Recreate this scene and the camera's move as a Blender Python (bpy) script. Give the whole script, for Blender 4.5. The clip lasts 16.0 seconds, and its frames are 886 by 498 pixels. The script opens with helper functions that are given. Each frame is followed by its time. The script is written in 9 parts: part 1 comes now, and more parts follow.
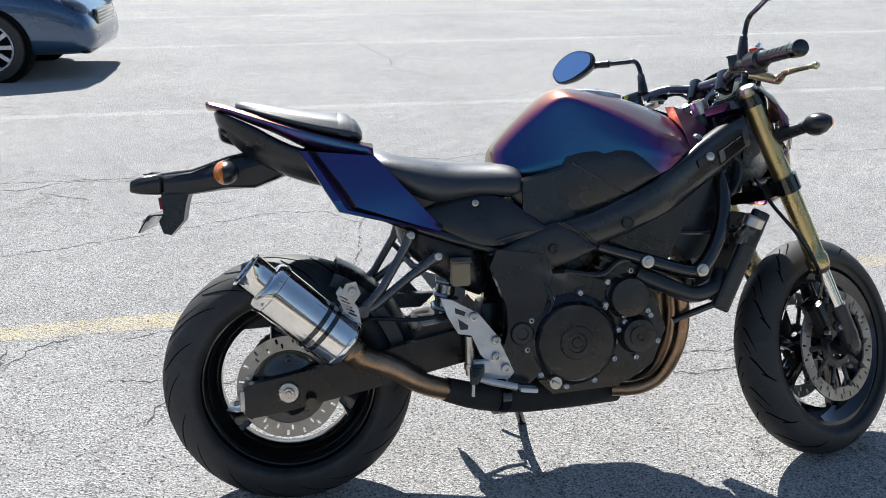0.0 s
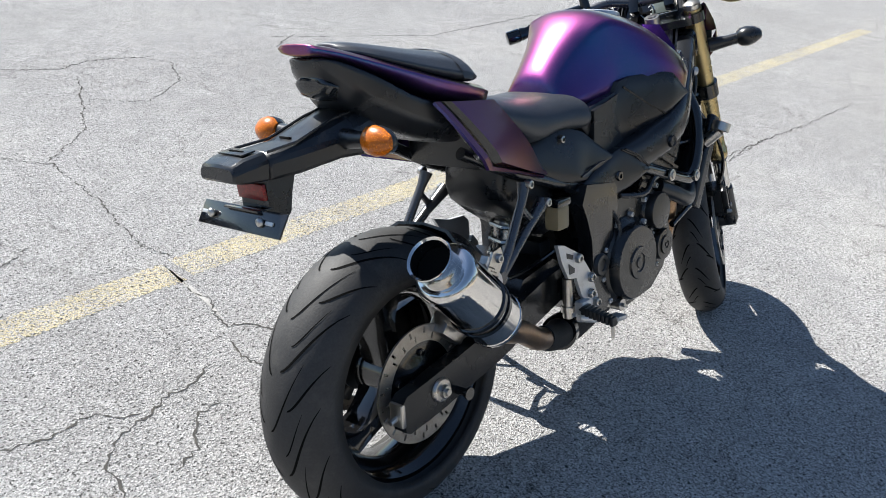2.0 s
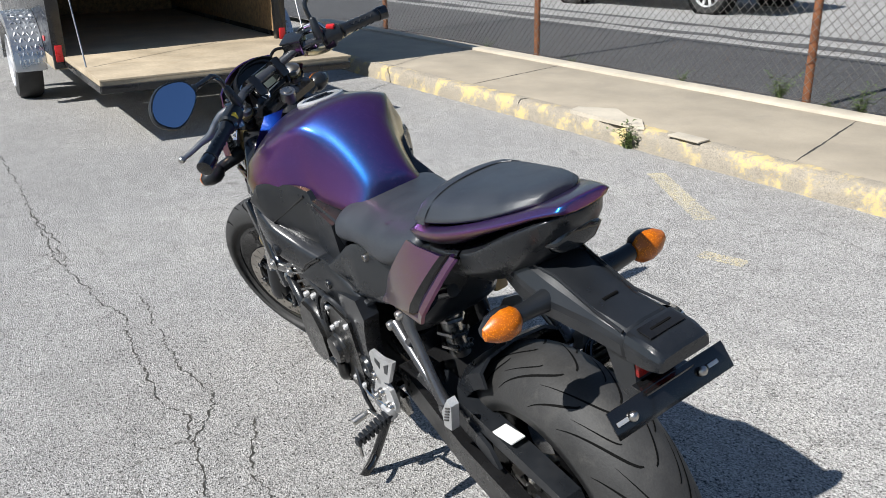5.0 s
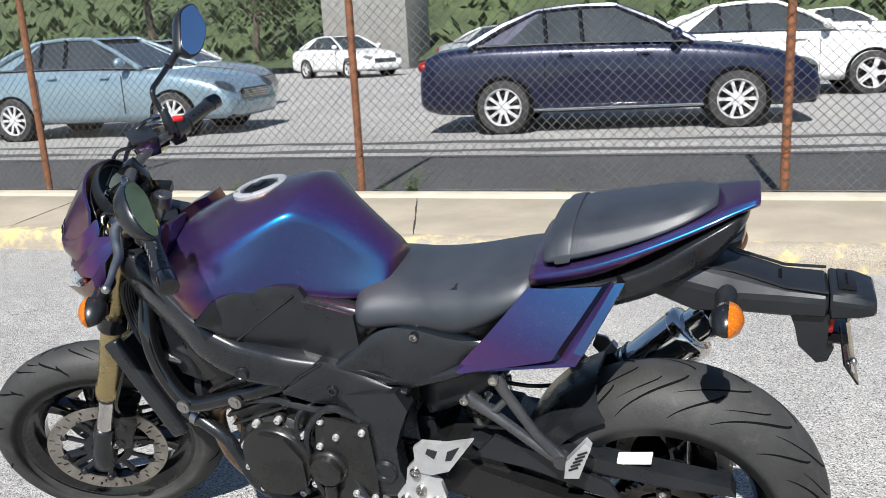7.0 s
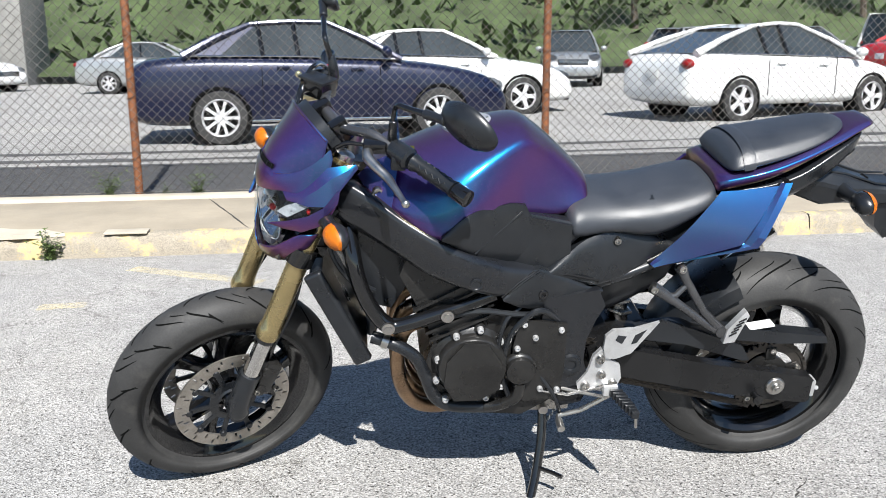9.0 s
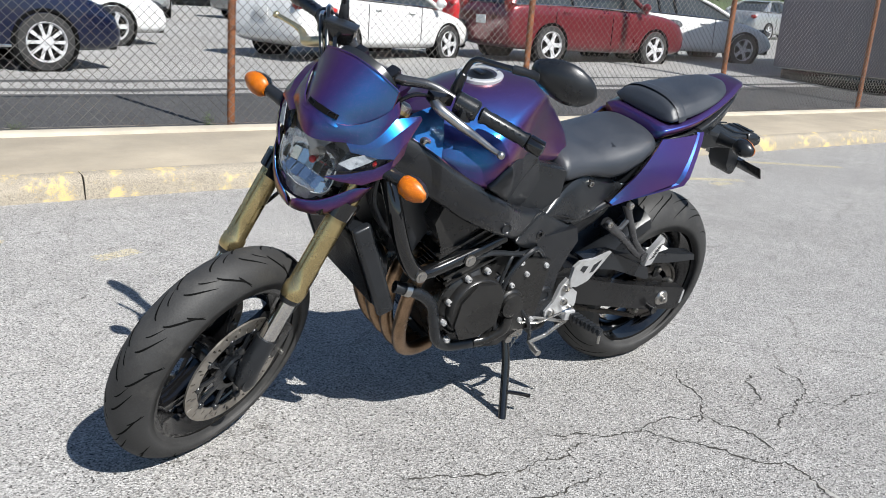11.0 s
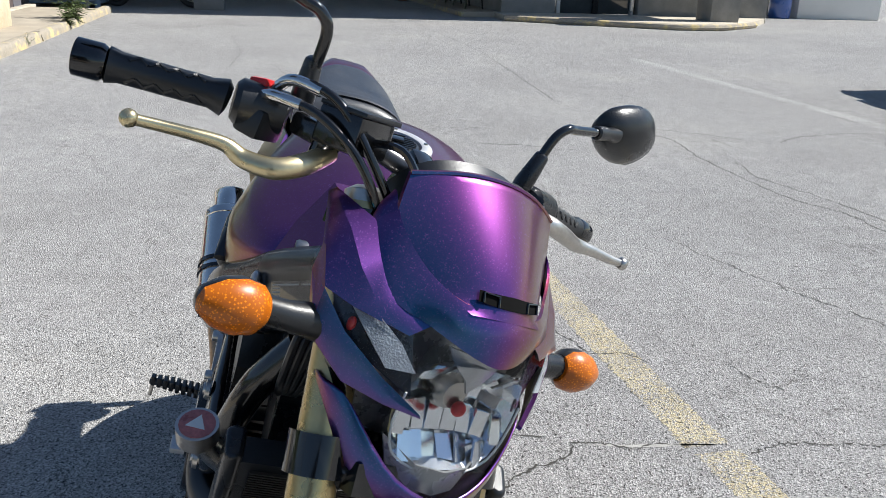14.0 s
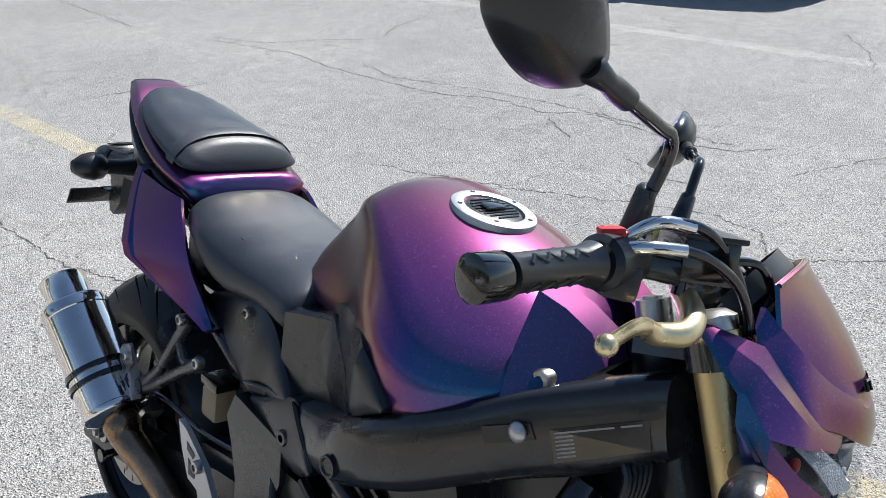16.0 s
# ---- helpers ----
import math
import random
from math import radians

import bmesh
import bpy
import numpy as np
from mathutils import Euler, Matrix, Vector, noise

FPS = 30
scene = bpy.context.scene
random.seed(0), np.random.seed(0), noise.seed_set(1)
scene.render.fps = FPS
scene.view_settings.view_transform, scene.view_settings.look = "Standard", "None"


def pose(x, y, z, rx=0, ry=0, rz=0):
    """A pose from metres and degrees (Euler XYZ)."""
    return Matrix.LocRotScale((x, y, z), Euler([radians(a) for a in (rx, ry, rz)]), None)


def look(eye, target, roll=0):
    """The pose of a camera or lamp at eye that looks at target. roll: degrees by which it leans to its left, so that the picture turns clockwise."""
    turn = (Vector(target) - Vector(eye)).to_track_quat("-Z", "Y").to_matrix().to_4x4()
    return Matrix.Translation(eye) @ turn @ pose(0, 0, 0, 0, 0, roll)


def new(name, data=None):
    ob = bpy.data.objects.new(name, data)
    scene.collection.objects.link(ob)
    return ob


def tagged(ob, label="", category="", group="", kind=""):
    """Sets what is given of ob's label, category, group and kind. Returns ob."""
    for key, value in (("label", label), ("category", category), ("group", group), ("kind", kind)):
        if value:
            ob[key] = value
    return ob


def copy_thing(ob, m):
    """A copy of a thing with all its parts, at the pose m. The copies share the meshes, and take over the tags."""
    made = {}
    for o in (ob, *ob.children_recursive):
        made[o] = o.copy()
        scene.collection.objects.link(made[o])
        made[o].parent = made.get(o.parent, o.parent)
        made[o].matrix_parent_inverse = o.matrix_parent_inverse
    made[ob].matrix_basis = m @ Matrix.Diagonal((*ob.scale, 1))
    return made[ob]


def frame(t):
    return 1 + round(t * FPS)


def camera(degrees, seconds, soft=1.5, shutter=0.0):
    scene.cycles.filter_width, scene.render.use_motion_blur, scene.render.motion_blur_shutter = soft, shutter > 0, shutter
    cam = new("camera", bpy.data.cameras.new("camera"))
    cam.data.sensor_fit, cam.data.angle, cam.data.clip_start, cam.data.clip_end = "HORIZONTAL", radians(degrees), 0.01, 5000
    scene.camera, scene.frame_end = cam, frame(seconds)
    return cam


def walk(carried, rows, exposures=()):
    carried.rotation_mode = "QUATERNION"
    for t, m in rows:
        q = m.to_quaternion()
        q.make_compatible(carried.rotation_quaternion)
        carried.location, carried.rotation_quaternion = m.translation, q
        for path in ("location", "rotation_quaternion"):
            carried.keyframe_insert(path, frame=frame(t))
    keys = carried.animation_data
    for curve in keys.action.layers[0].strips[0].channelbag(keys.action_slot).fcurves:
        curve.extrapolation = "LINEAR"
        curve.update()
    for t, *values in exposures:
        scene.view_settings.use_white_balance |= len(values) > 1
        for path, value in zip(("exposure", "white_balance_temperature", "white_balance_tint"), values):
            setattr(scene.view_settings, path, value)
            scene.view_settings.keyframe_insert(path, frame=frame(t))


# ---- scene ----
cam = camera(54.2, 16.0, 0.9)
PATH = [
    (0, (0.051, -2.031, 1.405), (0.371, -0.181, 0.717), 0.1),
    (0.5, (-0.308, -1.787, 1.349), (0.348, -0.048, 0.612), 1.5),
    (1, (-0.631, -1.566, 1.384), (0.321, 0.013, 0.61), 3.8),
    (1.5, (-1.034, -1.351, 1.438), (0.153, 0.028, 0.607), 6.0),
    (2, (-1.213, -1.002, 1.383), (0.22, 0.093, 0.519), 7.5),
    (2.5, (-1.377, -0.705, 1.377), (0.229, 0.105, 0.502), 9.2),
    (3, (-1.61, -0.339, 1.388), (0.116, 0.134, 0.494), 9.9),
    (3.5, (-1.599, 0.078, 1.319), (0.186, 0.068, 0.417), 7.3),
    (4, (-1.56, 0.466, 1.329), (0.233, 0.117, 0.514), 6.0),
    (4.5, (-1.456, 0.827, 1.366), (0.264, 0.149, 0.606), 3.2),
    (5, (-1.127, 1.069, 1.402), (0.455, 0.069, 0.697), -1.2),
    (5.2, (-1.024, 1.164, 1.409), (0.506, 0.062, 0.743), -1.3),
    (7.3, (0.034, 1.898, 1.26), (0.514, 0.019, 0.772), -3.2),
    (7.5, (0.139, 1.967, 1.242), (0.531, 0.073, 0.732), -3.0),
    (8, (0.473, 2.066, 1.183), (0.67, 0.145, 0.662), -2.0),
    (8.2, (0.595, 2.133, 1.171), (0.716, 0.197, 0.683), -1.5),
    (10.3, (2.031, 2.324, 1.149), (1.145, 0.576, 0.748), 1.6),
    (10.5, (2.121, 2.226, 1.141), (1.133, 0.551, 0.676), 2.8),
    (11, (2.265, 1.926, 1.169), (1.1, 0.395, 0.623), 4.1),
    (11.5, (2.431, 1.611, 1.156), (1.104, 0.221, 0.603), 5.1),
    (12, (2.519, 1.272, 1.215), (0.996, 0.113, 0.636), 5.2),
    (12.5, (2.426, 0.857, 1.235), (0.718, 0.01, 0.634), 3.3),
    (13, (2.391, 0.529, 1.238), (0.531, 0.052, 0.679), 2.7),
    (13.5, (2.333, 0.252, 1.251), (0.422, 0.207, 0.66), 3.2),
    (14, (2.139, -0.024, 1.268), (0.285, 0.375, 0.631), 2.1),
    (14.5, (1.99, -0.249, 1.407), (0.275, 0.563, 0.774), 0.7),
    (15, (1.882, -0.415, 1.51), (0.306, 0.622, 0.847), -0.3),
    (15.5, (1.702, -0.484, 1.507), (0.255, 0.684, 0.769), -1.4),
    (16, (1.583, -0.612, 1.458), (0.269, 0.622, 0.593), -1.8),
]
EXPOSURE = [(t, stops, 6250, 9) for t, stops in ((0.0, 1.24), (2.0, 1.22), (3.6, 1.02), (4.0, 0.92), (4.5, 0.68), (5.0, 0.70), (7.4, 0.92), (8.2, 1.10), (10.4, 0.78), (12.5, 0.78), (14.5, 0.92), (16.0, 1.09))]
walk(cam, [(t, look(eye, target, roll)) for t, eye, target, roll in PATH], EXPOSURE)

# ---- sky and sun ----
SUN_AZ = Vector((-0.10, 1.0, 0.0)).normalized()
SUN_EL = radians(46)
world = bpy.data.worlds.new("world")
scene.world = world
world.use_nodes = True
wn = world.node_tree
wn.nodes.clear()
sky = wn.nodes.new("ShaderNodeTexSky")
sky.sky_type = 'NISHITA'
sky.sun_disc = False
sky.sun_elevation = SUN_EL
sky.sun_rotation = math.atan2(SUN_AZ.x, SUN_AZ.y)
sky.air_density, sky.dust_density, sky.ozone_density = 1.0, 0.25, 1.6
bg = wn.nodes.new("ShaderNodeBackground")
bg.inputs["Strength"].default_value = 0.060
wo = wn.nodes.new("ShaderNodeOutputWorld")
wn.links.new(sky.outputs[0], bg.inputs[0])
wn.links.new(bg.outputs[0], wo.inputs[0])
sl = bpy.data.lights.new("sun", 'SUN')
sl.energy, sl.angle, sl.color = 4.7, radians(0.53), (1.0, 0.955, 0.89)
sun = new("sun", sl)
sun.matrix_world = look(tuple(SUN_AZ * 20 * math.cos(SUN_EL) + Vector((0, 0, 20 * math.sin(SUN_EL)))), (0, 0, 0))

# ---- materials ----
def nd(nt, kind, **kw):
    n = nt.nodes.new(kind)
    for k, v in kw.items():
        n.inputs[k.replace("_", " ")].default_value = v
    return n


def ramp(nt, fac, stops):
    r = nt.nodes.new("ShaderNodeValToRGB")
    nt.links.new(fac, r.inputs[0])
    e = r.color_ramp.elements
    while len(e) < len(stops):
        e.new(0.5)
    for el, (p, c) in zip(e, stops):
        el.position, el.color = p, (*c, 1) if len(c) == 3 else c
    return r.outputs[0]


def base_mat(name):
    m = bpy.data.materials.new(name)
    m.use_nodes = True
    nt = m.node_tree
    return m, nt, nt.nodes["Principled BSDF"]


def coords(nt, scale=1.0):
    tc = nt.nodes.new("ShaderNodeTexCoord")
    mp = nt.nodes.new("ShaderNodeMapping")
    mp.inputs["Scale"].default_value = (scale,) * 3 if not isinstance(scale, tuple) else scale
    nt.links.new(tc.outputs["Object"], mp.inputs[0])
    return mp.outputs[0]


def surf(name, col, rough=0.5, metal=0.0, vary=0.25, big=4.0, fine=160.0, bump=0.1, coat=0.0, spec=0.5, dirt=None, rvary=0.15, dist=0.002):
    """A surface with colour variation at two scales, uneven gloss and fine relief; dirt: colour of scattered dust."""
    m, nt, p = base_mat(name)
    v = coords(nt)
    n1 = nd(nt, "ShaderNodeTexNoise", Scale=big, Detail=5.0, Roughness=0.6)
    n2 = nd(nt, "ShaderNodeTexNoise", Scale=fine, Detail=3.0)
    for n in (n1, n2):
        nt.links.new(v, n.inputs["Vector"])
    lo = tuple(c * (1 - vary) for c in col)
    hi = tuple(min(1, c * (1 + vary)) for c in col)
    c1 = ramp(nt, n1.outputs[0], [(0.3, lo), (0.7, hi)])
    c2 = ramp(nt, n2.outputs[0], [(0.3, (1 - vary * 0.6,) * 3), (0.7, (1,) * 3)])
    mx = nt.nodes.new("ShaderNodeMix")
    mx.data_type, mx.blend_type = 'RGBA', 'MULTIPLY'
    mx.inputs[0].default_value = 1.0
    nt.links.new(c1, mx.inputs[6])
    nt.links.new(c2, mx.inputs[7])
    out = mx.outputs[2]
    if dirt:
        n3 = nd(nt, "ShaderNodeTexNoise", Scale=big * 2.3, Detail=8.0, Roughness=0.75)
        nt.links.new(v, n3.inputs["Vector"])
        f = ramp(nt, n3.outputs[0], [(0.52, (0, 0, 0)), (0.75, (0.55,) * 3)])
        md = nt.nodes.new("ShaderNodeMix")
        md.data_type = 'RGBA'
        nt.links.new(f, md.inputs[0])
        nt.links.new(out, md.inputs[6])
        md.inputs[7].default_value = (*dirt, 1)
        out = md.outputs[2]
    nt.links.new(out, p.inputs["Base Color"])
    rr = ramp(nt, n1.outputs[0], [(0.3, (max(0.02, rough - rvary),) * 3), (0.75, (min(1, rough + rvary),) * 3)])
    nt.links.new(rr, p.inputs["Roughness"])
    p.inputs["Metallic"].default_value = metal
    p.inputs["Coat Weight"].default_value = coat
    p.inputs["Coat Roughness"].default_value = 0.05
    p.inputs["Specular IOR Level"].default_value = spec
    if bump:
        b = nt.nodes.new("ShaderNodeBump")
        b.inputs["Strength"].default_value = bump
        b.inputs["Distance"].default_value = dist
        nt.links.new(n2.outputs[0], b.inputs["Height"])
        nt.links.new(b.outputs[0], p.inputs["Normal"])
    return m


def asphalt_mat(name, tone, spread, stone=170.0, paint=None, cover=0.5, hair=0.0):
    """Worn asphalt: pale stones in a darker binder with open pits, wide stains and hair cracks; paint: what is left of a painted line on its stones."""
    m, nt, p = base_mat(name)
    v = coords(nt)
    vo = nd(nt, "ShaderNodeTexVoronoi", Scale=stone)
    nt.links.new(v, vo.inputs["Vector"])
    wob = nd(nt, "ShaderNodeTexNoise", Scale=stone * 0.72, Detail=2.0, Roughness=0.6)
    big = nd(nt, "ShaderNodeTexNoise", Scale=0.55, Detail=7.0, Roughness=0.62)
    mid = nd(nt, "ShaderNodeTexNoise", Scale=7.0, Detail=6.0, Roughness=0.7)
    for n in (wob, big, mid):
        nt.links.new(v, n.inputs["Vector"])
    sep = nt.nodes.new("ShaderNodeSeparateColor")
    nt.links.new(vo.outputs["Color"], sep.inputs[0])
    t = tone
    c = ramp(nt, sep.outputs[0], [(0.0, tuple(x * (1 - spread) for x in t)), (0.35, tuple(x * 0.92 for x in t)), (0.7, tuple(x * 1.12 for x in t)), (1.0, tuple(min(0.75, x * (1 + spread)) for x in t))])
    e = ramp(nt, wob.outputs[0], [(0.34, (0.30, 0.295, 0.285)), (0.45, (0.96,) * 3), (0.75, (1.12, 1.11, 1.10))])
    s1 = ramp(nt, big.outputs[0], [(0.3, (0.84, 0.835, 0.83)), (0.52, (1, 1, 1)), (0.72, (1.13, 1.12, 1.09))])
    s2 = ramp(nt, mid.outputs[0], [(0.3, (0.86, 0.86, 0.86)), (0.7, (1.1, 1.1, 1.1))])
    out = c
    if paint:
        # the paint holds on the tops of the stones and thins out in blotches
        thin = nd(nt, "ShaderNodeTexNoise", Scale=2.6, Detail=8.0, Roughness=0.75)
        nt.links.new(v, thin.inputs["Vector"])
        hold = nt.nodes.new("ShaderNodeMath")
        hold.operation = 'MULTIPLY_ADD'
        hold.inputs[1].default_value = 1.6
        nt.links.new(thin.outputs[0], hold.inputs[0])
        nt.links.new(sep.outputs[1], hold.inputs[2])
        k = 1.3 + (0.5 - cover) * 1.5
        f = nt.nodes.new("ShaderNodeMapRange")
        f.inputs[1].default_value, f.inputs[2].default_value = k - 0.28, k + 0.28
        f.inputs[4].default_value = 0.88
        nt.links.new(hold.outputs[0], f.inputs[0])
        pm = nt.nodes.new("ShaderNodeMix")
        pm.data_type = 'RGBA'
        pm.inputs[7].default_value = (*paint, 1)
        nt.links.new(f.outputs[0], pm.inputs[0])
        nt.links.new(out, pm.inputs[6])
        out = pm.outputs[2]
    hole = nd(nt, "ShaderNodeTexNoise", Scale=stone * 0.42, Detail=1.0, Roughness=0.5)
    nt.links.new(v, hole.inputs["Vector"])
    layers = [e, s1, s2, ramp(nt, hole.outputs[0], [(0.31, (0.16, 0.155, 0.15)), (0.36, (1, 1, 1))])]
    if hair:
        warp = nt.nodes.new("ShaderNodeMix")
        warp.data_type, warp.blend_type = 'RGBA', 'LINEAR_LIGHT'
        warp.inputs[0].default_value = 0.12
        nt.links.new(v, warp.inputs[6])
        wn_ = nd(nt, "ShaderNodeTexNoise", Scale=5.0, Detail=6.0, Roughness=0.7)
        nt.links.new(v, wn_.inputs["Vector"])
        nt.links.new(wn_.outputs["Color"], warp.inputs[7])
        web = nd(nt, "ShaderNodeTexVoronoi", Scale=hair)
        web.feature = 'DISTANCE_TO_EDGE'
        nt.links.new(warp.outputs[2], web.inputs["Vector"])
        line = ramp(nt, web.outputs["Distance"], [(0.0, (0.30, 0.29, 0.27)), (0.0045, (0.62, 0.61, 0.6)), (0.008, (1, 1, 1))])
        where = nd(nt, "ShaderNodeTexNoise", Scale=1.1, Detail=4.0, Roughness=0.6)
        nt.links.new(v, where.inputs["Vector"])
        wf = ramp(nt, where.outputs[0], [(0.47, (0, 0, 0)), (0.58, (1, 1, 1))])
        hm = nt.nodes.new("ShaderNodeMix")
        hm.data_type = 'RGBA'
        hm.inputs[6].default_value = (1, 1, 1, 1)
        nt.links.new(wf, hm.inputs[0])
        nt.links.new(line, hm.inputs[7])
        layers.append(hm.outputs[2])
    for o in layers:
        mx = nt.nodes.new("ShaderNodeMix")
        mx.data_type, mx.blend_type = 'RGBA', 'MULTIPLY'
        mx.inputs[0].default_value = 1.0
        nt.links.new(out, mx.inputs[6])
        nt.links.new(o, mx.inputs[7])
        out = mx.outputs[2]
    nt.links.new(out, p.inputs["Base Color"])
    p.inputs["Roughness"].default_value = 0.85
    p.inputs["Diffuse Roughness"].default_value = 0.3
    p.inputs["Specular IOR Level"].default_value = 0.3
    add = nt.nodes.new("ShaderNodeMath")
    add.operation = 'ADD'
    nt.links.new(vo.outputs["Distance"], add.inputs[0])
    nt.links.new(wob.outputs[0], add.inputs[1])
    b = nt.nodes.new("ShaderNodeBump")
    b.inputs["Strength"].default_value = 1.0
    b.inputs["Distance"].default_value = 0.004
    nt.links.new(add.outputs[0], b.inputs["Height"])
    nt.links.new(b.outputs[0], p.inputs["Normal"])
    return m


def worn_mat(name, col, under, scale=9.0, keep=0.5, rough=0.8, blotch=0.45):
    """Paint worn through to what lies under it, with fine pits."""
    m, nt, p = base_mat(name)
    v = coords(nt)
    n1 = nd(nt, "ShaderNodeTexNoise", Scale=scale, Detail=9.0, Roughness=0.72)
    n2 = nd(nt, "ShaderNodeTexNoise", Scale=150.0, Detail=3.0, Roughness=0.7)
    vo = nd(nt, "ShaderNodeTexVoronoi", Scale=170.0)
    for n in (n1, n2, vo):
        nt.links.new(v, n.inputs["Vector"])
    ad = nt.nodes.new("ShaderNodeMath")
    ad.operation = 'MULTIPLY_ADD'
    nt.links.new(n1.outputs[0], ad.inputs[0])
    ad.inputs[1].default_value = blotch
    nt.links.new(n2.outputs[0], ad.inputs[2])
    dv = nt.nodes.new("ShaderNodeMath")
    dv.operation = 'DIVIDE'
    nt.links.new(ad.outputs[0], dv.inputs[0])
    dv.inputs[1].default_value = 1 + blotch
    mid = 0.5 + 0.25 * (0.5 - keep)
    f = ramp(nt, dv.outputs[0], [(mid - 0.018, (0,) * 3), (mid + 0.018, (1,) * 3)])
    cu = ramp(nt, n2.outputs[0], [(0.35, tuple(c * 0.45 for c in under)), (0.6, under)])
    cp = ramp(nt, n1.outputs[0], [(0.3, tuple(c * 1.08 for c in col)), (0.7, tuple(c * 0.85 for c in col))])
    mx = nt.nodes.new("ShaderNodeMix")
    mx.data_type = 'RGBA'
    nt.links.new(f, mx.inputs[0])
    nt.links.new(cp, mx.inputs[6])
    nt.links.new(cu, mx.inputs[7])
    nt.links.new(mx.outputs[2], p.inputs["Base Color"])
    p.inputs["Roughness"].default_value = rough
    b = nt.nodes.new("ShaderNodeBump")
    b.inputs["Strength"].default_value = 0.6
    b.inputs["Distance"].default_value = 0.004
    nt.links.new(n2.outputs[0], b.inputs["Height"])
    nt.links.new(b.outputs[0], p.inputs["Normal"])
    return m


def flip_paint():
    """Purple-to-blue chameleon lacquer: metallic flakes under a thin interference film and clear coat."""
    m, nt, p = base_mat("chameleon_paint")
    v = coords(nt)
    fl = nd(nt, "ShaderNodeTexVoronoi", Scale=900.0)
    n1 = nd(nt, "ShaderNodeTexNoise", Scale=6.0, Detail=3.0)
    for n in (fl, n1):
        nt.links.new(v, n.inputs["Vector"])
    sep = nt.nodes.new("ShaderNodeSeparateColor")
    nt.links.new(fl.outputs["Color"], sep.inputs[0])
    c = ramp(nt, sep.outputs[0], [(0.0, (0.014, 0.006, 0.026)), (0.6, (0.020, 0.008, 0.036)), (0.93, (0.030, 0.012, 0.05)), (1.0, (0.10, 0.05, 0.16))])
    nt.links.new(c, p.inputs["Base Color"])
    p.inputs["Metallic"].default_value = 0.0
    p.inputs["IOR"].default_value = 2.5
    p.inputs["Roughness"].default_value = 0.34
    p.inputs["Thin Film Thickness"].default_value = FILM_NM
    p.inputs["Thin Film IOR"].default_value = FILM_IOR
    p.inputs["Coat Weight"].default_value = 0.65
    p.inputs["Coat Roughness"].default_value = 0.15
    nm = nt.nodes.new("ShaderNodeBump")
    nm.inputs["Strength"].default_value = 0.06
    nm.inputs["Distance"].default_value = 0.0006
    nt.links.new(sep.outputs[1], nm.inputs["Height"])
    nt.links.new(nm.outputs[0], p.inputs["Normal"])
    return m


def clear_mat(name, col, rough=0.03, alpha_mix=0.75, body=0.03):
    """A thin clear lens: mostly lets light straight through, with a gloss."""
    m, nt, p = base_mat(name)
    tr = nt.nodes.new("ShaderNodeBsdfTransparent")
    tr.inputs[0].default_value = (*col, 1)
    mx = nt.nodes.new("ShaderNodeMixShader")
    mx.inputs[0].default_value = 1 - alpha_mix
    p.inputs["Base Color"].default_value = (*[c * body for c in col], 1)
    p.inputs["Roughness"].default_value = rough
    nt.links.new(tr.outputs[0], mx.inputs[1])
    nt.links.new(p.outputs[0], mx.inputs[2])
    nt.links.new(mx.outputs[0], nt.nodes["Material Output"].inputs[0])
    return m


def lens_mat(name, col):
    """Coloured moulded lens with a diamond grain."""
    m, nt, p = base_mat(name)
    v = coords(nt)
    vo = nd(nt, "ShaderNodeTexVoronoi", Scale=330.0)
    vo.distance = 'MANHATTAN'
    nt.links.new(v, vo.inputs["Vector"])
    c = ramp(nt, vo.outputs["Distance"], [(0.1, tuple(min(1, x * 1.3) for x in col)), (0.62, tuple(x * 0.42 for x in col))])
    nt.links.new(c, p.inputs["Base Color"])
    p.inputs["Roughness"].default_value = 0.35
    p.inputs["Specular IOR Level"].default_value = 0.3
    p.inputs["Coat Weight"].default_value = 0.35
    p.inputs["Subsurface Weight"].default_value = 0.0
    return m


def brushed(name, col, rough, vary=0.2):
    return surf(name, col, rough, 1.0, vary, 9.0, 240.0, 0.04, rvary=0.1, dist=0.0006)


FILM_NM, FILM_IOR = 347.0, 1.35
ASPHALT = asphalt_mat("asphalt", (0.361, 0.353, 0.341), 0.50, 215.0, hair=2.3)
ASPHALT_FAR = asphalt_mat("asphalt_far_lot", (0.33, 0.325, 0.315), 0.5)
ASPHALT_DARK = asphalt_mat("asphalt_sealed", (0.085, 0.085, 0.087), 0.55)
CRACK = surf("crack_dirt", (0.050, 0.046, 0.040), 0.95, 0, 0.5, 30, 200, 0.3)
FILLER = surf("crack_filler", (0.35, 0.34, 0.315), 0.9, 0, 0.25, 30, 220, 0.4)
LINE_YELLOW = asphalt_mat("yellow_line_paint", (0.361, 0.353, 0.341), 0.50, 215.0, paint=(0.60, 0.51, 0.30), cover=0.5)
LINE_WHITE = asphalt_mat("white_line_paint", (0.361, 0.353, 0.341), 0.50, 215.0, paint=(0.52, 0.51, 0.49), cover=0.5)
KERB = worn_mat("yellow_kerb_paint", (0.50, 0.39, 0.18), (0.37, 0.325, 0.255), 5.0, 0.67, 0.85, 2.6)
CONCRETE = surf("concrete", (0.36, 0.31, 0.235), 0.9, 0, 0.16, 2.2, 130, 0.35, dirt=(0.27, 0.235, 0.19), dist=0.003)
CONCRETE_PALE = surf("concrete_pale", (0.50, 0.445, 0.355), 0.9, 0, 0.2, 3.0, 120, 0.35, dist=0.003)
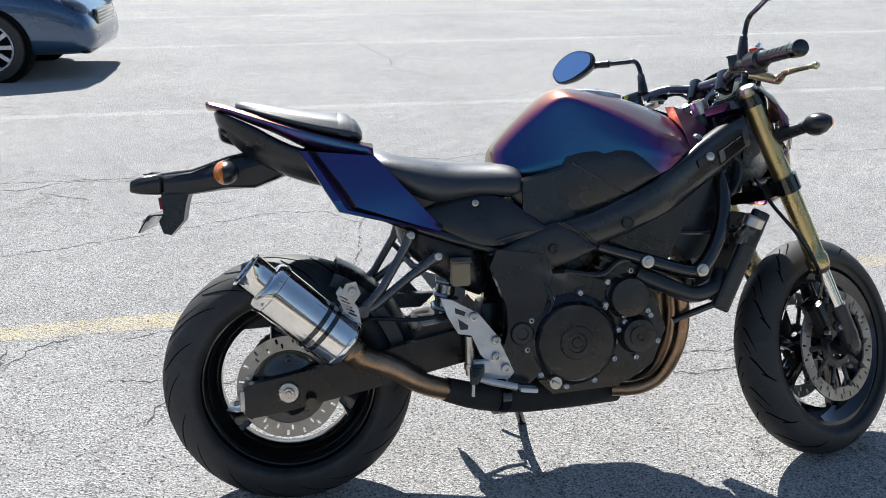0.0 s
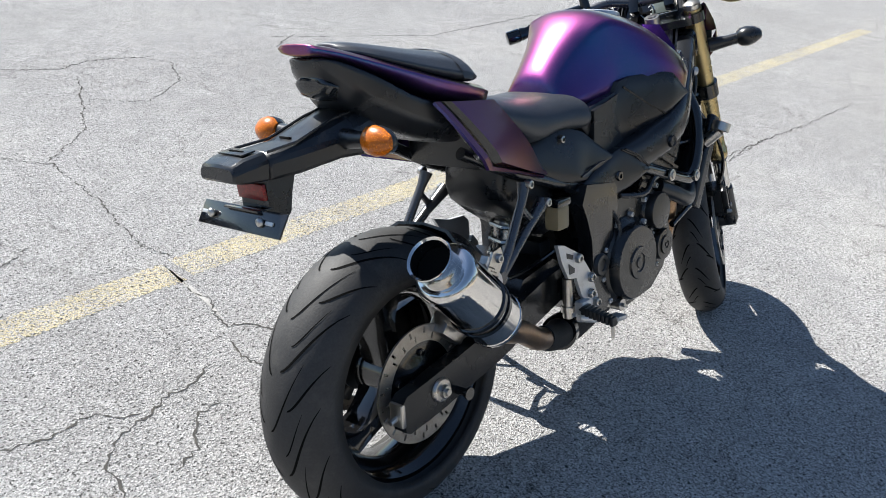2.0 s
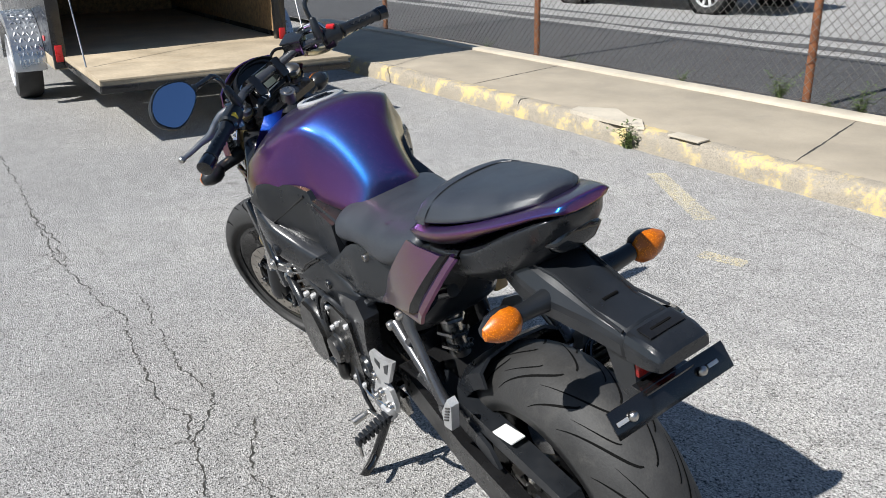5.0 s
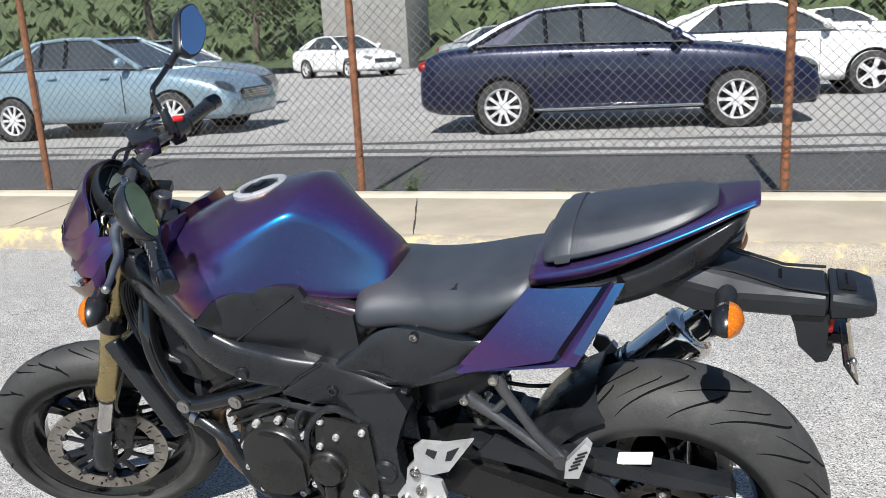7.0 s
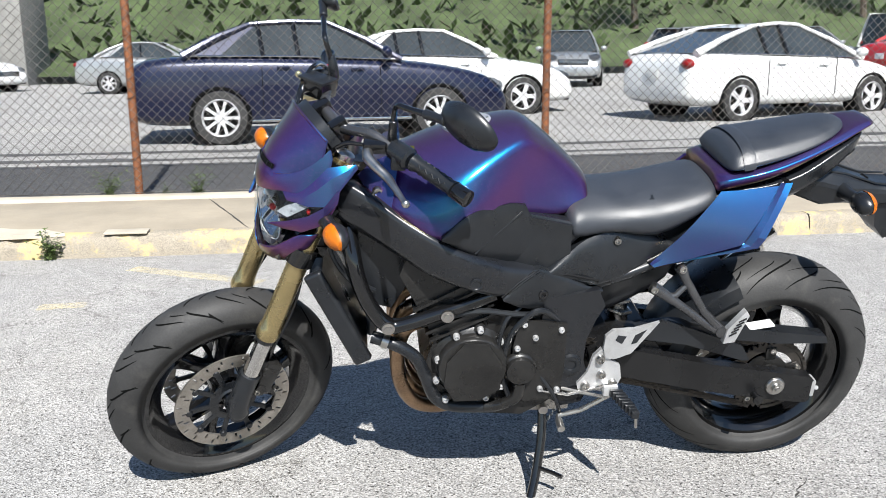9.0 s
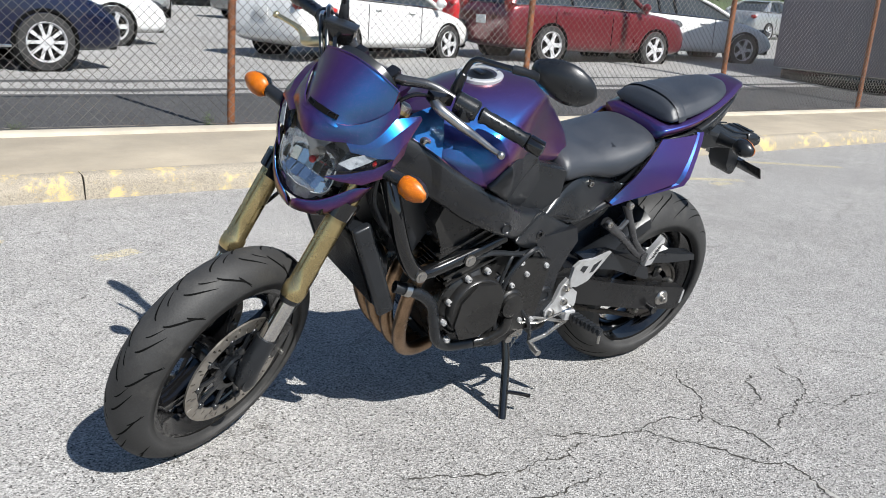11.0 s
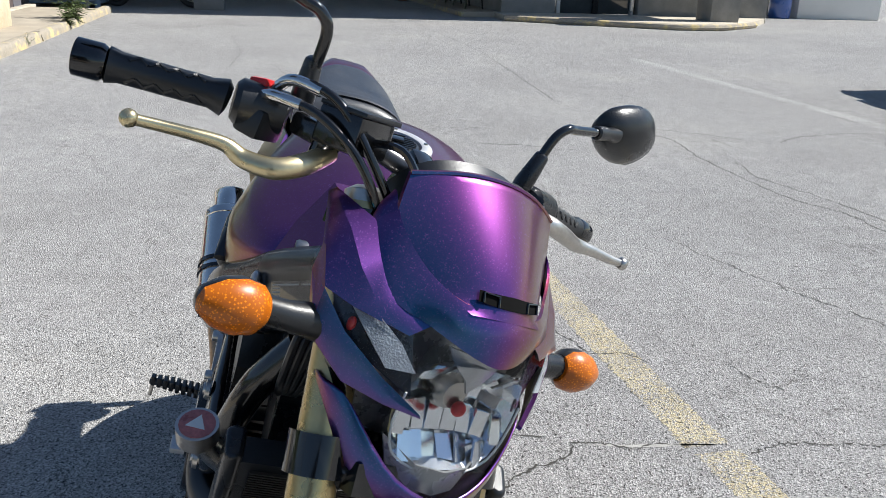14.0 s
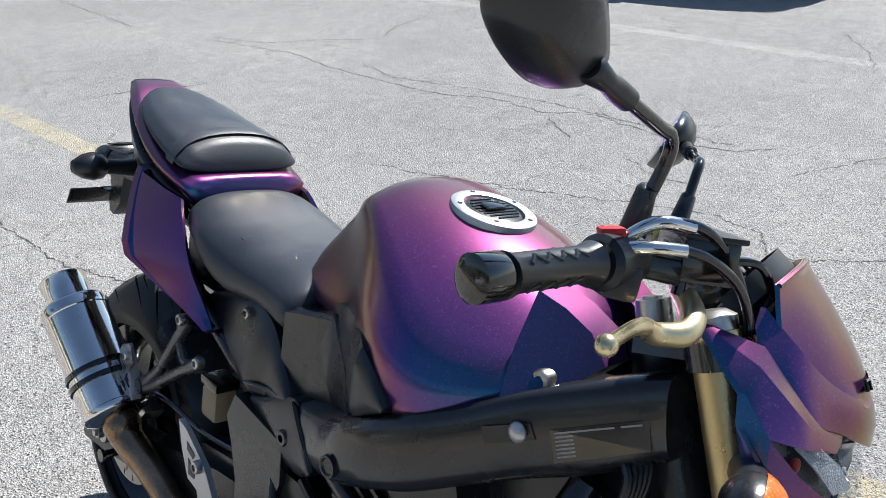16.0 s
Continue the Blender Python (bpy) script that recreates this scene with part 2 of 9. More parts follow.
RUST = surf("rusty_iron", (0.22, 0.085, 0.036), 0.85, 0.2, 0.45, 14, 110, 0.5, dirt=(0.12, 0.05, 0.03))
GALV = surf("galvanised_wire", (0.17, 0.16, 0.15), 0.5, 0.75, 0.3, 3, 60, 0.1, dirt=(0.20, 0.10, 0.05))
PAINT = flip_paint()
RUBBER = surf("tyre_rubber", (0.036, 0.0355, 0.035), 0.62, 0, 0.3, 7, 230, 0.25, dirt=(0.075, 0.071, 0.065), rvary=0.1, spec=0.35)
# near-black: the shade of grooves, slots and hollows put into the colour
RECESS_SHADE = surf("recess_shade", (0.004, 0.004, 0.004), 0.95, 0, 0.2, 9, 100, 0.1, spec=0.1)
SATIN = surf("satin_black_paint", (0.009, 0.009, 0.0095), 0.30, 0.0, 0.25, 6, 260, 0.06, coat=0.15, dirt=(0.016, 0.015, 0.014), spec=0.4)
PLASTIC = surf("black_plastic", (0.0115, 0.0130, 0.0155), 0.33, 0, 0.2, 8, 420, 0.3, dirt=(0.022, 0.022, 0.0225), dist=0.0006, spec=0.55)
GLOSS = surf("gloss_black", (0.006, 0.006, 0.0065), 0.14, 0, 0.2, 5, 200, 0.02, coat=0.5)
ENGINE = surf("engine_black", (0.016, 0.0155, 0.015), 0.31, 0.2, 0.3, 12, 210, 0.2, coat=0.2, dirt=(0.035, 0.032, 0.028))
FRAME = surf("frame_black", (0.011, 0.012, 0.0145), 0.29, 0.05, 0.22, 5, 240, 0.06, coat=0.3, dirt=(0.02, 0.02, 0.021))
GOLD = surf("gold_anodised", (0.50, 0.395, 0.20), 0.30, 0.9, 0.14, 8, 250, 0.04)
GOLD_DULL = surf("gold_lever", (0.66, 0.56, 0.34), 0.30, 0.9, 0.12, 9, 250, 0.05)
CHROME = brushed("polished_steel", (0.72, 0.70, 0.67), 0.10, 0.1)
STEEL = brushed("steel", (0.52, 0.50, 0.47), 0.32)
DISC = surf("disc_steel", (0.40, 0.37, 0.33), 0.40, 0.85, 0.25, 20, 320, 0.12, dirt=(0.24, 0.19, 0.14))
ALU = surf("cast_aluminium", (0.60, 0.60, 0.60), 0.40, 0.6, 0.15, 11, 320, 0.2, dirt=(0.32, 0.30, 0.28))
HEAT = surf("heat_tinted_steel", (0.36, 0.24, 0.15), 0.36, 0.95, 0.4, 9, 220, 0.1, dirt=(0.16, 0.12, 0.10))
WRAP = surf("exhaust_wrap", (0.020, 0.020, 0.020), 0.85, 0, 0.4, 18, 260, 0.7)
SEAT = surf("seat_vinyl", (0.030, 0.034, 0.042), 0.42, 0, 0.2, 6, 620, 0.45, dirt=(0.032, 0.036, 0.043), dist=0.0010, spec=0.6)
ORANGE = lens_mat("orange_lens", (0.95, 0.23, 0.004))
RED = lens_mat("red_lens", (0.42, 0.015, 0.012))
RED_PLAIN = surf("red_plastic", (0.55, 0.02, 0.02), 0.35, 0, 0.1, 20, 200, 0.02)
STICKER_RED = surf("faded_red_sticker", (0.50, 0.16, 0.15), 0.35, 0, 0.3, 60, 200, 0.02)
YELLOW_PLAIN = surf("yellow_plastic", (0.75, 0.52, 0.03), 0.4, 0, 0.1, 20, 200, 0.02)
WHITE_LABEL = surf("white_label", (0.75, 0.75, 0.73), 0.5, 0, 0.06, 20, 200, 0.02)
PRINT = surf("label_print", (0.30, 0.30, 0.30), 0.6, 0, 0.1, 20, 200, 0.0)
CLEAR = clear_mat("clear_lens", (0.98, 0.99, 1.0), 0.03, 0.90)
# deep blue of the reflected sky is put into the glass colour
MIRROR = brushed("mirror_glass", (0.36, 0.47, 0.66), 0.02, 0.02)
LAMP_MIRROR = brushed("lamp_mirror", (0.93, 0.945, 0.96), 0.20, 0.04)
HONEY = surf("ribbed_lamp_foil", (0.36, 0.39, 0.42), 0.35, 0.15, 0.3, 60, 420, 0.8, dist=0.0015)
DARKGLASS = surf("tinted_glass", (0.012, 0.014, 0.016), 0.04, 0, 0.15, 2, 80, 0.0, spec=0.7, rvary=0.01)
LEAF = surf("weed_leaf", (0.09, 0.13, 0.035), 0.6, 0, 0.35, 12, 80, 0.1)
LCD = surf("lcd_glass", (0.10, 0.12, 0.11), 0.15, 0, 0.1, 9, 200, 0.0)

GUNMETAL = surf("grey_painted_alloy", (0.12, 0.12, 0.125), 0.30, 0.75, 0.2, 9, 240, 0.08)
DARKSTEEL = surf("oily_dark_steel", (0.10, 0.09, 0.08), 0.4, 0.8, 0.35, 14, 200, 0.15, dirt=(0.05, 0.04, 0.03))

# ---- mesh tools ----
def V(*a):
    return Vector(a)


def link_mesh(name, bm, material, sub=0, angle=38, recalc=True):
    if recalc:
        bmesh.ops.recalc_face_normals(bm, faces=bm.faces)
    me = bpy.data.meshes.new(name)
    bm.to_mesh(me)
    bm.free()
    me.polygons.foreach_set("use_smooth", [True] * len(me.polygons))
    if angle < 180:
        me.set_sharp_from_angle(angle=radians(angle))
    for mm in (material if isinstance(material, (list, tuple)) else [material]):
        me.materials.append(mm)
    ob = new(name, me)
    if sub:
        md = ob.modifiers.new("smooth", 'SUBSURF')
        md.levels = md.render_levels = sub
    return ob


def part(name, bm, material, parent, label="", xf=None, sub=0, angle=38):
    """One mesh object under a thing or a part."""
    if xf is not None:
        bmesh.ops.transform(bm, matrix=xf, verts=bm.verts)
    ob = link_mesh(name, bm, material, sub, angle)
    ob.parent = parent
    if label:
        tagged(ob, label)
    return ob


def thing(name, m, label, category, group="", kind=""):
    e = new(name)
    e.empty_display_size = 0.2
    e.matrix_world = m
    return tagged(e, label, category, group, kind)


def solo(name, bm, material, label, category, m=None, kind="", group="", sub=0, angle=38):
    ob = link_mesh(name, bm, material, sub, angle)
    if m is not None:
        ob.matrix_world = m
    return tagged(ob, label, category, group, kind)


def join(*bms):
    out = bms[0]
    for b in bms[1:]:
        me = bpy.data.meshes.new("tmp")
        b.to_mesh(me)
        b.free()
        out.from_mesh(me)
        bpy.data.meshes.remove(me)
    return out


def loft(rings, closed=True, caps=True, close_path=False):
    bm = bmesh.new()
    vs = [[bm.verts.new(p) for p in r] for r in rings]
    n = len(vs[0])
    m = len(vs)
    for i in range(m if close_path else m - 1):
        a, b = vs[i], vs[(i + 1) % m]
        for j in range(n if closed else n - 1):
            k = (j + 1) % n
            bm.faces.new((a[j], a[k], b[k], b[j]))
    if caps and closed and not close_path:
        bm.faces.new(list(reversed(vs[0])))
        bm.faces.new(vs[-1])
    return bm


def body(stations, crease=None, rings=None):
    """A closed, mirrored form along x: (x, [(y, z) from the top centre down to the bottom centre]).
    crease: sharpness of the edges that run along x, by index; rings: sharpness of whole cross sections."""
    loops = []
    for x, half in stations:
        left = [V(x, y, z) for y, z in half]
        right = [V(x, -y, z) for y, z in reversed(half) if y > 1e-4]
        loops.append(left + right)
    bm = loft(loops)
    if crease or rings:
        lay = bm.edges.layers.float.new("crease_edge")
        n = len(loops[0])
        bm.verts.ensure_lookup_table()
        for j, (i0, i1, w) in (crease or {}).items():
            for i in range(i0, i1):
                for k in (j, n - j):
                    e = bm.edges.get((bm.verts[i * n + k], bm.verts[(i + 1) * n + k]))
                    if e:
                        e[lay] = w
        for i, w in (rings or {}).items():
            for k in range(n):
                bm.edges.get((bm.verts[i * n + k], bm.verts[i * n + (k + 1) % n]))[lay] = w
    return bm


def spline(pts, k=6, closed=False):
    """Catmull-Rom through the points."""
    pts = [Vector(p) for p in pts]
    if len(pts) < 3:
        return pts
    out = []
    n = len(pts)
    for i in range(n if closed else n - 1):
        p0 = pts[(i - 1) % n] if closed else pts[max(i - 1, 0)]
        p1, p2 = pts[i], pts[(i + 1) % n]
        p3 = pts[(i + 2) % n] if closed else pts[min(i + 2, n - 1)]
        for j in range(k):
            t = j / k
            out.append(0.5 * ((2 * p1) + (p2 - p0) * t + (2 * p0 - 5 * p1 + 4 * p2 - p3) * t * t + (3 * p1 - p0 - 3 * p2 + p3) * t ** 3))
    if not closed:
        out.append(pts[-1])
    return out


def tube(pts, r, n=10, radii=None, caps=True, smooth=0, closed=False):
    pts = [Vector(p) for p in pts]
    if smooth:
        if radii:
            src = np.linspace(0, 1, len(radii))
            pts2 = spline(pts, smooth, closed)
            radii = list(np.interp(np.linspace(0, 1, len(pts2)), src, radii))
            pts = pts2
        else:
            pts = spline(pts, smooth, closed)
    m = len(pts)
    rings, u = [], None
    for i in range(m):
        if closed:
            d = (pts[(i + 1) % m] - pts[i - 1]).normalized()
        else:
            d = (pts[min(i + 1, m - 1)] - pts[max(i - 1, 0)]).normalized()
        if u is None:
            u = d.orthogonal().normalized()
        u = (u - d * u.dot(d)).normalized()
        w = d.cross(u)
        rr = radii[i] if radii else r
        rings.append([pts[i] + (u * math.cos(2 * math.pi * j / n) + w * math.sin(2 * math.pi * j / n)) * rr for j in range(n)])
    return loft(rings, True, caps and not closed, closed)


def lathe(profile, n=48, axis='y', centre=(0, 0, 0), closed=False):
    """Turn (radius, along) pairs round an axis through the centre."""
    c = Vector(centre)
    rings = []
    for j in range(n):
        a = 2 * math.pi * j / n
        s, t = math.cos(a), math.sin(a)
        ring = []
        for r, h in profile:
            if axis == 'y':
                ring.append(c + V(r * s, h, r * t))
            elif axis == 'z':
                ring.append(c + V(r * s, r * t, h))
            else:
                ring.append(c + V(h, r * s, r * t))
        rings.append(ring)
    bm = loft(rings, closed, False, True)
    bmesh.ops.remove_doubles(bm, verts=bm.verts, dist=1e-5)
    return bm


def bev(bm, w, seg=2, angle=25):
    es = [e for e in bm.edges if len(e.link_faces) == 2 and e.calc_face_angle(0) > radians(angle)]
    if w > 0 and es:
        bmesh.ops.bevel(bm, geom=es, offset=w, segments=seg, profile=0.6, affect='EDGES', clamp_overlap=True)
    return bm


def prism(poly, y0, y1, w=0.004, seg=2):
    """A plate: an outline in x and z, from y0 to y1, edges rounded. y0, y1 may be functions of x and z."""
    f0 = y0 if callable(y0) else (lambda x, z: y0)
    f1 = y1 if callable(y1) else (lambda x, z: y1)
    bm = loft([[V(x, f0(x, z), z) for x, z in poly], [V(x, f1(x, z), z) for x, z in poly]])
    return bev(bm, w, seg)


def box(c, s, w=0.004, rot=None, seg=2):
    bm = bmesh.new()
    bmesh.ops.create_cube(bm, size=1)
    bmesh.ops.scale(bm, vec=s, verts=bm.verts)
    bev(bm, w, seg)
    m = Matrix.Translation(c)
    if rot:
        m = m @ Euler([radians(a) for a in rot]).to_matrix().to_4x4()
    bmesh.ops.transform(bm, matrix=m, verts=bm.verts)
    return bm


def rod(a, b, r, n=16, w=0.0):
    a, b = Vector(a), Vector(b)
    bm = tube([a, b], r, n)
    return bev(bm, w, 2, 60) if w else bm


def ball(c, s, u=20, v=12, rot=None):
    bm = bmesh.new()
    bmesh.ops.create_uvsphere(bm, u_segments=u, v_segments=v, radius=1)
    bmesh.ops.scale(bm, vec=s, verts=bm.verts)
    m = Matrix.Translation(c)
    if rot:
        m = m @ Euler([radians(a) for a in rot]).to_matrix().to_4x4()
    bmesh.ops.transform(bm, matrix=m, verts=bm.verts)
    return bm


def bolt(c, r=0.008, h=0.006, side=1):
    """A button-head bolt with a socket, facing along y."""
    x, y, z = c
    return lathe([(0.0, y + side * h * 0.45), (r * 0.45, y + side * h * 0.45), (r * 0.5, y + side * h), (r * 0.85, y + side * h * 0.9), (r, y + side * h * 0.4), (r, y - side * h)], 14, 'y', (x, 0, z))


def ribbon(pts, w0, z, jitter=0.0, seed=0, step=0.03, vary=0.6, taper=True):
    """A thin uneven strip along a line on the ground."""
    rnd = random.Random(seed)
    p = [V(a, b, 0) for a, b in pts]
    fine = []
    for a, b in zip(p, p[1:]):
        n = max(1, int((b - a).length / step))
        for i in range(n):
            fine.append(a.lerp(b, i / n))
    fine.append(p[-1])
    rows = []
    for i, q in enumerate(fine):
        d = (fine[min(i + 1, len(fine) - 1)] - fine[max(i - 1, 0)]).normalized()
        s = V(-d.y, d.x, 0)
        off = s * (noise.noise(V(q.x * 9, q.y * 9, seed)) * jitter * 1.6 + rnd.uniform(-1, 1) * jitter * 0.5)
        w = w0 * (1 + vary * rnd.uniform(-1, 1)) * (0.35 + 0.65 * min(1, i / 3, (len(fine) - 1 - i) / 3 + 0.1) if taper else 1.0)
        rows.append([q + off + s * w / 2 + V(0, 0, z), q + off - s * w / 2 + V(0, 0, z)])
    return loft(rows, closed=False, caps=False)


def band(upper, lower, y, depth, tuck=0.016, bulge=0.0):
    """A moulded panel between two edges (x, z), rounded over towards them; y gives its outer face, depth its inward thickness (signed)."""
    sg = 1 if depth > 0 else -1
    rings = []
    for (ux, uz), (lx, lz) in zip(upper, lower):
        ring = []
        for t, k in ((0, 1.0), (0.07, 0.42), (0.18, 0.08), (0.36, 0), (0.64, 0), (0.82, 0.08), (0.93, 0.42), (1, 1.0)):
            x, z = ux + (lx - ux) * t, uz + (lz - uz) * t
            ring.append(V(x, y(x, z) - sg * (tuck * k - bulge * math.sin(math.pi * t)), z))
        ring.append(V(lx, y(lx, lz) - depth, lz))
        ring.append(V(ux, y(ux, uz) - depth, uz))
        rings.append(ring)
    return loft(rings)


def eased(pts, k=4):
    """More points along an edge given as (x, z)."""
    return [(p.x, p.z) for p in spline([V(a, 0, b) for a, b in pts], k)]

# ---- the place: ground, kerb, fence ----
bm = bmesh.new()
grid = [-900, -300, -120, -60, -30, -15, -8, -4.42] + [0, 4, 8, 15, 30, 60, 120, 300, 900]
xs = [-900, -300, -120, -60, -30, -15, -8, -4, 0, 4, 8, 15, 30, 60, 120, 300, 900]
gv = [[bm.verts.new((x, y, 0)) for y in grid] for x in xs]
for i in range(len(xs) - 1):
    for j in range(len(grid) - 1):
        bm.faces.new((gv[i][j], gv[i + 1][j], gv[i + 1][j + 1], gv[i][j + 1]))
ground = solo("ground", bm, ASPHALT, "weathered pale grey asphalt parking lot with cracks", "ground", kind="structure")

# cracks: dirt-filled lines in the asphalt
def crack(seed, width, wander, *line):
    """One dirt-filled crack running between a few turning points."""
    solo("crack", ribbon(line, width, 0.0014, wander, seed, 0.013, 0.85), CRACK, "thin dirt-filled crack in the asphalt", "crack", kind="structure")


crack(1, 0.0078, 0.016, (0.17, 4.26), (0.43, 4.15), (0.5, 3.76), (0.69, 3.57), (0.98, 3.43), (1.27, 3.51), (1.63, 3.47))
crack(2, 0.0055, 0.016, (0.37, 4.13), (0.18, 3.55), (-0.01, 3.09))
crack(3, 0.0055, 0.016, (1.04, 3.26), (0.68, 2.53), (0.36, 2.24))
crack(4, 0.0048, 0.016, (-0.06, 2.46), (0.19, 2.41), (0.35, 2.21), (0.32, 1.82), (0.23, 1.38), (0.28, 1.25))
crack(5, 0.0048, 0.016, (0.88, 2.91), (1.13, 2.74), (1.48, 2.99), (1.64, 3.33))
crack(6, 0.0048, 0.016, (-0.01, 0.67), (-0.11, 0.62), (-0.25, 0.58), (-0.36, 0.54), (-0.44, 0.43), (-0.46, 0.36))
crack(7, 0.0048, 0.016, (-0.62, 0.98), (-0.52, 1.03), (-0.4, 1.05), (-0.38, 1.18), (-0.3, 1.22))
crack(8, 0.0048, 0.016, (-0.09, 0.51), (-0.16, 0.52), (-0.24, 0.39), (-0.31, 0.35))
crack(9, 0.0048, 0.016, (-0.61, 0.69), (-0.48, 0.63), (-0.36, 0.66), (-0.25, 0.58))
crack(10, 0.0078, 0.016, (2.45, 3.37), (2.81, 3.6))
crack(11, 0.0078, 0.016, (3.58, 5.91), (3.54, 5.36), (3.46, 4.64))
crack(12, 0.0048, 0.016, (2.8, 0.59), (3.26, 0.58), (3.77, 0.57))
crack(13, 0.0045, 0.016, (5.3, 0.54), (4.33, 0.54), (3.71, 0.57), (3.21, 0.54), (2.78, 0.57), (2.34, 0.53), (2.11, 0.48), (1.83, 0.52), (1.54, 0.55), (1.38, 0.55), (1.24, 0.51), (1.1, 0.54), (0.94, 0.56), (0.79, 0.58), (0.66, 0.58))
crack(14, 0.0048, 0.016, (2.28, 0.39), (1.55, 0.43), (1.34, 0.39), (1.15, 0.49), (1.1, 0.55))
crack(15, 0.0048, 0.016, (1.15, 0.33), (0.94, 0.43), (0.8, 0.44), (0.69, 0.46), (0.57, 0.43))
crack(16, 0.0048, 0.016, (0.63, 0.33), (0.51, 0.41), (0.43, 0.45), (0.3, 0.45), (0.23, 0.44), (0.16, 0.48), (0.1, 0.5))
crack(17, 0.0048, 0.016, (0.37, 0.45), (0.32, 0.56), (0.25, 0.65), (0.21, 0.75), (0.15, 0.79), (0.19, 0.93), (0.21, 1.12))
crack(18, 0.0048, 0.016, (0.1, 0.5), (0.12, 0.57), (0.08, 0.67), (0.1, 0.74))
crack(19, 0.0048, 0.016, (-1.01, 0.47), (-1.19, 0.51), (-1.62, 0.37), (-2.28, 0.35), (-3.02, 0.14))
crack(20, 0.0048, 0.016, (-1.12, 0.48), (-1.02, 0.69), (-1.0, 0.85), (-1.02, 1.02))
crack(21, 0.0055, 0.016, (-4.9, 0.22), (-4.72, 0.49), (-4.33, 0.74), (-4.29, 0.96))
crack(22, 0.0055, 0.016, (-12.34, -0.47), (-9.7, -0.26), (-8.14, -0.4))
crack(23, 0.0048, 0.016, (-0.1, 0.2), (-0.02, 0.31), (0.04, 0.45), (0.17, 0.5))
crack(25, 0.0078, 0.016, (-4.93, 2.98), (-4.39, 3.13), (-4.17, 3.44), (-3.78, 3.8), (-4.05, 4.24), (-4.18, 4.74), (-4.12, 5.31))
crack(26, 0.0078, 0.016, (-4.46, 5.63), (-3.77, 5.09), (-3.23, 4.8), (-2.62, 4.74), (-2.13, 4.8))
crack(27, 0.0078, 0.016, (-4.82, 2.92), (-3.91, 3.06), (-3.29, 2.97), (-2.79, 2.97), (-2.26, 2.99), (-1.92, 3.15), (-1.53, 3.11), (-1.29, 3.27), (-1.01, 3.23), (-0.59, 3.15), (-0.36, 3.22), (-0.22, 3.42))
crack(28, 0.0048, 0.016, (-0.73, 2.81), (-0.53, 2.7), (-0.3, 2.68))
crack(29, 0.0078, 0.016, (-1.43, 3.06), (-1.1, 2.85))
crack(30, 0.0078, 0.016, (-15.37, 3.08), (-10.34, 3.12), (-5.91, 2.75))
crack(31, 0.0078, 0.016, (0.89, 10.63), (0.97, 9.63), (1.19, 8.23), (1.15, 7.64))
crack(33, 0.0055, 0.016, (-9.5, 0.4), (-8.6, 0.1), (-7.2, 0.3), (-6.6, -0.2))
crack(34, 0.0048, 0.016, (-1.6, 1.9), (-0.9, 2.1), (-0.06, 2.46))
crack(35, 0.0078, 0.016, (2.6, 3.6), (3.8, 3.2), (5.5, 3.4), (7.5, 3.0))
crack(36, 0.0078, 0.016, (-3.6, 0.07), (-2.82, 0.1), (-2.32, 0.14))
crack(37, 0.0048, 0.016, (-1.91, -1.58), (-1.84, -1.41), (-1.79, -1.16))
crack(38, 0.0078, 0.016, (-1.11, 6.16), (-0.72, 5.67), (-0.51, 5.26))
crack(40, 0.0048, 0.016, (-1.02, 0.72), (-0.98, 0.83), (-0.93, 0.96), (-0.86, 1.01), (-0.78, 1.04))
crack(41, 0.0078, 0.016, (-3.88, 1.52), (-3.84, 1.8), (-3.71, 2.0), (-3.61, 2.17))
crack(42, 0.0048, 0.016, (-0.26, 1.48), (-0.13, 1.53), (-0.05, 1.56))
crack(44, 0.0078, 0.016, (-3.24, 3.19), (-2.81, 3.08), (-2.38, 3.18), (-1.92, 3.26), (-1.53, 3.3), (-1.15, 3.29), (-0.76, 3.28), (-0.4, 3.29))
solo("crack_repair", ribbon([(0.21, 1.2), (0.19, 0.95), (0.155, 0.82)], 0.010, 0.0008, 0.004, 77, 0.03, 0.7), FILLER, "pale worn filler in a crack", "crack repair", kind="structure")

# painted lines
def stripe(name, x0, x1, y0, y1, w, mat, label, seed):
    bm = ribbon([(x0, y0), (x1, y1)], w, 0.0008, 0.0, seed, 0.012, 0.10, False)
    return solo(name, bm, mat, label, "painted line", kind="structure")


stripe("yellow_line", 0.25, 9.0, 1.181, 1.52, 0.135, LINE_YELLOW, "worn yellow parking line on asphalt", 1)
stripe("yellow_line", -3.9, 0.215, 0.99, 1.166, 0.135, LINE_YELLOW, "worn yellow parking line on asphalt", 2)
stripe("yellow_line", -6.3, -3.95, 0.865, 0.987, 0.135, LINE_YELLOW, "faded stretch of yellow parking line", 3)
stripe("yellow_line", -8.9, -7.0, 0.72, 0.825, 0.135, LINE_YELLOW, "faded stretch of yellow parking line", 4)
stripe("white_line", -9.6, 9.5, 5.2, 5.55, 0.17, LINE_WHITE, "faded white parking line", 5)
stripe("white_line", -9.6, 9.5, 9.55, 10.15, 0.17, LINE_WHITE, "faded white parking line", 6)
stripe("white_line", -8, 9.5, 13.9, 14.4, 0.17, LINE_WHITE, "faded white parking line", 7)
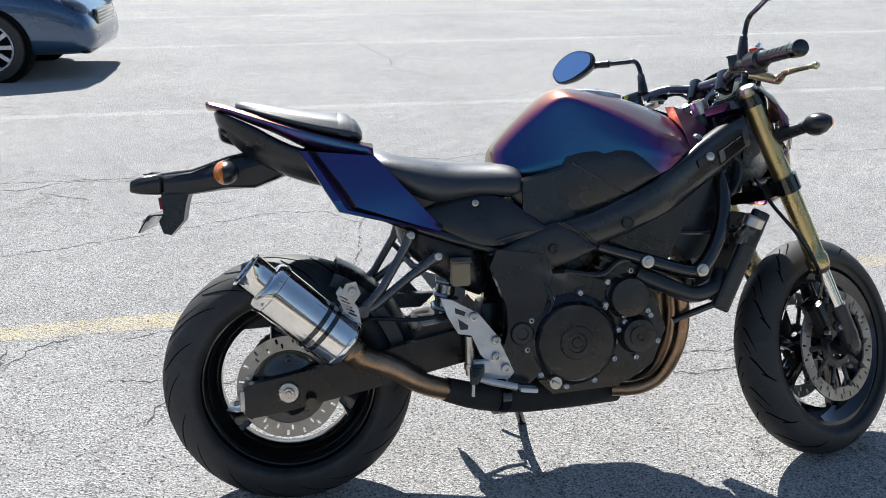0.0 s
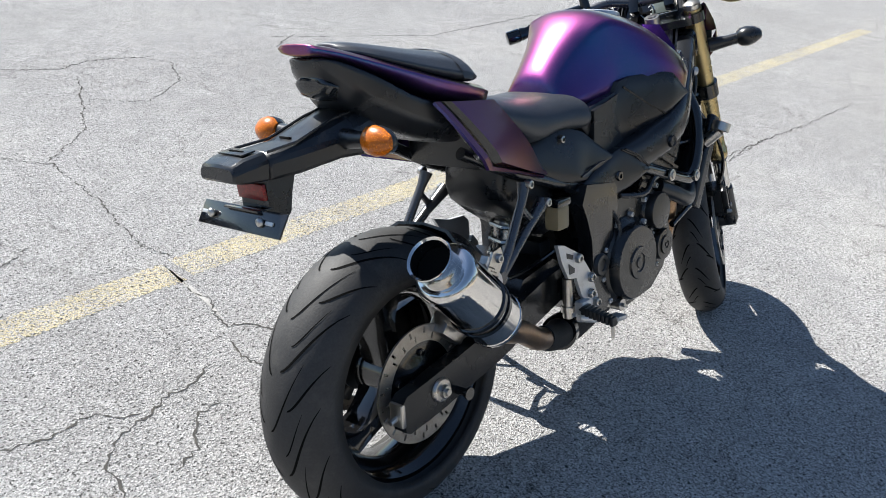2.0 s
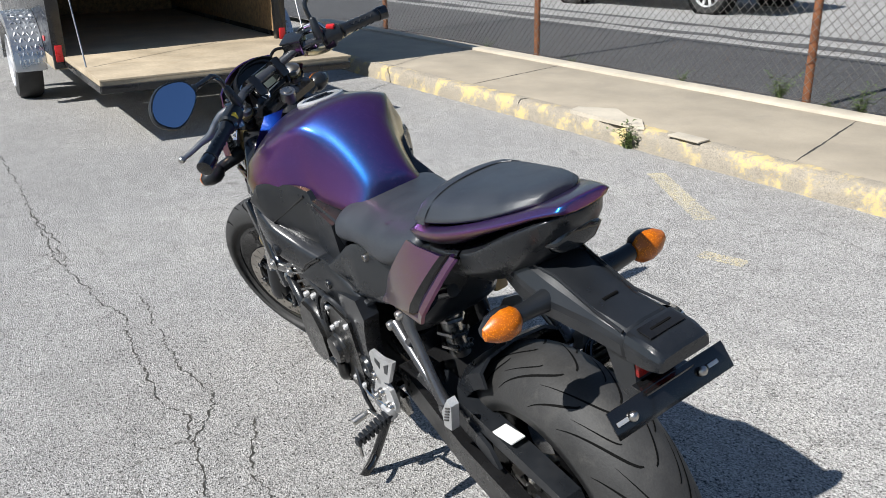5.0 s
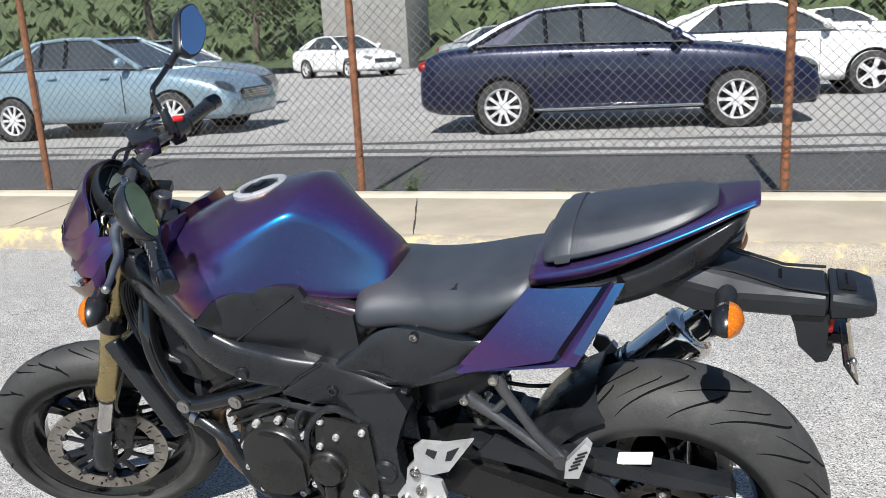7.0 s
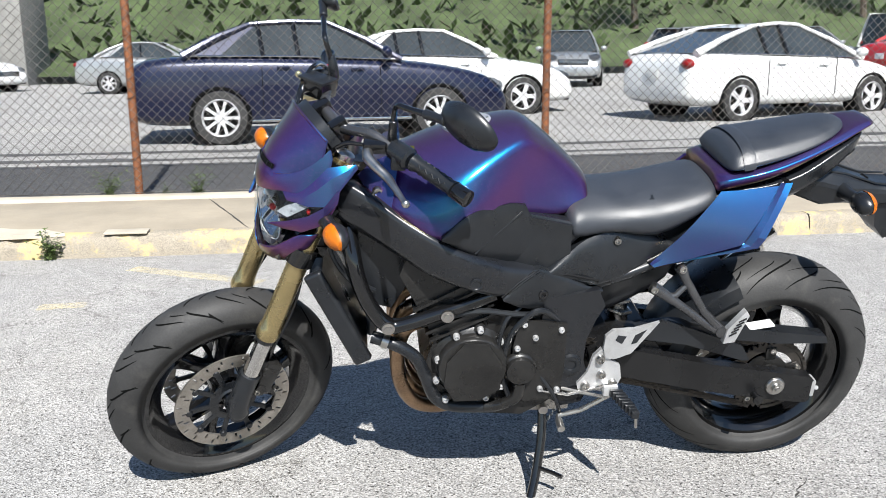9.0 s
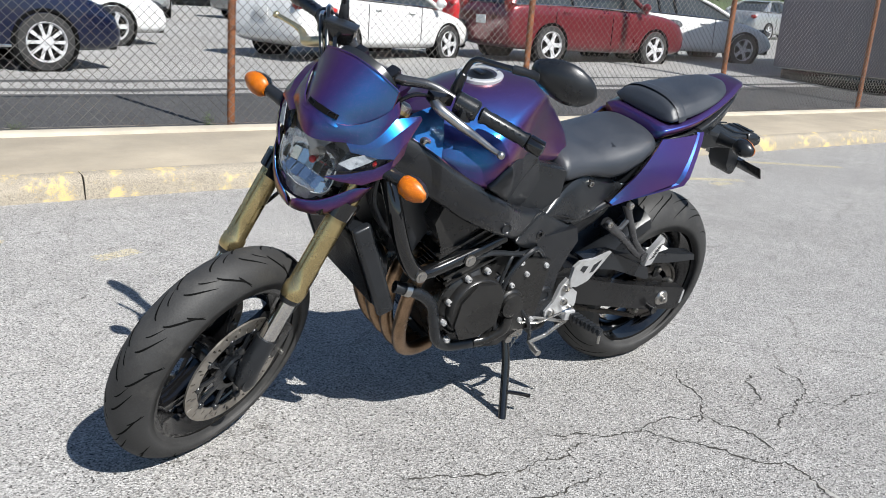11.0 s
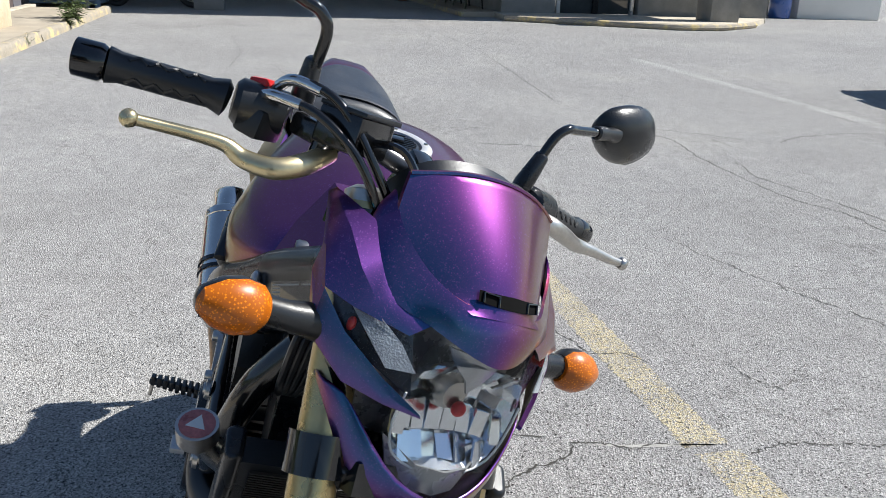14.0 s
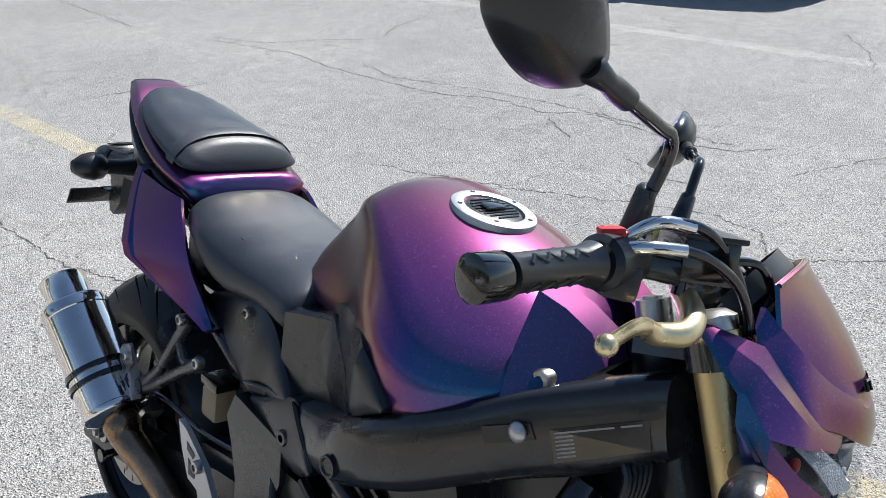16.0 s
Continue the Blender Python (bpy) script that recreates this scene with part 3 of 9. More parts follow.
for k, (x, y, L, w, a) in enumerate([(2.51, -1.89, 0.22, 0.10, 0.1), (1.20, -1.85, 0.20, 0.09, 0.3), (0.02, -1.87, 0.20, 0.10, 0), (-1.19, -1.93, 0.22, 0.11, 0), (-2.25, -1.96, 0.22, 0.10, 0), (-3.3, -1.98, 0.2, 0.1, 0)]):
    stripe("yellow_mark", x - L / 2, x + L / 2, y - a * L / 2, y + a * L / 2, w, LINE_YELLOW, "small worn yellow paint mark", 10 + k)
stripe("yellow_mark", 2.35, 1.60, -2.62, -2.20, 0.11, LINE_YELLOW, "worn slanting yellow paint streak", 21)
stripe("yellow_mark", -3.6, -2.5, -2.0, -2.55, 0.10, LINE_YELLOW, "worn slanting yellow paint streak", 22)
stripe("yellow_mark", -5.2, -4.4, -2.1, -2.6, 0.10, LINE_YELLOW, "worn slanting yellow paint streak", 23)

# far lot beyond the fence: rises gently away from the bike
def lot_z(x, y):
    return 0.08 + 0.02 * max(0, min(30, -x - 1)) * min(1, max(0, (-y - 5) / 5))


def lot_rows(xs_, ys_, dz):
    return loft([[V(a, b, lot_z(a, b) + dz) for b in ys_] for a in xs_], closed=False, caps=False)


far_lot = solo("road_far_lot", lot_rows([60, 30, 12, 4, -1, -4, -8, -12, -16, -20, -26, -31, -60, -120], [-4.42, -5, -6, -7, -8, -10, -14, -20, -30, -50, -90], 0), ASPHALT_FAR, "grey asphalt of the car lot beyond the fence", "parking lot", kind="structure")
seal = solo("road_sealed_strip", lot_rows([20, 12, 4, -1, -4, -8, -12, -16], [-4.44, -5.0, -5.6, -6.2, -6.9], 0.004), ASPHALT_DARK, "dark sealed asphalt strip along the fence", "asphalt", kind="structure")
for k, (y0, y1) in enumerate([(-7.35, -7.2), (-8.0, -8.15)]):
    rows = []
    rs = random.Random(k)
    for i in range(60):
        a = 18 - i * 0.6
        c = y0 + (y1 - y0) * i / 60 + rs.uniform(-0.05, 0.05)
        w = rs.uniform(0.03, 0.18)
        rows.append([V(a, c + w, lot_z(a, c) + 0.004), V(a, c - w, lot_z(a, c) + 0.004)])
    solo("seal_streak", loft(rows, closed=False, caps=False), ASPHALT_DARK, "dark tar streak on the far lot", "asphalt", kind="structure")

# ---- the motorcycle ----
# own axes: x forward from the rear axle, y to its left, z up from the ground line of the upright bike
BIKE = Matrix.Translation((0.0015, 0.0285, 0.307)) @ pose(0, 0, 0, 0, 0, -1.3) @ pose(0, 0, 0, -13.5) @ Matrix.Translation((0, 0, -0.315))
RAKE = radians(24)
AXIS = Vector((-math.sin(RAKE), 0, math.cos(RAKE)))
PIVOT = Vector((1.318, 0, 0.638))
TURN = Matrix.Translation(PIVOT) @ Matrix.Rotation(radians(25), 4, AXIS) @ Matrix.Translation(-PIVOT)
bike = thing("motorcycle", BIKE, "purple-blue chameleon painted naked motorcycle leaning on its side stand", "motorcycle")


def tyre_profile(R, hw, rim):
    """Half-round crown, sidewalls and bead."""
    pts = []
    for i in range(-9, 10):
        a = i / 9 * radians(78)
        pts.append((R - hw * 1.02 + hw * 1.02 * math.cos(a) * 1.0, hw * math.sin(a) / math.sin(radians(78))))
    side = [(R - hw * 0.98 - 0.012, hw * 0.99), (rim + 0.028, hw * 0.94), (rim + 0.010, hw * 0.84), (rim + 0.001, hw * 0.74)]
    return [(r, -y) for r, y in reversed(side)] + pts + side


def tyre_r(R, hw, y):
    a = math.asin(max(-1, min(1, y * math.sin(radians(78)) / hw)))
    return R - hw * 1.02 + hw * 1.02 * math.cos(a)


def tread(R, hw, count, c, flip, curves):
    """Near-black strips laid over the crown for the shade in curved grooves."""
    out = bmesh.new()
    for i in range(count):
        for sgn in (1, -1):
            for ph, ya, yb, sweep, w in curves:
                a0 = 2 * math.pi * (i + ph + (0.5 if sgn < 0 else 0)) / count
                rows = []
                for j in range(11):
                    t = j / 10
                    y = sgn * hw * (ya + (yb - ya) * t)
                    a = a0 + flip * sweep * (t ** 1.6)
                    r = tyre_r(R, hw, y) + 0.0007
                    ww = w * math.sin(math.pi * (0.10 + 0.84 * t)) / r
                    rows.append([V(c[0] + r * math.cos(a - ww / 2), c[1] + y, c[2] + r * math.sin(a - ww / 2)), V(c[0] + r * math.cos(a + ww / 2), c[1] + y, c[2] + r * math.sin(a + ww / 2))])
                vs = [[out.verts.new(p) for p in r] for r in rows]
                for u, v in zip(vs, vs[1:]):
                    out.faces.new((u[0], u[1], v[1], v[0]))
    return out


def spoke(c, r0, r1, hw, a0, a1, w0, wm, w1):
    """One cast spoke, swept from angle a0 at the hub to a1 at the rim, hollowed along its faces."""
    rings = []
    for j in range(9):
        t = j / 8
        r = r0 + (r1 - r0) * t
        a = a0 + (a1 - a0) * t ** 1.4
        w = w0 + (wm - w0) * min(1, t * 2) + (w1 - wm) * max(0, 2 * t - 1) ** 2.2
        h = hw * (1.15 - 0.35 * t)
        d, q = V(math.cos(a), 0, math.sin(a)), V(-math.sin(a), 0, math.cos(a))
        p = V(*c) + d * r
        rings.append([p + q * (w * k) + V(0, h * y, 0) for k, y in ((1, 0.6), (0.82, 1), (0.5, 0.86), (-0.5, 0.86), (-0.82, 1), (-1, 0.6), (-1, -0.6), (-0.82, -1), (-0.5, -0.86), (0.5, -0.86), (0.82, -1), (1, -0.6))])
    return loft(rings)


def rim(c, rim_r, hw, hub, hub_w):
    prof = [(rim_r + 0.012, -hw), (rim_r + 0.013, -hw + 0.006), (rim_r - 0.006, -hw + 0.012), (rim_r - 0.022, -hw * 0.62), (rim_r - 0.03, -hw * 0.3), (rim_r - 0.03, hw * 0.3), (rim_r - 0.022, hw * 0.62), (rim_r - 0.006, hw - 0.012), (rim_r + 0.013, hw - 0.006), (rim_r + 0.012, hw), (rim_r - 0.004, hw), (rim_r - 0.016, hw - 0.010), (rim_r - 0.030, hw * 0.6), (rim_r - 0.042, hw * 0.3), (rim_r - 0.042, -hw * 0.3), (rim_r - 0.030, -hw * 0.6), (rim_r - 0.016, -hw + 0.010), (rim_r - 0.004, -hw)]
    a = lathe(prof, 64, 'y', c, closed=True)
    h = lathe([(0.0, -hub_w), (hub * 0.6, -hub_w), (hub * 0.62, -hub_w * 0.8), (hub, -hub_w * 0.7), (hub, hub_w * 0.7), (hub * 0.62, hub_w * 0.8), (hub * 0.6, hub_w), (0.0, hub_w)], 32, 'y', c)
    return join(a, h)


def disc(c, r_out, r_in, t, holes=36):
    """Drilled brake disc; the holes go through."""
    bm = bmesh.new()
    rows = [r_in, r_in + (r_out - r_in) * 0.12, r_in + (r_out - r_in) * 0.5, r_in + (r_out - r_in) * 0.88, r_out]
    ns = holes * 4
    grids = []
    for y in (-t / 2, t / 2):
        grids.append([[bm.verts.new((c[0] + r * math.cos(2 * math.pi * i / ns), c[1] + y, c[2] + r * math.sin(2 * math.pi * i / ns))) for i in range(ns)] for r in rows])
    gone = set()
    for i in range(0, ns, 4):
        gone.add((1 + (i // 4) % 2, (i + (i // 4) % 3) % ns))
    for g, fl in zip(grids, (False, True)):
        for k in range(len(rows) - 1):
            for i in range(ns):
                if (k, i) in gone:
                    continue
                q = (g[k][i], g[k][(i + 1) % ns], g[k + 1][(i + 1) % ns], g[k + 1][i])
                bm.faces.new(q if fl else tuple(reversed(q)))
    for k in (0, len(rows) - 1):
        for i in range(ns):
            bm.faces.new((grids[0][k][i], grids[0][k][(i + 1) % ns], grids[1][k][(i + 1) % ns], grids[1][k][i]))
    for k, i in gone:
        j = (i + 1) % ns
        for (ka, ia), (kb, ib) in (((k, i), (k, j)), ((k, j), (k + 1, j)), ((k + 1, j), (k + 1, i)), ((k + 1, i), (k, i))):
            bm.faces.new((grids[0][ka][ia], grids[0][kb][ib], grids[1][kb][ib], grids[1][ka][ia]))
    return bm


# outline of the right heel plate
HEEL_R = [(0.378, 0.534), (0.405, 0.528), (0.472, 0.490), (0.514, 0.436), (0.548, 0.362), (0.546, 0.338), (0.515, 0.340), (0.474, 0.386), (0.453, 0.436), (0.420, 0.442), (0.395, 0.486)]

# ---- rear wheel and swingarm ----
RA = (0, 0, 0.315)
rear_wheel = part("rear_wheel", rim(RA, 0.218, 0.072, 0.055, 0.075), GLOSS, bike, "black three-spoke cast rear wheel")
for a in (215, 335, 95):
    part("spoke", spoke(RA, 0.045, 0.192, 0.040, radians(a + 14), radians(a - 4), 0.030, 0.021, 0.050), GLOSS, rear_wheel)
part("tyre", lathe(tyre_profile(0.323, 0.094, 0.220), 96, 'y', RA), RUBBER, rear_wheel, "worn wide black rear tyre", angle=180)
# strips just above the rubber; their colour stands in for groove shade
tg = part("tread_shade", tread(0.323, 0.094, 9, RA, -1, [(0.0, 0.02, 0.62, 0.46, 0.0105), (0.45, 0.20, 0.92, 0.50, 0.0115), (0.78, 0.44, 0.95, 0.34, 0.009), (0.22, 0.30, 0.70, 0.30, 0.007)]), RECESS_SHADE, rear_wheel, "curved near-black strips for the shade in the tread grooves", angle=180)
tagged(tg, kind="stuff")
part("brake_disc", disc((0, -0.098, 0.315), 0.130, 0.094, 0.005, 32), DISC, rear_wheel, "small drilled rear brake disc")
part("disc_carrier", join(lathe([(0.0, -0.104), (0.05, -0.104), (0.062, -0.098), (0.096, -0.098), (0.096, -0.094), (0.0, -0.090)], 32, 'y', RA), *[bolt((0.072 * math.cos(a), -0.101, 0.315 + 0.072 * math.sin(a)), 0.008, 0.005, -1) for a in np.arange(0.3, 6.2, 1.2566)]), GLOSS, rear_wheel)
# sprocket with teeth
outer, inner = [], []
for i in range(41):
    a = 2 * math.pi * i / 41
    for da, r in ((-0.055, 0.1), (-0.02, 0.108), (0.02, 0.108), (0.055, 0.1)):
        outer.append((r * math.cos(a + da), r * math.sin(a + da)))
        inner.append((0.078 * math.cos(a + da), 0.078 * math.sin(a + da)))
ringv = lambda pts, y: [V(x, y, 0.315 + z) for x, z in pts]
part("sprocket", loft([ringv(outer, 0.094), ringv(outer, 0.100), ringv(inner, 0.100), ringv(inner, 0.094)], True, False, True), DARKSTEEL, rear_wheel, "dark oily rear sprocket", angle=30)
part("sprocket_carrier", lathe([(0.0, 0.112), (0.034, 0.112), (0.038, 0.104), (0.060, 0.100), (0.060, 0.086), (0.0, 0.08)], 32, 'y', RA), ENGINE, rear_wheel)
for i in range(5):
    a = 2 * math.pi * i / 5 + 0.3
    part("carrier_arm", box((0.072 * math.cos(a), 0.099, 0.315 + 0.072 * math.sin(a)), (0.036, 0.012, 0.030), 0.004, (0, -math.degrees(a), 0)), ENGINE, rear_wheel)
    part("carrier_nut", bolt((0.084 * math.cos(a), 0.107, 0.315 + 0.084 * math.sin(a)), 0.009, 0.008, 1), STEEL, rear_wheel, "steel nut")


def chain_run(path):
    """Roller chain: side plates and rollers link by link."""
    pts = spline(path, 40)
    out, d, last = [], 0.0, pts[0]
    for p in pts[1:]:
        d += (p - last).length
        last = p
        if d >= 0.0159:
            d = 0
            out.append(p.copy())
    bms = []
    for a, b in zip(out, out[1:]):
        e = (b - a).normalized()
        s = V(-e.z, 0, e.x) * 0.0065
        for y in (-0.009, 0.0075):
            q = [a + s * 0.9 - e * 0.005, a - s * 0.9 - e * 0.005, (a + b) / 2 - s * 0.6, b - s * 0.9 + e * 0.005, b + s * 0.9 + e * 0.005, (a + b) / 2 + s * 0.6]
            bms.append(loft([[p + V(0, y, 0) for p in q], [p + V(0, y + 0.0016, 0) for p in q]]))
    return join(*bms)


tagged(part("drive_chain", join(chain_run([(0.66, 0.094, 0.455), (0.35, 0.094, 0.435), (0.02, 0.094, 0.423)]), chain_run([(0.02, 0.094, 0.209), (0.35, 0.094, 0.30), (0.66, 0.094, 0.375)]), chain_run([(0.0 - 0.107 * math.sin(a), 0.094, 0.315 + 0.107 * math.cos(a)) for a in np.linspace(0, math.pi, 9)])), DARKSTEEL, bike, "greasy steel drive chain"), kind="stuff")
for s in (1, -1):
    arm = [(0.50, 0.445), (0.42, 0.44), (0.20, 0.395), (-0.02, 0.352), (-0.10, 0.338), (-0.112, 0.325), (-0.108, 0.262), (-0.095, 0.255), (0.0, 0.268), (0.20, 0.308), (0.42, 0.352), (0.50, 0.365)]
    f = (lambda x, z: (0.118 if x < 0.25 else 0.118 - (x - 0.25) * 0.06) * s)
    g = (lambda x, z: (0.152 if x < 0.25 else 0.152 - (x - 0.25) * 0.10) * s)
    sw = part("swingarm", prism(arm, f, g, 0.010, 3), SATIN, bike, "black box-section swingarm")
    part("axle_nut", lathe([(0.0, s * 0.176), (0.007, s * 0.176), (0.008, s * 0.170), (0.013, s * 0.170), (0.014, s * 0.160), (0.024, s * 0.159), (0.027, s * 0.155), (0.027, s * 0.148)], 24, 'y', RA), STEEL, sw, "steel axle nut")
    part("chain_adjuster", join(box((-0.112, s * 0.135, 0.30), (0.012, 0.036, 0.052), 0.004), rod((-0.105, s * 0.135, 0.296), (-0.135, s * 0.135, 0.29), 0.006, 8)), ALU if s > 0 else STEEL, sw, "bare aluminium chain adjuster end")
    part("paddock_bobbin", join(rod((0.055, s * 0.15, 0.292), (0.055, s * 0.178, 0.292), 0.009, 12), rod((0.055, s * 0.178, 0.292), (0.055, s * 0.184, 0.292), 0.014, 12, 0.002)), GLOSS, sw)
part("swingarm_bridge", loft([[V(0.30, y, 0.345), V(0.30, y, 0.40), V(0.34, y, 0.45), V(0.46, y, 0.47), V(0.52, y, 0.43), V(0.50, y, 0.355)] for y in (-0.118, -0.05, 0.05, 0.118)]), SATIN, bike, "black swingarm cross bridge")
# chain guard with a white warning label, mud hugger
guard = part("chain_guard", prism([(0.40, 0.50), (0.30, 0.505), (0.12, 0.487), (-0.13, 0.452), (-0.14, 0.430), (0.0, 0.435), (0.20, 0.462), (0.36, 0.465)], 0.085, 0.128, 0.005), PLASTIC, bike, "black plastic chain guard")
part("chain_plate", prism([(0.385, 0.470), (0.336, 0.528), (0.252, 0.497), (0.105, 0.437), (0.078, 0.392), (0.100, 0.392), (0.262, 0.449)], 0.128, 0.137, 0.003), PLASTIC, guard, "black plate over the upper chain run")
part("warning_label", box((0.082, 0.110, 0.482), (0.125, 0.034, 0.003), 0, (0, 8, 0)), WHITE_LABEL, guard, "white warning label")
hug = []
for i in range(9):
    a = radians(14 + i * 6.5)
    r = 0.330
    hug.append([V(r * math.cos(a) + dr * math.cos(a), y, 0.315 + (r + dr) * math.sin(a)) for y, dr in ((-0.108, -0.055), (-0.104, -0.02), (-0.075, 0.0), (0, 0.008), (0.075, 0.0), (0.104, -0.02), (0.108, -0.055), (0.102, -0.056), (0.098, -0.024), (0.07, -0.006), (0, 0.002), (-0.07, -0.006), (-0.098, -0.024), (-0.102, -0.056))])
part("rear_hugger", loft(hug), PLASTIC, bike, "black plastic mudguard hugging the rear tyre")
part("inner_fender", body([(0.285, [(0, 0.80), (0.08, 0.79), (0.095, 0.74), (0.095, 0.66), (0.08, 0.655), (0, 0.655)]), (0.36, [(0, 0.78), (0.085, 0.77), (0.10, 0.70), (0.10, 0.60), (0.08, 0.585), (0, 0.585)]), (0.47, [(0, 0.76), (0.085, 0.75), (0.10, 0.68), (0.10, 0.56), (0.08, 0.52), (0, 0.52)]), (0.53, [(0, 0.74), (0.085, 0.73), (0.10, 0.66), (0.10, 0.52), (0.08, 0.49), (0, 0.49)])]), PLASTIC, bike, "black plastic inner rear fender", sub=1, angle=180)
part("rear_caliper", join(box((0.085, -0.105, 0.415), (0.075, 0.05, 0.05), 0.010, (0, 40, 0)), box((0.10, -0.128, 0.43), (0.045, 0.02, 0.045), 0.008, (0, 40, 0)), rod((0.07, -0.12, 0.44), (0.07, -0.14, 0.44), 0.012, 12, 0.002)), STEEL, bike, "grey rear brake caliper")
part("rear_brake_hose", tube([(0.10, -0.13, 0.45), (0.20, -0.13, 0.48), (0.33, -0.12, 0.47), (0.46, -0.12, 0.49)], 0.005, 8, smooth=5), GLOSS, bike)
part("shock_absorber", join(rod((0.40, 0, 0.40), (0.44, 0, 0.66), 0.026, 16), tube([(0.40 + 0.04 * t / 34 + 0.034 * math.sin(t * 1.05), 0.036 * math.cos(t * 1.05), 0.42 + 0.2 * t / 34) for t in range(35)], 0.006, 6)), STEEL, bike, "steel rear shock absorber with coil spring")

# ---- exhaust ----
E0, E1 = V(0.146, -0.190, 0.428), V(-0.040, -0.212, 0.598)
ed = (E1 - E0).normalized()
eu = ed.cross(V(0, 1, 0)).normalized()
ew = ed.cross(eu)


def along(profile, n=32, squash=1.0):
    """A turned form along the silencer: (distance from its front end, radius)."""
    return loft([[E0 + ed * d + (eu * math.cos(2 * math.pi * j / n) + ew * math.sin(2 * math.pi * j / n) * squash) * r * 1.07 for j in range(n)] for d, r in profile])


EL = (E1 - E0).length
muffler = part("silencer", along([(-0.008, 0.034), (0.0, 0.048), (0.004, 0.057), (0.010, 0.0605), (0.018, 0.0605), (0.020, 0.059), (EL - 0.03, 0.059), (EL - 0.028, 0.0605), (EL - 0.012, 0.0605), (EL - 0.004, 0.056), (EL, 0.048)]), CHROME, bike, "polished steel round silencer")
part("tail_pipe", along([(EL - 0.006, 0.040), (EL + 0.02, 0.040), (EL + 0.050, 0.043), (EL + 0.052, 0.0445), (EL + 0.054, 0.043), (EL + 0.050, 0.0385), (EL + 0.02, 0.0378)]), CHROME, muffler, "polished tail pipe outlet")
# disc inside the pipe; the outlet's shade is put into its colour
part("outlet_shade", along([(EL + 0.022, 0.0372), (EL + 0.0225, 0.0374)]), RECESS_SHADE, muffler, "near-black disc for the shaded inside of the outlet")
for d in (0.075, 0.098):
    part("silencer_clamp", along([(d - 0.006, 0.0595), (d - 0.005, 0.0625), (d + 0.005, 0.0625), (d + 0.006, 0.0595)]), GLOSS, muffler, "black clamp band")
part("hanger", join(prism([(0.155, 0.515), (0.185, 0.555), (0.175, 0.585), (0.150, 0.580), (0.128, 0.545)], -0.186, -0.180, 0.002), bolt((0.165, -0.188, 0.563), 0.010, 0.007, -1)), STEEL, muffler, "steel hanger tab with bolt")
for a in range(0, 360, 60):
    q = E0 + ed * (EL - 0.02) + (eu * math.cos(radians(a)) + ew * math.sin(radians(a))) * 0.0648
    part("rivet", ball(q, (0.004, 0.004, 0.004), 8, 6), STEEL, muffler)
link_pipe = part("link_pipe", tube([E0 - ed * 0.0, E0 - ed * 0.02, E0 - ed * 0.05, (0.255, -0.172, 0.362), (0.33, -0.155, 0.315), (0.40, -0.13, 0.285)], 0.028, 20, [0.033, 0.036, 0.030, 0.0275, 0.0275, 0.0275], smooth=5), HEAT, bike, "gold and blue heat-tinted exhaust link pipe")
part("wrapped_pipe", tube([(0.39, -0.133, 0.29), (0.46, -0.11, 0.262), (0.54, -0.08, 0.243), (0.62, -0.06, 0.235), (0.74, -0.03, 0.232), (0.88, 0, 0.228)], 0.04, 20, [0.030, 0.034, 0.040, 0.044, 0.047, 0.045], smooth=6), WRAP, bike, "collector pipe in black exhaust wrap")
part("clamp_band", rod((0.527, -0.085, 0.246), (0.552, -0.077, 0.243), 0.047, 20), GLOSS, bike)
for y in (-0.135, -0.047, 0.047, 0.135):
    part("header_pipe", tube([(0.955, y, 0.555), (1.005, y, 0.53), (1.025, y * 0.97, 0.46), (1.02, y * 0.85, 0.36), (0.985, y * 0.65, 0.275), (0.93, y * 0.5, 0.238), (0.86, y * 0.35, 0.232)], 0.0195, 16, smooth=6), HEAT, bike, "brown heat-tinted header pipe")

# ---- engine ----
case = part("crankcase", loft([[V(x, y, z) for x, z in ((0.60, 0.33), (0.60, 0.50), (0.66, 0.575), (0.80, 0.575), (0.93, 0.52), (0.965, 0.42), (0.93, 0.33), (0.86, 0.285), (0.70, 0.27))] for y in (-0.165, -0.15, 0.15, 0.165)]), ENGINE, bike, "black finned engine crankcase")
bev_cyl = [(0.775, 0.56), (0.925, 0.495), (0.985, 0.625), (0.845, 0.70)]
part("cylinder_block", prism(bev_cyl, -0.165, 0.165, 0.012), ENGINE, case)
for i in range(5):
    t = 0.15 + i * 0.17
    a = V(0.775, 0, 0.56).lerp(V(0.845, 0, 0.70), t)
    b = V(0.925, 0, 0.495).lerp(V(0.985, 0, 0.625), t)
    d = (b - a).normalized()
    part("cooling_fin", loft([[a - d * 0.012 + V(0, y, 0), b + d * 0.012 + V(0, y, 0), b + d * 0.012 + V(0.003, y, 0.006), a - d * 0.012 + V(0.003, y, 0.006)] for y in (-0.175, 0.175)]), ENGINE, case)
part("cylinder_head", prism([(0.835, 0.70), (0.985, 0.628), (1.02, 0.70), (1.00, 0.755), (0.90, 0.79), (0.85, 0.765)], -0.17, 0.17, 0.018, 3), ENGINE, bike, "black cylinder head and cam cover")
part("airbox", loft([[V(x, y, z) for x, z in ((0.60, 0.70), (0.60, 0.81), (0.72, 0.84), (0.90, 0.84), (1.00, 0.85), (1.02, 0.80), (0.92, 0.70), (0.78, 0.66))] for y in (-0.150, -0.13, 0.13, 0.150)]), PLASTIC, bike, "black airbox under the tank")
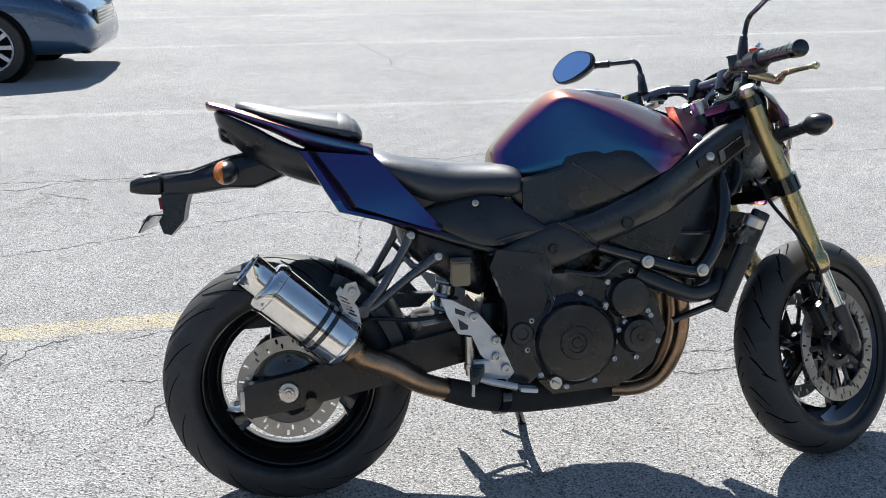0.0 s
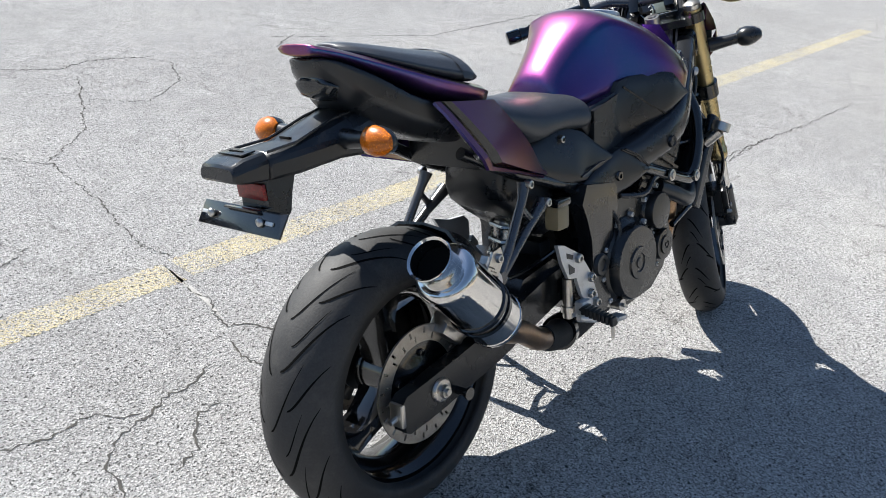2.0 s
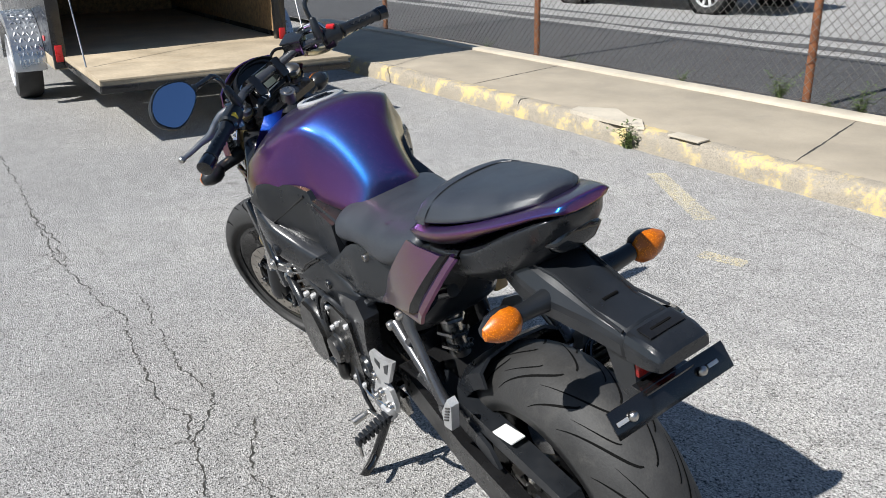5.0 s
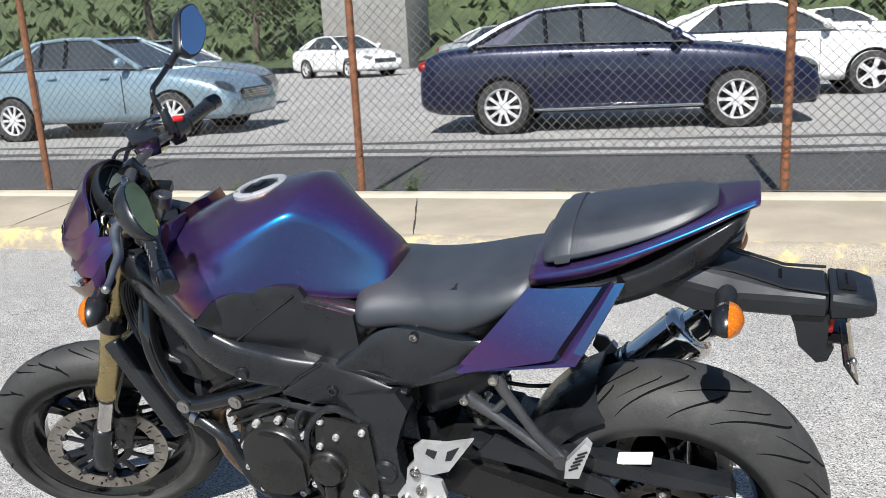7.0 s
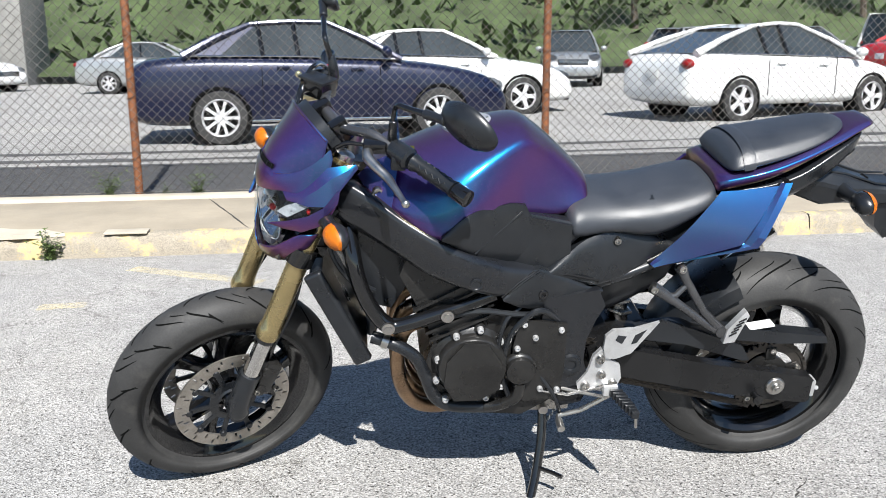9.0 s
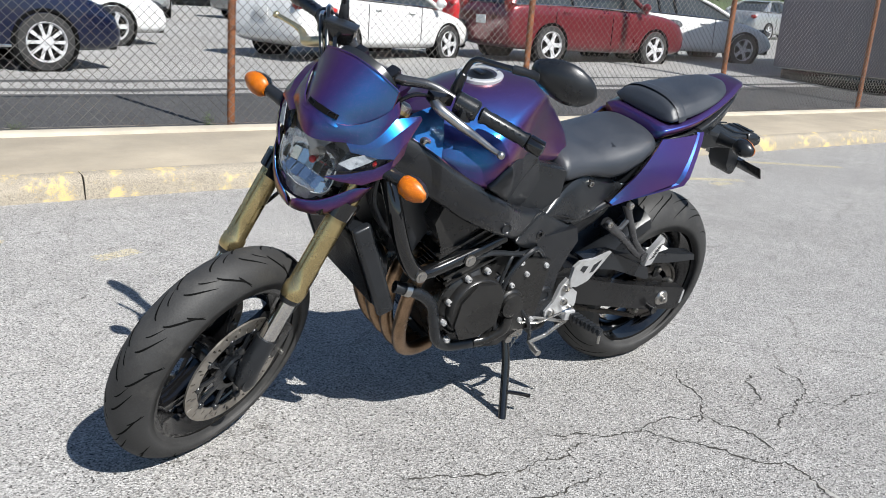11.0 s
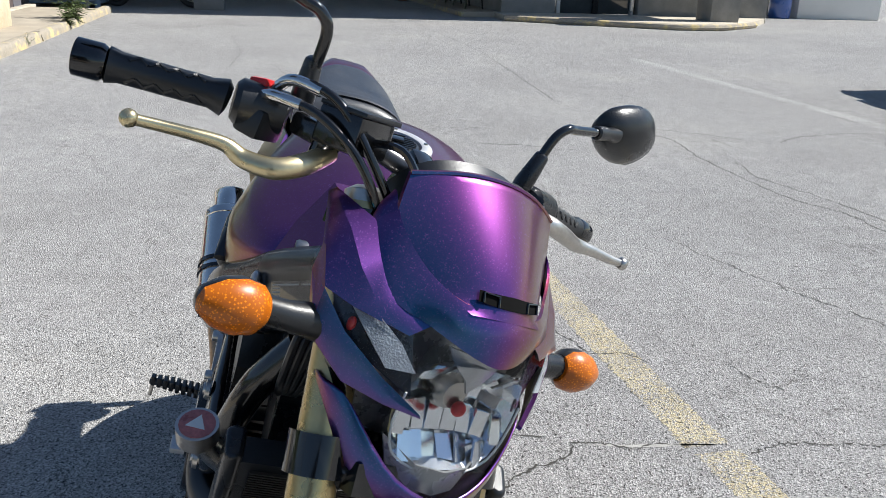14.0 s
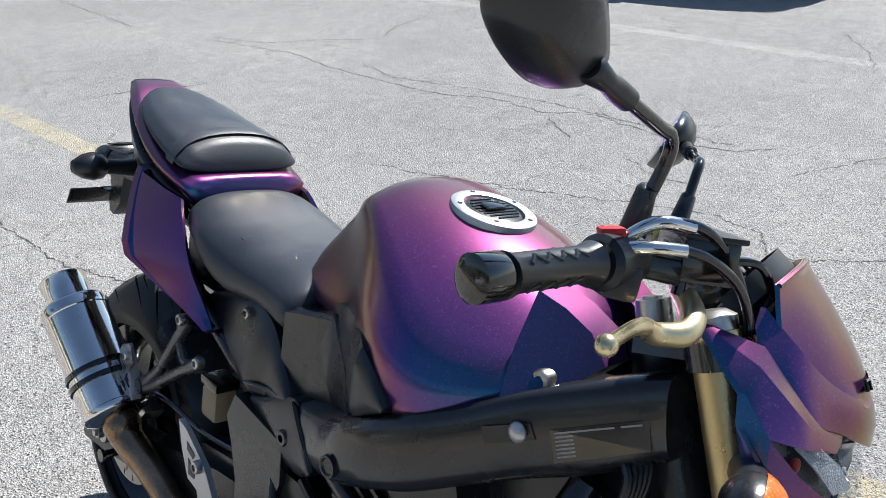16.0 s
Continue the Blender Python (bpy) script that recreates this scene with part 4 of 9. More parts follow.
# added filler; stops light showing through between frame and radiator
part("gap_filler", loft([[V(x, y, z) for x, z in ((0.99, 0.66), (1.00, 0.80), (1.10, 0.84), (1.15, 0.76), (1.10, 0.60), (1.04, 0.58))] for y in (-0.115, -0.10, 0.10, 0.115)]), PLASTIC, bike, "added black filler block behind the radiator")
part("oil_pan", loft([[V(x, y, z) for x, z in ((0.64, 0.285), (0.90, 0.295), (0.86, 0.255), (0.68, 0.245))] for y in (-0.10, 0.10)]), ENGINE, case)


def cover(c, r, y0, y1, side, rings=True, boss=0.35):
    """A round bolted engine cover."""
    h = y1 - y0
    prof = [(0.0, y1 * side)]
    if rings:
        prof += [(r * 0.10, y1 * side), (r * 0.12, (y1 - 0.003) * side), (r * 0.20, (y1 - 0.003) * side), (r * 0.22, y1 * side), (r * boss, y1 * side), (r * (boss + 0.02), (y1 - 0.004) * side)]
    prof += [(r * 0.80, (y1 - 0.005) * side), (r * 0.84, (y1 - 0.010) * side), (r * 0.86, (y0 + h * 0.45) * side), (r * 0.95, (y0 + h * 0.35) * side), (r, (y0 + h * 0.25) * side), (r * 1.01, y0 * side)]
    return lathe(prof, 48, 'y', (c[0], 0, c[1]))


def bolts_round(c, r, y, side, count, a0=0.0, br=0.0075):
    return [bolt((c[0] + r * math.cos(a0 + 2 * math.pi * i / count), y * side, c[1] + r * math.sin(a0 + 2 * math.pi * i / count)), br, 0.008, side) for i in range(count)]


cl = part("clutch_cover", cover((0.716, 0.405), 0.118, 0.155, 0.212, -1), ENGINE, bike, "round black clutch cover")
for b in bolts_round((0.716, 0.405), 0.121, 0.172, -1, 10, 0.15):
    part("cover_bolt", b, ALU, cl, "bright steel bolt")
for i in range(10):
    lx, lz = 0.716 + 0.121 * math.cos(0.15 + i * 0.6283), 0.405 + 0.121 * math.sin(0.15 + i * 0.6283)
    part("cover_lug", rod((lx, -0.15, lz), (lx, -0.168, lz), 0.013, 12), ENGINE, cl)
sc = part("starter_cover", cover((0.862, 0.508), 0.060, 0.15, 0.198, -1, False), ENGINE, bike, "round black starter gear cover")
for b in bolts_round((0.862, 0.508), 0.066, 0.168, -1, 6, 0.4):
    part("cover_bolt", b, ALU, sc, "bright steel bolt")
pc = part("pulse_cover", cover((0.886, 0.408), 0.052, 0.15, 0.198, -1, True, 0.5), ENGINE, bike, "round black ignition cover")
for b in bolts_round((0.886, 0.408), 0.060, 0.165, -1, 5, 0.9):
    part("cover_bolt", b, ALU, pc, "bright steel bolt")
part("oil_filler", join(rod((0.665, -0.16, 0.30), (0.665, -0.19, 0.30), 0.016, 14, 0.003), box((0.665, -0.195, 0.30), (0.024, 0.012, 0.008), 0.002, (0, 30, 0))), STEEL, case, "steel oil filler plug")
st = part("stator_cover", cover((0.838, 0.443), 0.105, 0.15, 0.206, 1, False), ENGINE, bike, "round black generator cover")
for x, z in ((0.926, 0.462), (0.930, 0.400), (0.905, 0.340), (0.800, 0.341), (0.762, 0.374), (0.742, 0.424), (0.768, 0.510), (0.820, 0.545), (0.880, 0.528)):
    part("cover_lug", rod((x, 0.14, z), (x, 0.176, z), 0.014, 12, 0.003), ENGINE, st)
    part("cover_bolt", bolt((x, 0.180, z), 0.0088, 0.010, 1), ALU, st, "bright steel bolt")
part("cover_face", prism([(0.905, 0.47), (0.912, 0.40), (0.885, 0.352), (0.82, 0.352), (0.768, 0.385), (0.765, 0.46), (0.80, 0.515), (0.862, 0.522)], 0.198, 0.2095, 0.004), ENGINE, st)
sp = part("sprocket_cover", prism([(0.60, 0.555), (0.72, 0.575), (0.735, 0.50), (0.73, 0.36), (0.70, 0.325), (0.61, 0.33), (0.60, 0.42)], 0.15, 0.185, 0.012, 3), ENGINE, bike, "black cast sprocket cover")
part("water_pump", join(cover((0.716, 0.43), 0.045, 0.18, 0.212, 1, False), tube([(0.716, 0.195, 0.39), (0.722, 0.196, 0.35), (0.76, 0.18, 0.315), (0.80, 0.17, 0.305)], 0.015, 12, smooth=5)), ENGINE, bike, "black water pump with hose")
for b in [bolt((x, 0.186, z), 0.008, 0.008, 1) for x, z in ((0.615, 0.54), (0.71, 0.56), (0.725, 0.49), (0.66, 0.365), (0.615, 0.36), (0.68, 0.52), (0.72, 0.345))]:
    part("cover_bolt", b, ALU, sp, "bright steel bolt")
part("coolant_hose", tube([(0.77, 0.165, 0.300), (0.879, 0.165, 0.306), (0.932, 0.168, 0.340), (0.958, 0.17, 0.41), (0.982, 0.17, 0.465), (1.032, 0.165, 0.502), (1.09, 0.15, 0.518)], 0.0165, 14, smooth=6), PLASTIC, bike, "thick black coolant hose")
part("coolant_hose", tube([(0.89, -0.165, 0.565), (0.96, -0.185, 0.532), (1.03, -0.18, 0.505), (1.10, -0.15, 0.515), (1.13, -0.13, 0.55)], 0.022, 14, smooth=6), PLASTIC, bike, "thick black coolant hose")
part("hose_clamp", rod((1.048, 0.162, 0.507), (1.064, 0.158, 0.512), 0.019, 14), STEEL, bike, "steel hose clamp")
part("throttle_body", join(*[rod((0.80, y, 0.72), (0.74, y, 0.79), 0.026, 14) for y in (-0.12, -0.04, 0.04, 0.12)], rod((0.78, -0.16, 0.745), (0.78, 0.16, 0.745), 0.012, 10)), STEEL, bike, "throttle bodies behind the cylinder head")
part("ignition_lead", join(*[tube([(0.93, y, 0.785), (0.95, y, 0.80), (0.98, y * 0.8, 0.79), (1.01, y * 0.6, 0.83)], 0.006, 7, smooth=4) for y in (-0.13, -0.045, 0.045, 0.13)]), GLOSS, bike)
part("starter_motor", rod((0.74, -0.11, 0.61), (0.74, 0.06, 0.61), 0.034, 18, 0.005), ENGINE, bike)
for k, pts in enumerate([[(0.62, 0.17, 0.56), (0.68, 0.19, 0.60), (0.745, 0.19, 0.53), (0.76, 0.185, 0.42), (0.74, 0.185, 0.34)], [(0.72, 0.17, 0.60), (0.76, 0.19, 0.57), (0.775, 0.19, 0.48), (0.765, 0.18, 0.37)], [(0.60, 0.15, 0.60), (0.70, 0.18, 0.585), (0.82, 0.18, 0.60), (0.90, 0.17, 0.58)], [(0.64, -0.17, 0.56), (0.66, -0.185, 0.50), (0.615, -0.175, 0.42), (0.60, -0.165, 0.34)], [(0.70, -0.16, 0.58), (0.79, -0.18, 0.57), (0.84, -0.18, 0.60), (0.93, -0.17, 0.60)], [(0.66, 0.18, 0.40), (0.62, 0.195, 0.34), (0.60, 0.19, 0.28)]]):
    part("engine_cable", tube(pts, 0.0055 if k % 2 else 0.008, 8, smooth=6), PLASTIC, bike)

# ---- radiator ----
R0, R1 = V(1.222, 0, 0.695), V(1.118, 0, 0.470)
rd = (R1 - R0).normalized()
rn = V(-rd.z, 0, rd.x)
rad = part("radiator", loft([[R0 + rn * a + V(0, y, 0) for a, y in ((-0.018, -0.155), (0.018, -0.155), (0.018, 0.155), (-0.018, 0.155))], [R1 + rn * a + V(0, y, 0) for a, y in ((-0.018, -0.155), (0.018, -0.155), (0.018, 0.155), (-0.018, 0.155))]]), PLASTIC, bike, "black radiator behind the front wheel")
fins = []
for i in range(46):
    p = R0.lerp(R1, 0.05 + 0.9 * i / 45) + rn * 0.02
    fins.append(loft([[p + V(0, y, 0), p + rn * 0.004 + V(0, y, 0), p + rn * 0.004 + rd * 0.0015 + V(0, y, 0), p + rd * 0.0015 + V(0, y, 0)] for y in (-0.14, 0.14)]))
tagged(part("radiator_fin", join(*fins), DARKSTEEL, rad, "fine radiator fins"), kind="stuff")
for s in (1, -1):
    sh = part("radiator_shroud", loft([[p + rn * a + V(0, s * y, 0) for a, y in ((-0.022, 0.150), (0.020, 0.152), (0.026, 0.163), (0.021, 0.174), (-0.018, 0.176), (-0.025, 0.166))] for p in (R0 - rd * 0.015, R0.lerp(R1, 0.3), R0.lerp(R1, 0.7), R1 + rd * 0.015)]), PLASTIC, bike, "black plastic radiator side shroud")
    bev_m = sh.modifiers.new("edge", 'BEVEL')
    bev_m.width, bev_m.segments = 0.008, 3
part("radiator_cap", join(rod((1.178, -0.205, 0.676), (1.186, -0.209, 0.698), 0.026, 20, 0.004), rod((1.165, -0.165, 0.640), (1.178, -0.205, 0.676), 0.018, 14)), STEEL, rad, "steel radiator cap with sticker")
capd = V(0.008, -0.004, 0.022).normalized()
capt = V(1.186, -0.209, 0.698)
rcap = part("cap_sticker", rod(capt, capt + capd * 0.001, 0.022, 20), STICKER_RED, rad, "round red and white warning sticker")
part("sticker_band", rod(capt + capd * 0.0012, capt + capd * 0.0018, 0.014, 3), WHITE_LABEL, rcap, "white triangle")
fan = part("radiator_fan", lathe([(0.0, 0.0), (0.05, 0.0), (0.062, 0.006), (0.066, 0.02), (0.060, 0.028), (0.0, 0.03)], 28, 'x', (1.075, 0.03, 0.525)), PLASTIC, rad, "black fan housing behind the radiator")
# added block; hides the lit ground so the gap reads dark
part("pivot_filler", box((0.527, 0.0, 0.43), (0.05, 0.10, 0.12), 0.012), PLASTIC, bike, "added black filler block by the swingarm pivot")
part("horn", join(lathe([(0.0, 0.0), (0.03, 0.004), (0.038, 0.012), (0.038, 0.03), (0.0, 0.034)], 24, 'x', (1.19, 0.03, 0.74))), PLASTIC, bike)

# ---- frame ----
def spar_y(x):
    """How far out the frame's side stands."""
    return float(np.interp(x, (0.50, 0.60, 0.668, 0.776, 0.842, 0.90, 0.95, 1.084, 1.20), (0.150, 0.165, 0.174, 0.204, 0.228, 0.230, 0.220, 0.163, 0.108)))


for s in (1, -1):
    spar_u = eased([(1.205, 0.960), (1.132, 0.926), (1.06, 0.888), (1.005, 0.853), (0.928, 0.812), (0.853, 0.772), (0.777, 0.733), (0.735, 0.718), (0.690, 0.706)])
    spar_l = eased([(1.225, 0.872), (1.15, 0.822), (1.09, 0.794), (1.023, 0.757), (0.97, 0.727), (0.91, 0.702), (0.85, 0.677), (0.816, 0.662), (0.776, 0.645)])
    f1 = (lambda x, z: s * spar_y(x))
    fr = part("frame_spar", band(spar_u, spar_l, f1, s * 0.050, 0.010, 0.004), FRAME, bike, "smooth black cast frame spar", angle=60)
    part("frame_plug", lathe([(0.0, s * 0.2335), (0.010, s * 0.2335), (0.012, s * 0.236), (0.015, s * 0.236), (0.016, s * 0.226)], 20, 'y', (0.842, 0, 0.702)), PLASTIC, fr)
    fc_u = eased([(0.772, 0.645), (0.735, 0.680), (0.690, 0.707), (0.640, 0.692), (0.58, 0.662), (0.510, 0.634)], 3)
    fc_l = eased([(0.768, 0.636), (0.73, 0.612), (0.68, 0.596), (0.62, 0.592), (0.56, 0.606), (0.508, 0.627)], 3)
    part("frame_cover", band(fc_u, fc_l, lambda x, z: s * (spar_y(x) + 0.002), s * 0.03, 0.006, 0.003), PLASTIC, fr, "black plastic frame cover", angle=30)
    part("cover_bolt", lathe([(0.0, s * 0.179), (0.005, s * 0.179), (0.006, s * 0.184), (0.011, s * 0.184), (0.013, s * 0.181), (0.013, s * 0.170)], 18, 'y', (0.667, 0, 0.640)), GLOSS, fr)
    for k in (0.0, 0.011):
        part("cover_ridge", tube([(0.774 - k, s * (spar_y(0.774 - k) - 0.001), 0.648), (0.736 - k, s * (spar_y(0.736 - k) + 0.004), 0.682), (0.692 - k, s * (spar_y(0.692 - k) + 0.000), 0.704)], 0.0030, 6), SATIN, fr)
    lower = part("frame_cradle", tube([(1.138, s * 0.105, 0.800), (1.130, s * 0.145, 0.735), (1.114, s * 0.165, 0.670), (1.088, s * 0.174, 0.612), (1.054, s * 0.177, 0.570), (1.015, s * 0.177, 0.566), (0.900, s * 0.176, 0.602), (0.785, s * 0.168, 0.640)], 0.0205, 16, [0.021, 0.021, 0.020, 0.020, 0.021, 0.0185, 0.0175, 0.0185], smooth=6), GLOSS, bike, "black tubular engine cradle")
    for x, z in ((1.050, 0.569), (0.905, 0.598)):
        part("cradle_bolt", join(lathe([(0.0, s * 0.206), (0.009, s * 0.206), (0.010, s * 0.203), (0.016, s * 0.202), (0.017, s * 0.196)], 18, 'y', (x, 0, z))), STEEL, lower, "steel engine bolt")
    plate = part("pivot_plate", prism([(0.525, 0.645), (0.66, 0.625), (0.665, 0.56), (0.645, 0.50), (0.642, 0.40), (0.63, 0.325), (0.60, 0.30), (0.545, 0.31), (0.525, 0.36), (0.548, 0.44), (0.546, 0.50), (0.525, 0.56), (0.505, 0.60)], s * 0.135, s * 0.176, 0.010, 3), FRAME, bike, "black swingarm pivot plate")
    part("pivot_cap", lathe([(0.0, s * 0.180), (0.014, s * 0.180), (0.016, s * 0.184), (0.026, s * 0.184), (0.028, s * 0.180), (0.031, s * 0.174)], 28, 'y', (0.583, 0, 0.43)), PLASTIC, plate, "round black pivot cap")
    sub = part("subframe_tube", join(tube([(0.56, s * 0.135, 0.63), (0.44, s * 0.130, 0.665), (0.30, s * 0.118, 0.715), (0.16, s * 0.10, 0.78)], 0.014, 12), tube([(0.50, s * 0.12, 0.79), (0.34, s * 0.11, 0.83), (0.10, s * 0.08, 0.88)], 0.012, 10)), FRAME, bike, "black rear subframe tube")
    hp = [(0.500, 0.518), (0.481, 0.535), (0.425, 0.537), (0.364, 0.554), (0.388, 0.520), (0.428, 0.464), (0.470, 0.448), (0.494, 0.452), (0.502, 0.480)]
    if s < 0:
        hp = HEEL_R
    heel = part("heel_plate", prism(hp, s * 0.180, s * 0.190, 0.003), ALU, bike, "silver cast aluminium heel plate")
    part("heel_slot", prism([(0.412, 0.508), (0.440, 0.496), (0.436, 0.486), (0.414, 0.494)] if s < 0 else [(0.395, 0.534), (0.424, 0.518), (0.432, 0.492), (0.418, 0.496)], s * 0.1902, s * 0.1912, 0), PLASTIC, heel)
    part("heel_slot", prism([(0.420, 0.480), (0.445, 0.462), (0.444, 0.452), (0.424, 0.452)] if s < 0 else [(0.446, 0.516), (0.468, 0.520), (0.474, 0.506), (0.456, 0.494)], s * 0.1902, s * 0.1912, 0), PLASTIC, heel)
    low = part("peg_plate", prism([(0.512, 0.395), (0.50, 0.36), (0.46, 0.352), (0.452, 0.335), (0.50, 0.322), (0.545, 0.318), (0.560, 0.335), (0.548, 0.36)] if s < 0 else [(0.505, 0.478), (0.482, 0.446), (0.452, 0.425), (0.445, 0.385), (0.458, 0.352), (0.49, 0.345), (0.525, 0.352), (0.556, 0.35), (0.562, 0.372), (0.535, 0.41), (0.525, 0.455)], s * 0.172, s * 0.184, 0.003), ALU, heel, "bolted aluminium peg plate")
    for x, z in ((0.513, 0.421), (0.512, 0.380), (0.536, 0.350), (0.458, 0.484)) if s < 0 else ((0.507, 0.448), (0.500, 0.400), (0.540, 0.368), (0.468, 0.372)):
        part("heel_bolt", bolt((x, s * (0.192 if s < 0 else 0.186), z), 0.012, 0.010, s), STEEL, low, "steel bolt")
    peg = part("rider_peg", rod((0.465, s * 0.185, 0.356), (0.437, s * 0.305, 0.351), 0.008, 10), PLASTIC, bike, "ribbed black rubber rider foot peg")
    for i in range(8):
        part("peg_rib", box((0.462 - 0.0035 * i, s * (0.210 + 0.0128 * i), 0.357 - i * 0.0005), (0.034 - 0.0003 * i * i, 0.0095, 0.021), 0.003), PLASTIC, peg)
    part("peg_bracket", box((0.475, s * 0.193, 0.358), (0.04, 0.026, 0.032), 0.006), ALU, peg, "aluminium peg bracket")
    part("peg_feeler", rod((0.435, s * 0.30, 0.345), (0.433, s * 0.302, 0.315), 0.004, 8), STEEL, peg)
    hang = part("passenger_peg_hanger", join(tube([(0.314, s * 0.146, 0.689), (0.298, s * 0.152, 0.655), (0.240, s * 0.158, 0.562), (0.192, s * 0.163, 0.512)], 0.010, 10, [0.017, 0.0115, 0.0110, 0.014]), tube([(0.380, s * 0.148, 0.634), (0.313, s * 0.155, 0.589), (0.224, s * 0.160, 0.522), (0.192, s * 0.163, 0.506)], 0.010, 10, [0.017, 0.0115, 0.0115, 0.014]), tube([(0.290, s * 0.153, 0.642), (0.318, s * 0.155, 0.612), (0.340, s * 0.152, 0.607)], 0.008, 8), rod((0.19, s * 0.15, 0.508), (0.19, s * 0.178, 0.508), 0.015, 14, 0.003)), GUNMETAL, bike, "grey alloy forked passenger peg hanger")
    for x, z in ((0.314, 0.689), (0.380, 0.634)):
        part("hanger_bolt", bolt((x, s * 0.162, z), 0.011, 0.008, s), STEEL, hang, "steel bolt")
    pgo = part("passenger_peg", prism([(0.184, 0.478), (0.178, 0.520), (0.136, 0.574), (0.126, 0.560), (0.154, 0.482)], s * 0.165, s * 0.184, 0.004), ALU, bike, "folded bare aluminium passenger peg")
    for i in range(5):
        t = 0.15 + 0.17 * i
        q = V(0.168, s * 0.185, 0.497).lerp(V(0.138, s * 0.185, 0.558), t)
        part("peg_groove", box(q, (0.022, 0.002, 0.0035), 0, (0, 28, 0)), GLOSS, pgo)
part("head_stock", rod((1.215, 0, 0.745), (1.118, 0, 0.965), 0.036, 24), FRAME, bike, "black steering head")
part("head_gusset", loft([[V(1.06, y, 0.79), V(1.06, y, 0.885), V(1.15, y, 0.90), V(1.19, y, 0.79), V(1.12, y, 0.77)] for y in (-0.085, 0.085)]), FRAME, bike)
sy = lambda x, d: -(spar_y(x) + 0.0035 + d)
vp = part("vin_plate", prism([(1.109, 0.866), (1.198, 0.910), (1.207, 0.878), (1.120, 0.829)], lambda x, z: sy(x, 0.0), lambda x, z: sy(x, 0.0012), 0), GLOSS, bike, "black maker's plate with unreadable lines of small print")
lines = []
for i in range(7):
    for a, b in ((0.05, 0.42), (0.46, 0.95)) if i % 2 else ((0.05, 0.66), (0.72, 0.93)):
        v0, v1 = 0.10 + 0.125 * i, 0.10 + 0.125 * i + 0.055
        q = []
        for u, v in ((a, v0), (b, v0), (b, v1), (a, v1)):
            x = 1.109 + 0.089 * u + 0.010 * v
            z = 0.866 + 0.044 * u - 0.035 * v
            q.append(V(x, sy(x, 0.0020), z))
        lines.append(loft([q[:2], [q[3], q[2]]], closed=False, caps=False))
part("plate_print", join(*lines), PRINT, vp)
tab = part("frame_bracket", prism([(1.041, 0.845), (1.090, 0.867), (1.098, 0.850), (1.048, 0.826)], lambda x, z: sy(x, -0.002), lambda x, z: sy(x, 0.003), 0.001), PLASTIC, bike, "small black bracket bolted to the frame")
part("bracket_bolt", ball((1.081, sy(1.081, 0.006), 0.854), (0.012, 0.007, 0.012), 14, 8), ALU, tab, "bright domed bolt")
part("radiator_brace", tube([(0.985, -0.160, 0.435), (1.125, -0.160, 0.480)], 0.009, 10), GLOSS, bike, "black radiator stay")
part("radiator_brace", tube([(0.905, -0.155, 0.668), (1.05, -0.160, 0.660), (1.19, -0.150, 0.664)], 0.006, 8), GLOSS, bike, "thin black radiator stay")
# side stand: pivot bracket, leg, foot
stand = part("side_stand", join(tube([(0.635, 0.125, 0.262), (0.640, 0.165, 0.19), (0.66, 0.215, 0.10), (0.685, 0.262, 0.035)], 0.0125, 12, smooth=4), loft([[V(0.685 + dx * k, 0.262 + dy * k, 0.030 + dz) for dx, dy in ((-0.03, -0.012), (0.03, -0.02), (0.04, 0.01), (0.025, 0.035), (-0.02, 0.03))] for k, dz in ((1.0, -0.095), (1.0, -0.088), (0.4, -0.02))])), GLOSS, bike, "black side stand, folded out")
part("stand_tang", tube([(0.655, 0.205, 0.12), (0.62, 0.235, 0.125), (0.60, 0.26, 0.13)], 0.006, 8), GLOSS, stand)
part("stand_bracket", join(box((0.62, 0.11, 0.275), (0.12, 0.02, 0.06), 0.006), rod((0.635, 0.10, 0.262), (0.635, 0.145, 0.262), 0.013, 12, 0.002)), STEEL, stand, "steel stand bracket with pivot bolt")
part("stand_spring", tube([(0.60 + 0.0016 * t, 0.14 + 0.006 * math.sin(t * 1.3), 0.27 - 0.0030 * t + 0.006 * math.cos(t * 1.3)) for t in range(30)], 0.0016, 5), STEEL, stand)
part("gear_lever", join(tube([(0.60, 0.175, 0.355), (0.56, 0.19, 0.352), (0.48, 0.198, 0.335)], 0.005, 8), tube([(0.475, 0.195, 0.34), (0.55, 0.20, 0.30), (0.61, 0.20, 0.285), (0.61, 0.245, 0.28)], 0.0065, 8), rod((0.61, 0.215, 0.283), (0.61, 0.25, 0.279), 0.010, 12, 0.002)), STEEL, bike, "steel gear lever with rubber tip")
part("gear_linkage", tube([(0.47, 0.195, 0.375), (0.585, 0.19, 0.345), (0.66, 0.188, 0.36)], 0.0045, 8), CHROME, bike)
part("brake_pedal", join(tube([(0.46, -0.19, 0.33), (0.50, -0.205, 0.318), (0.56, -0.215, 0.305)], 0.009, 10), box((0.585, -0.222, 0.300), (0.045, 0.034, 0.012), 0.004, (0, 8, 0))), ALU, bike, "bare aluminium rear brake pedal")
part("master_cylinder", join(rod((0.452, -0.165, 0.43), (0.452, -0.165, 0.33), 0.013, 14), rod((0.452, -0.165, 0.36), (0.452, -0.165, 0.345), 0.017, 14)), STEEL, bike, "rear brake master cylinder")
res = part("brake_reservoir", join(box((0.435, -0.150, 0.585), (0.048, 0.04, 0.058), 0.008)), clear_mat("milky_plastic", (0.62, 0.50, 0.30), 0.3, 0.35, 0.6), bike, "translucent yellowed rear brake reservoir")
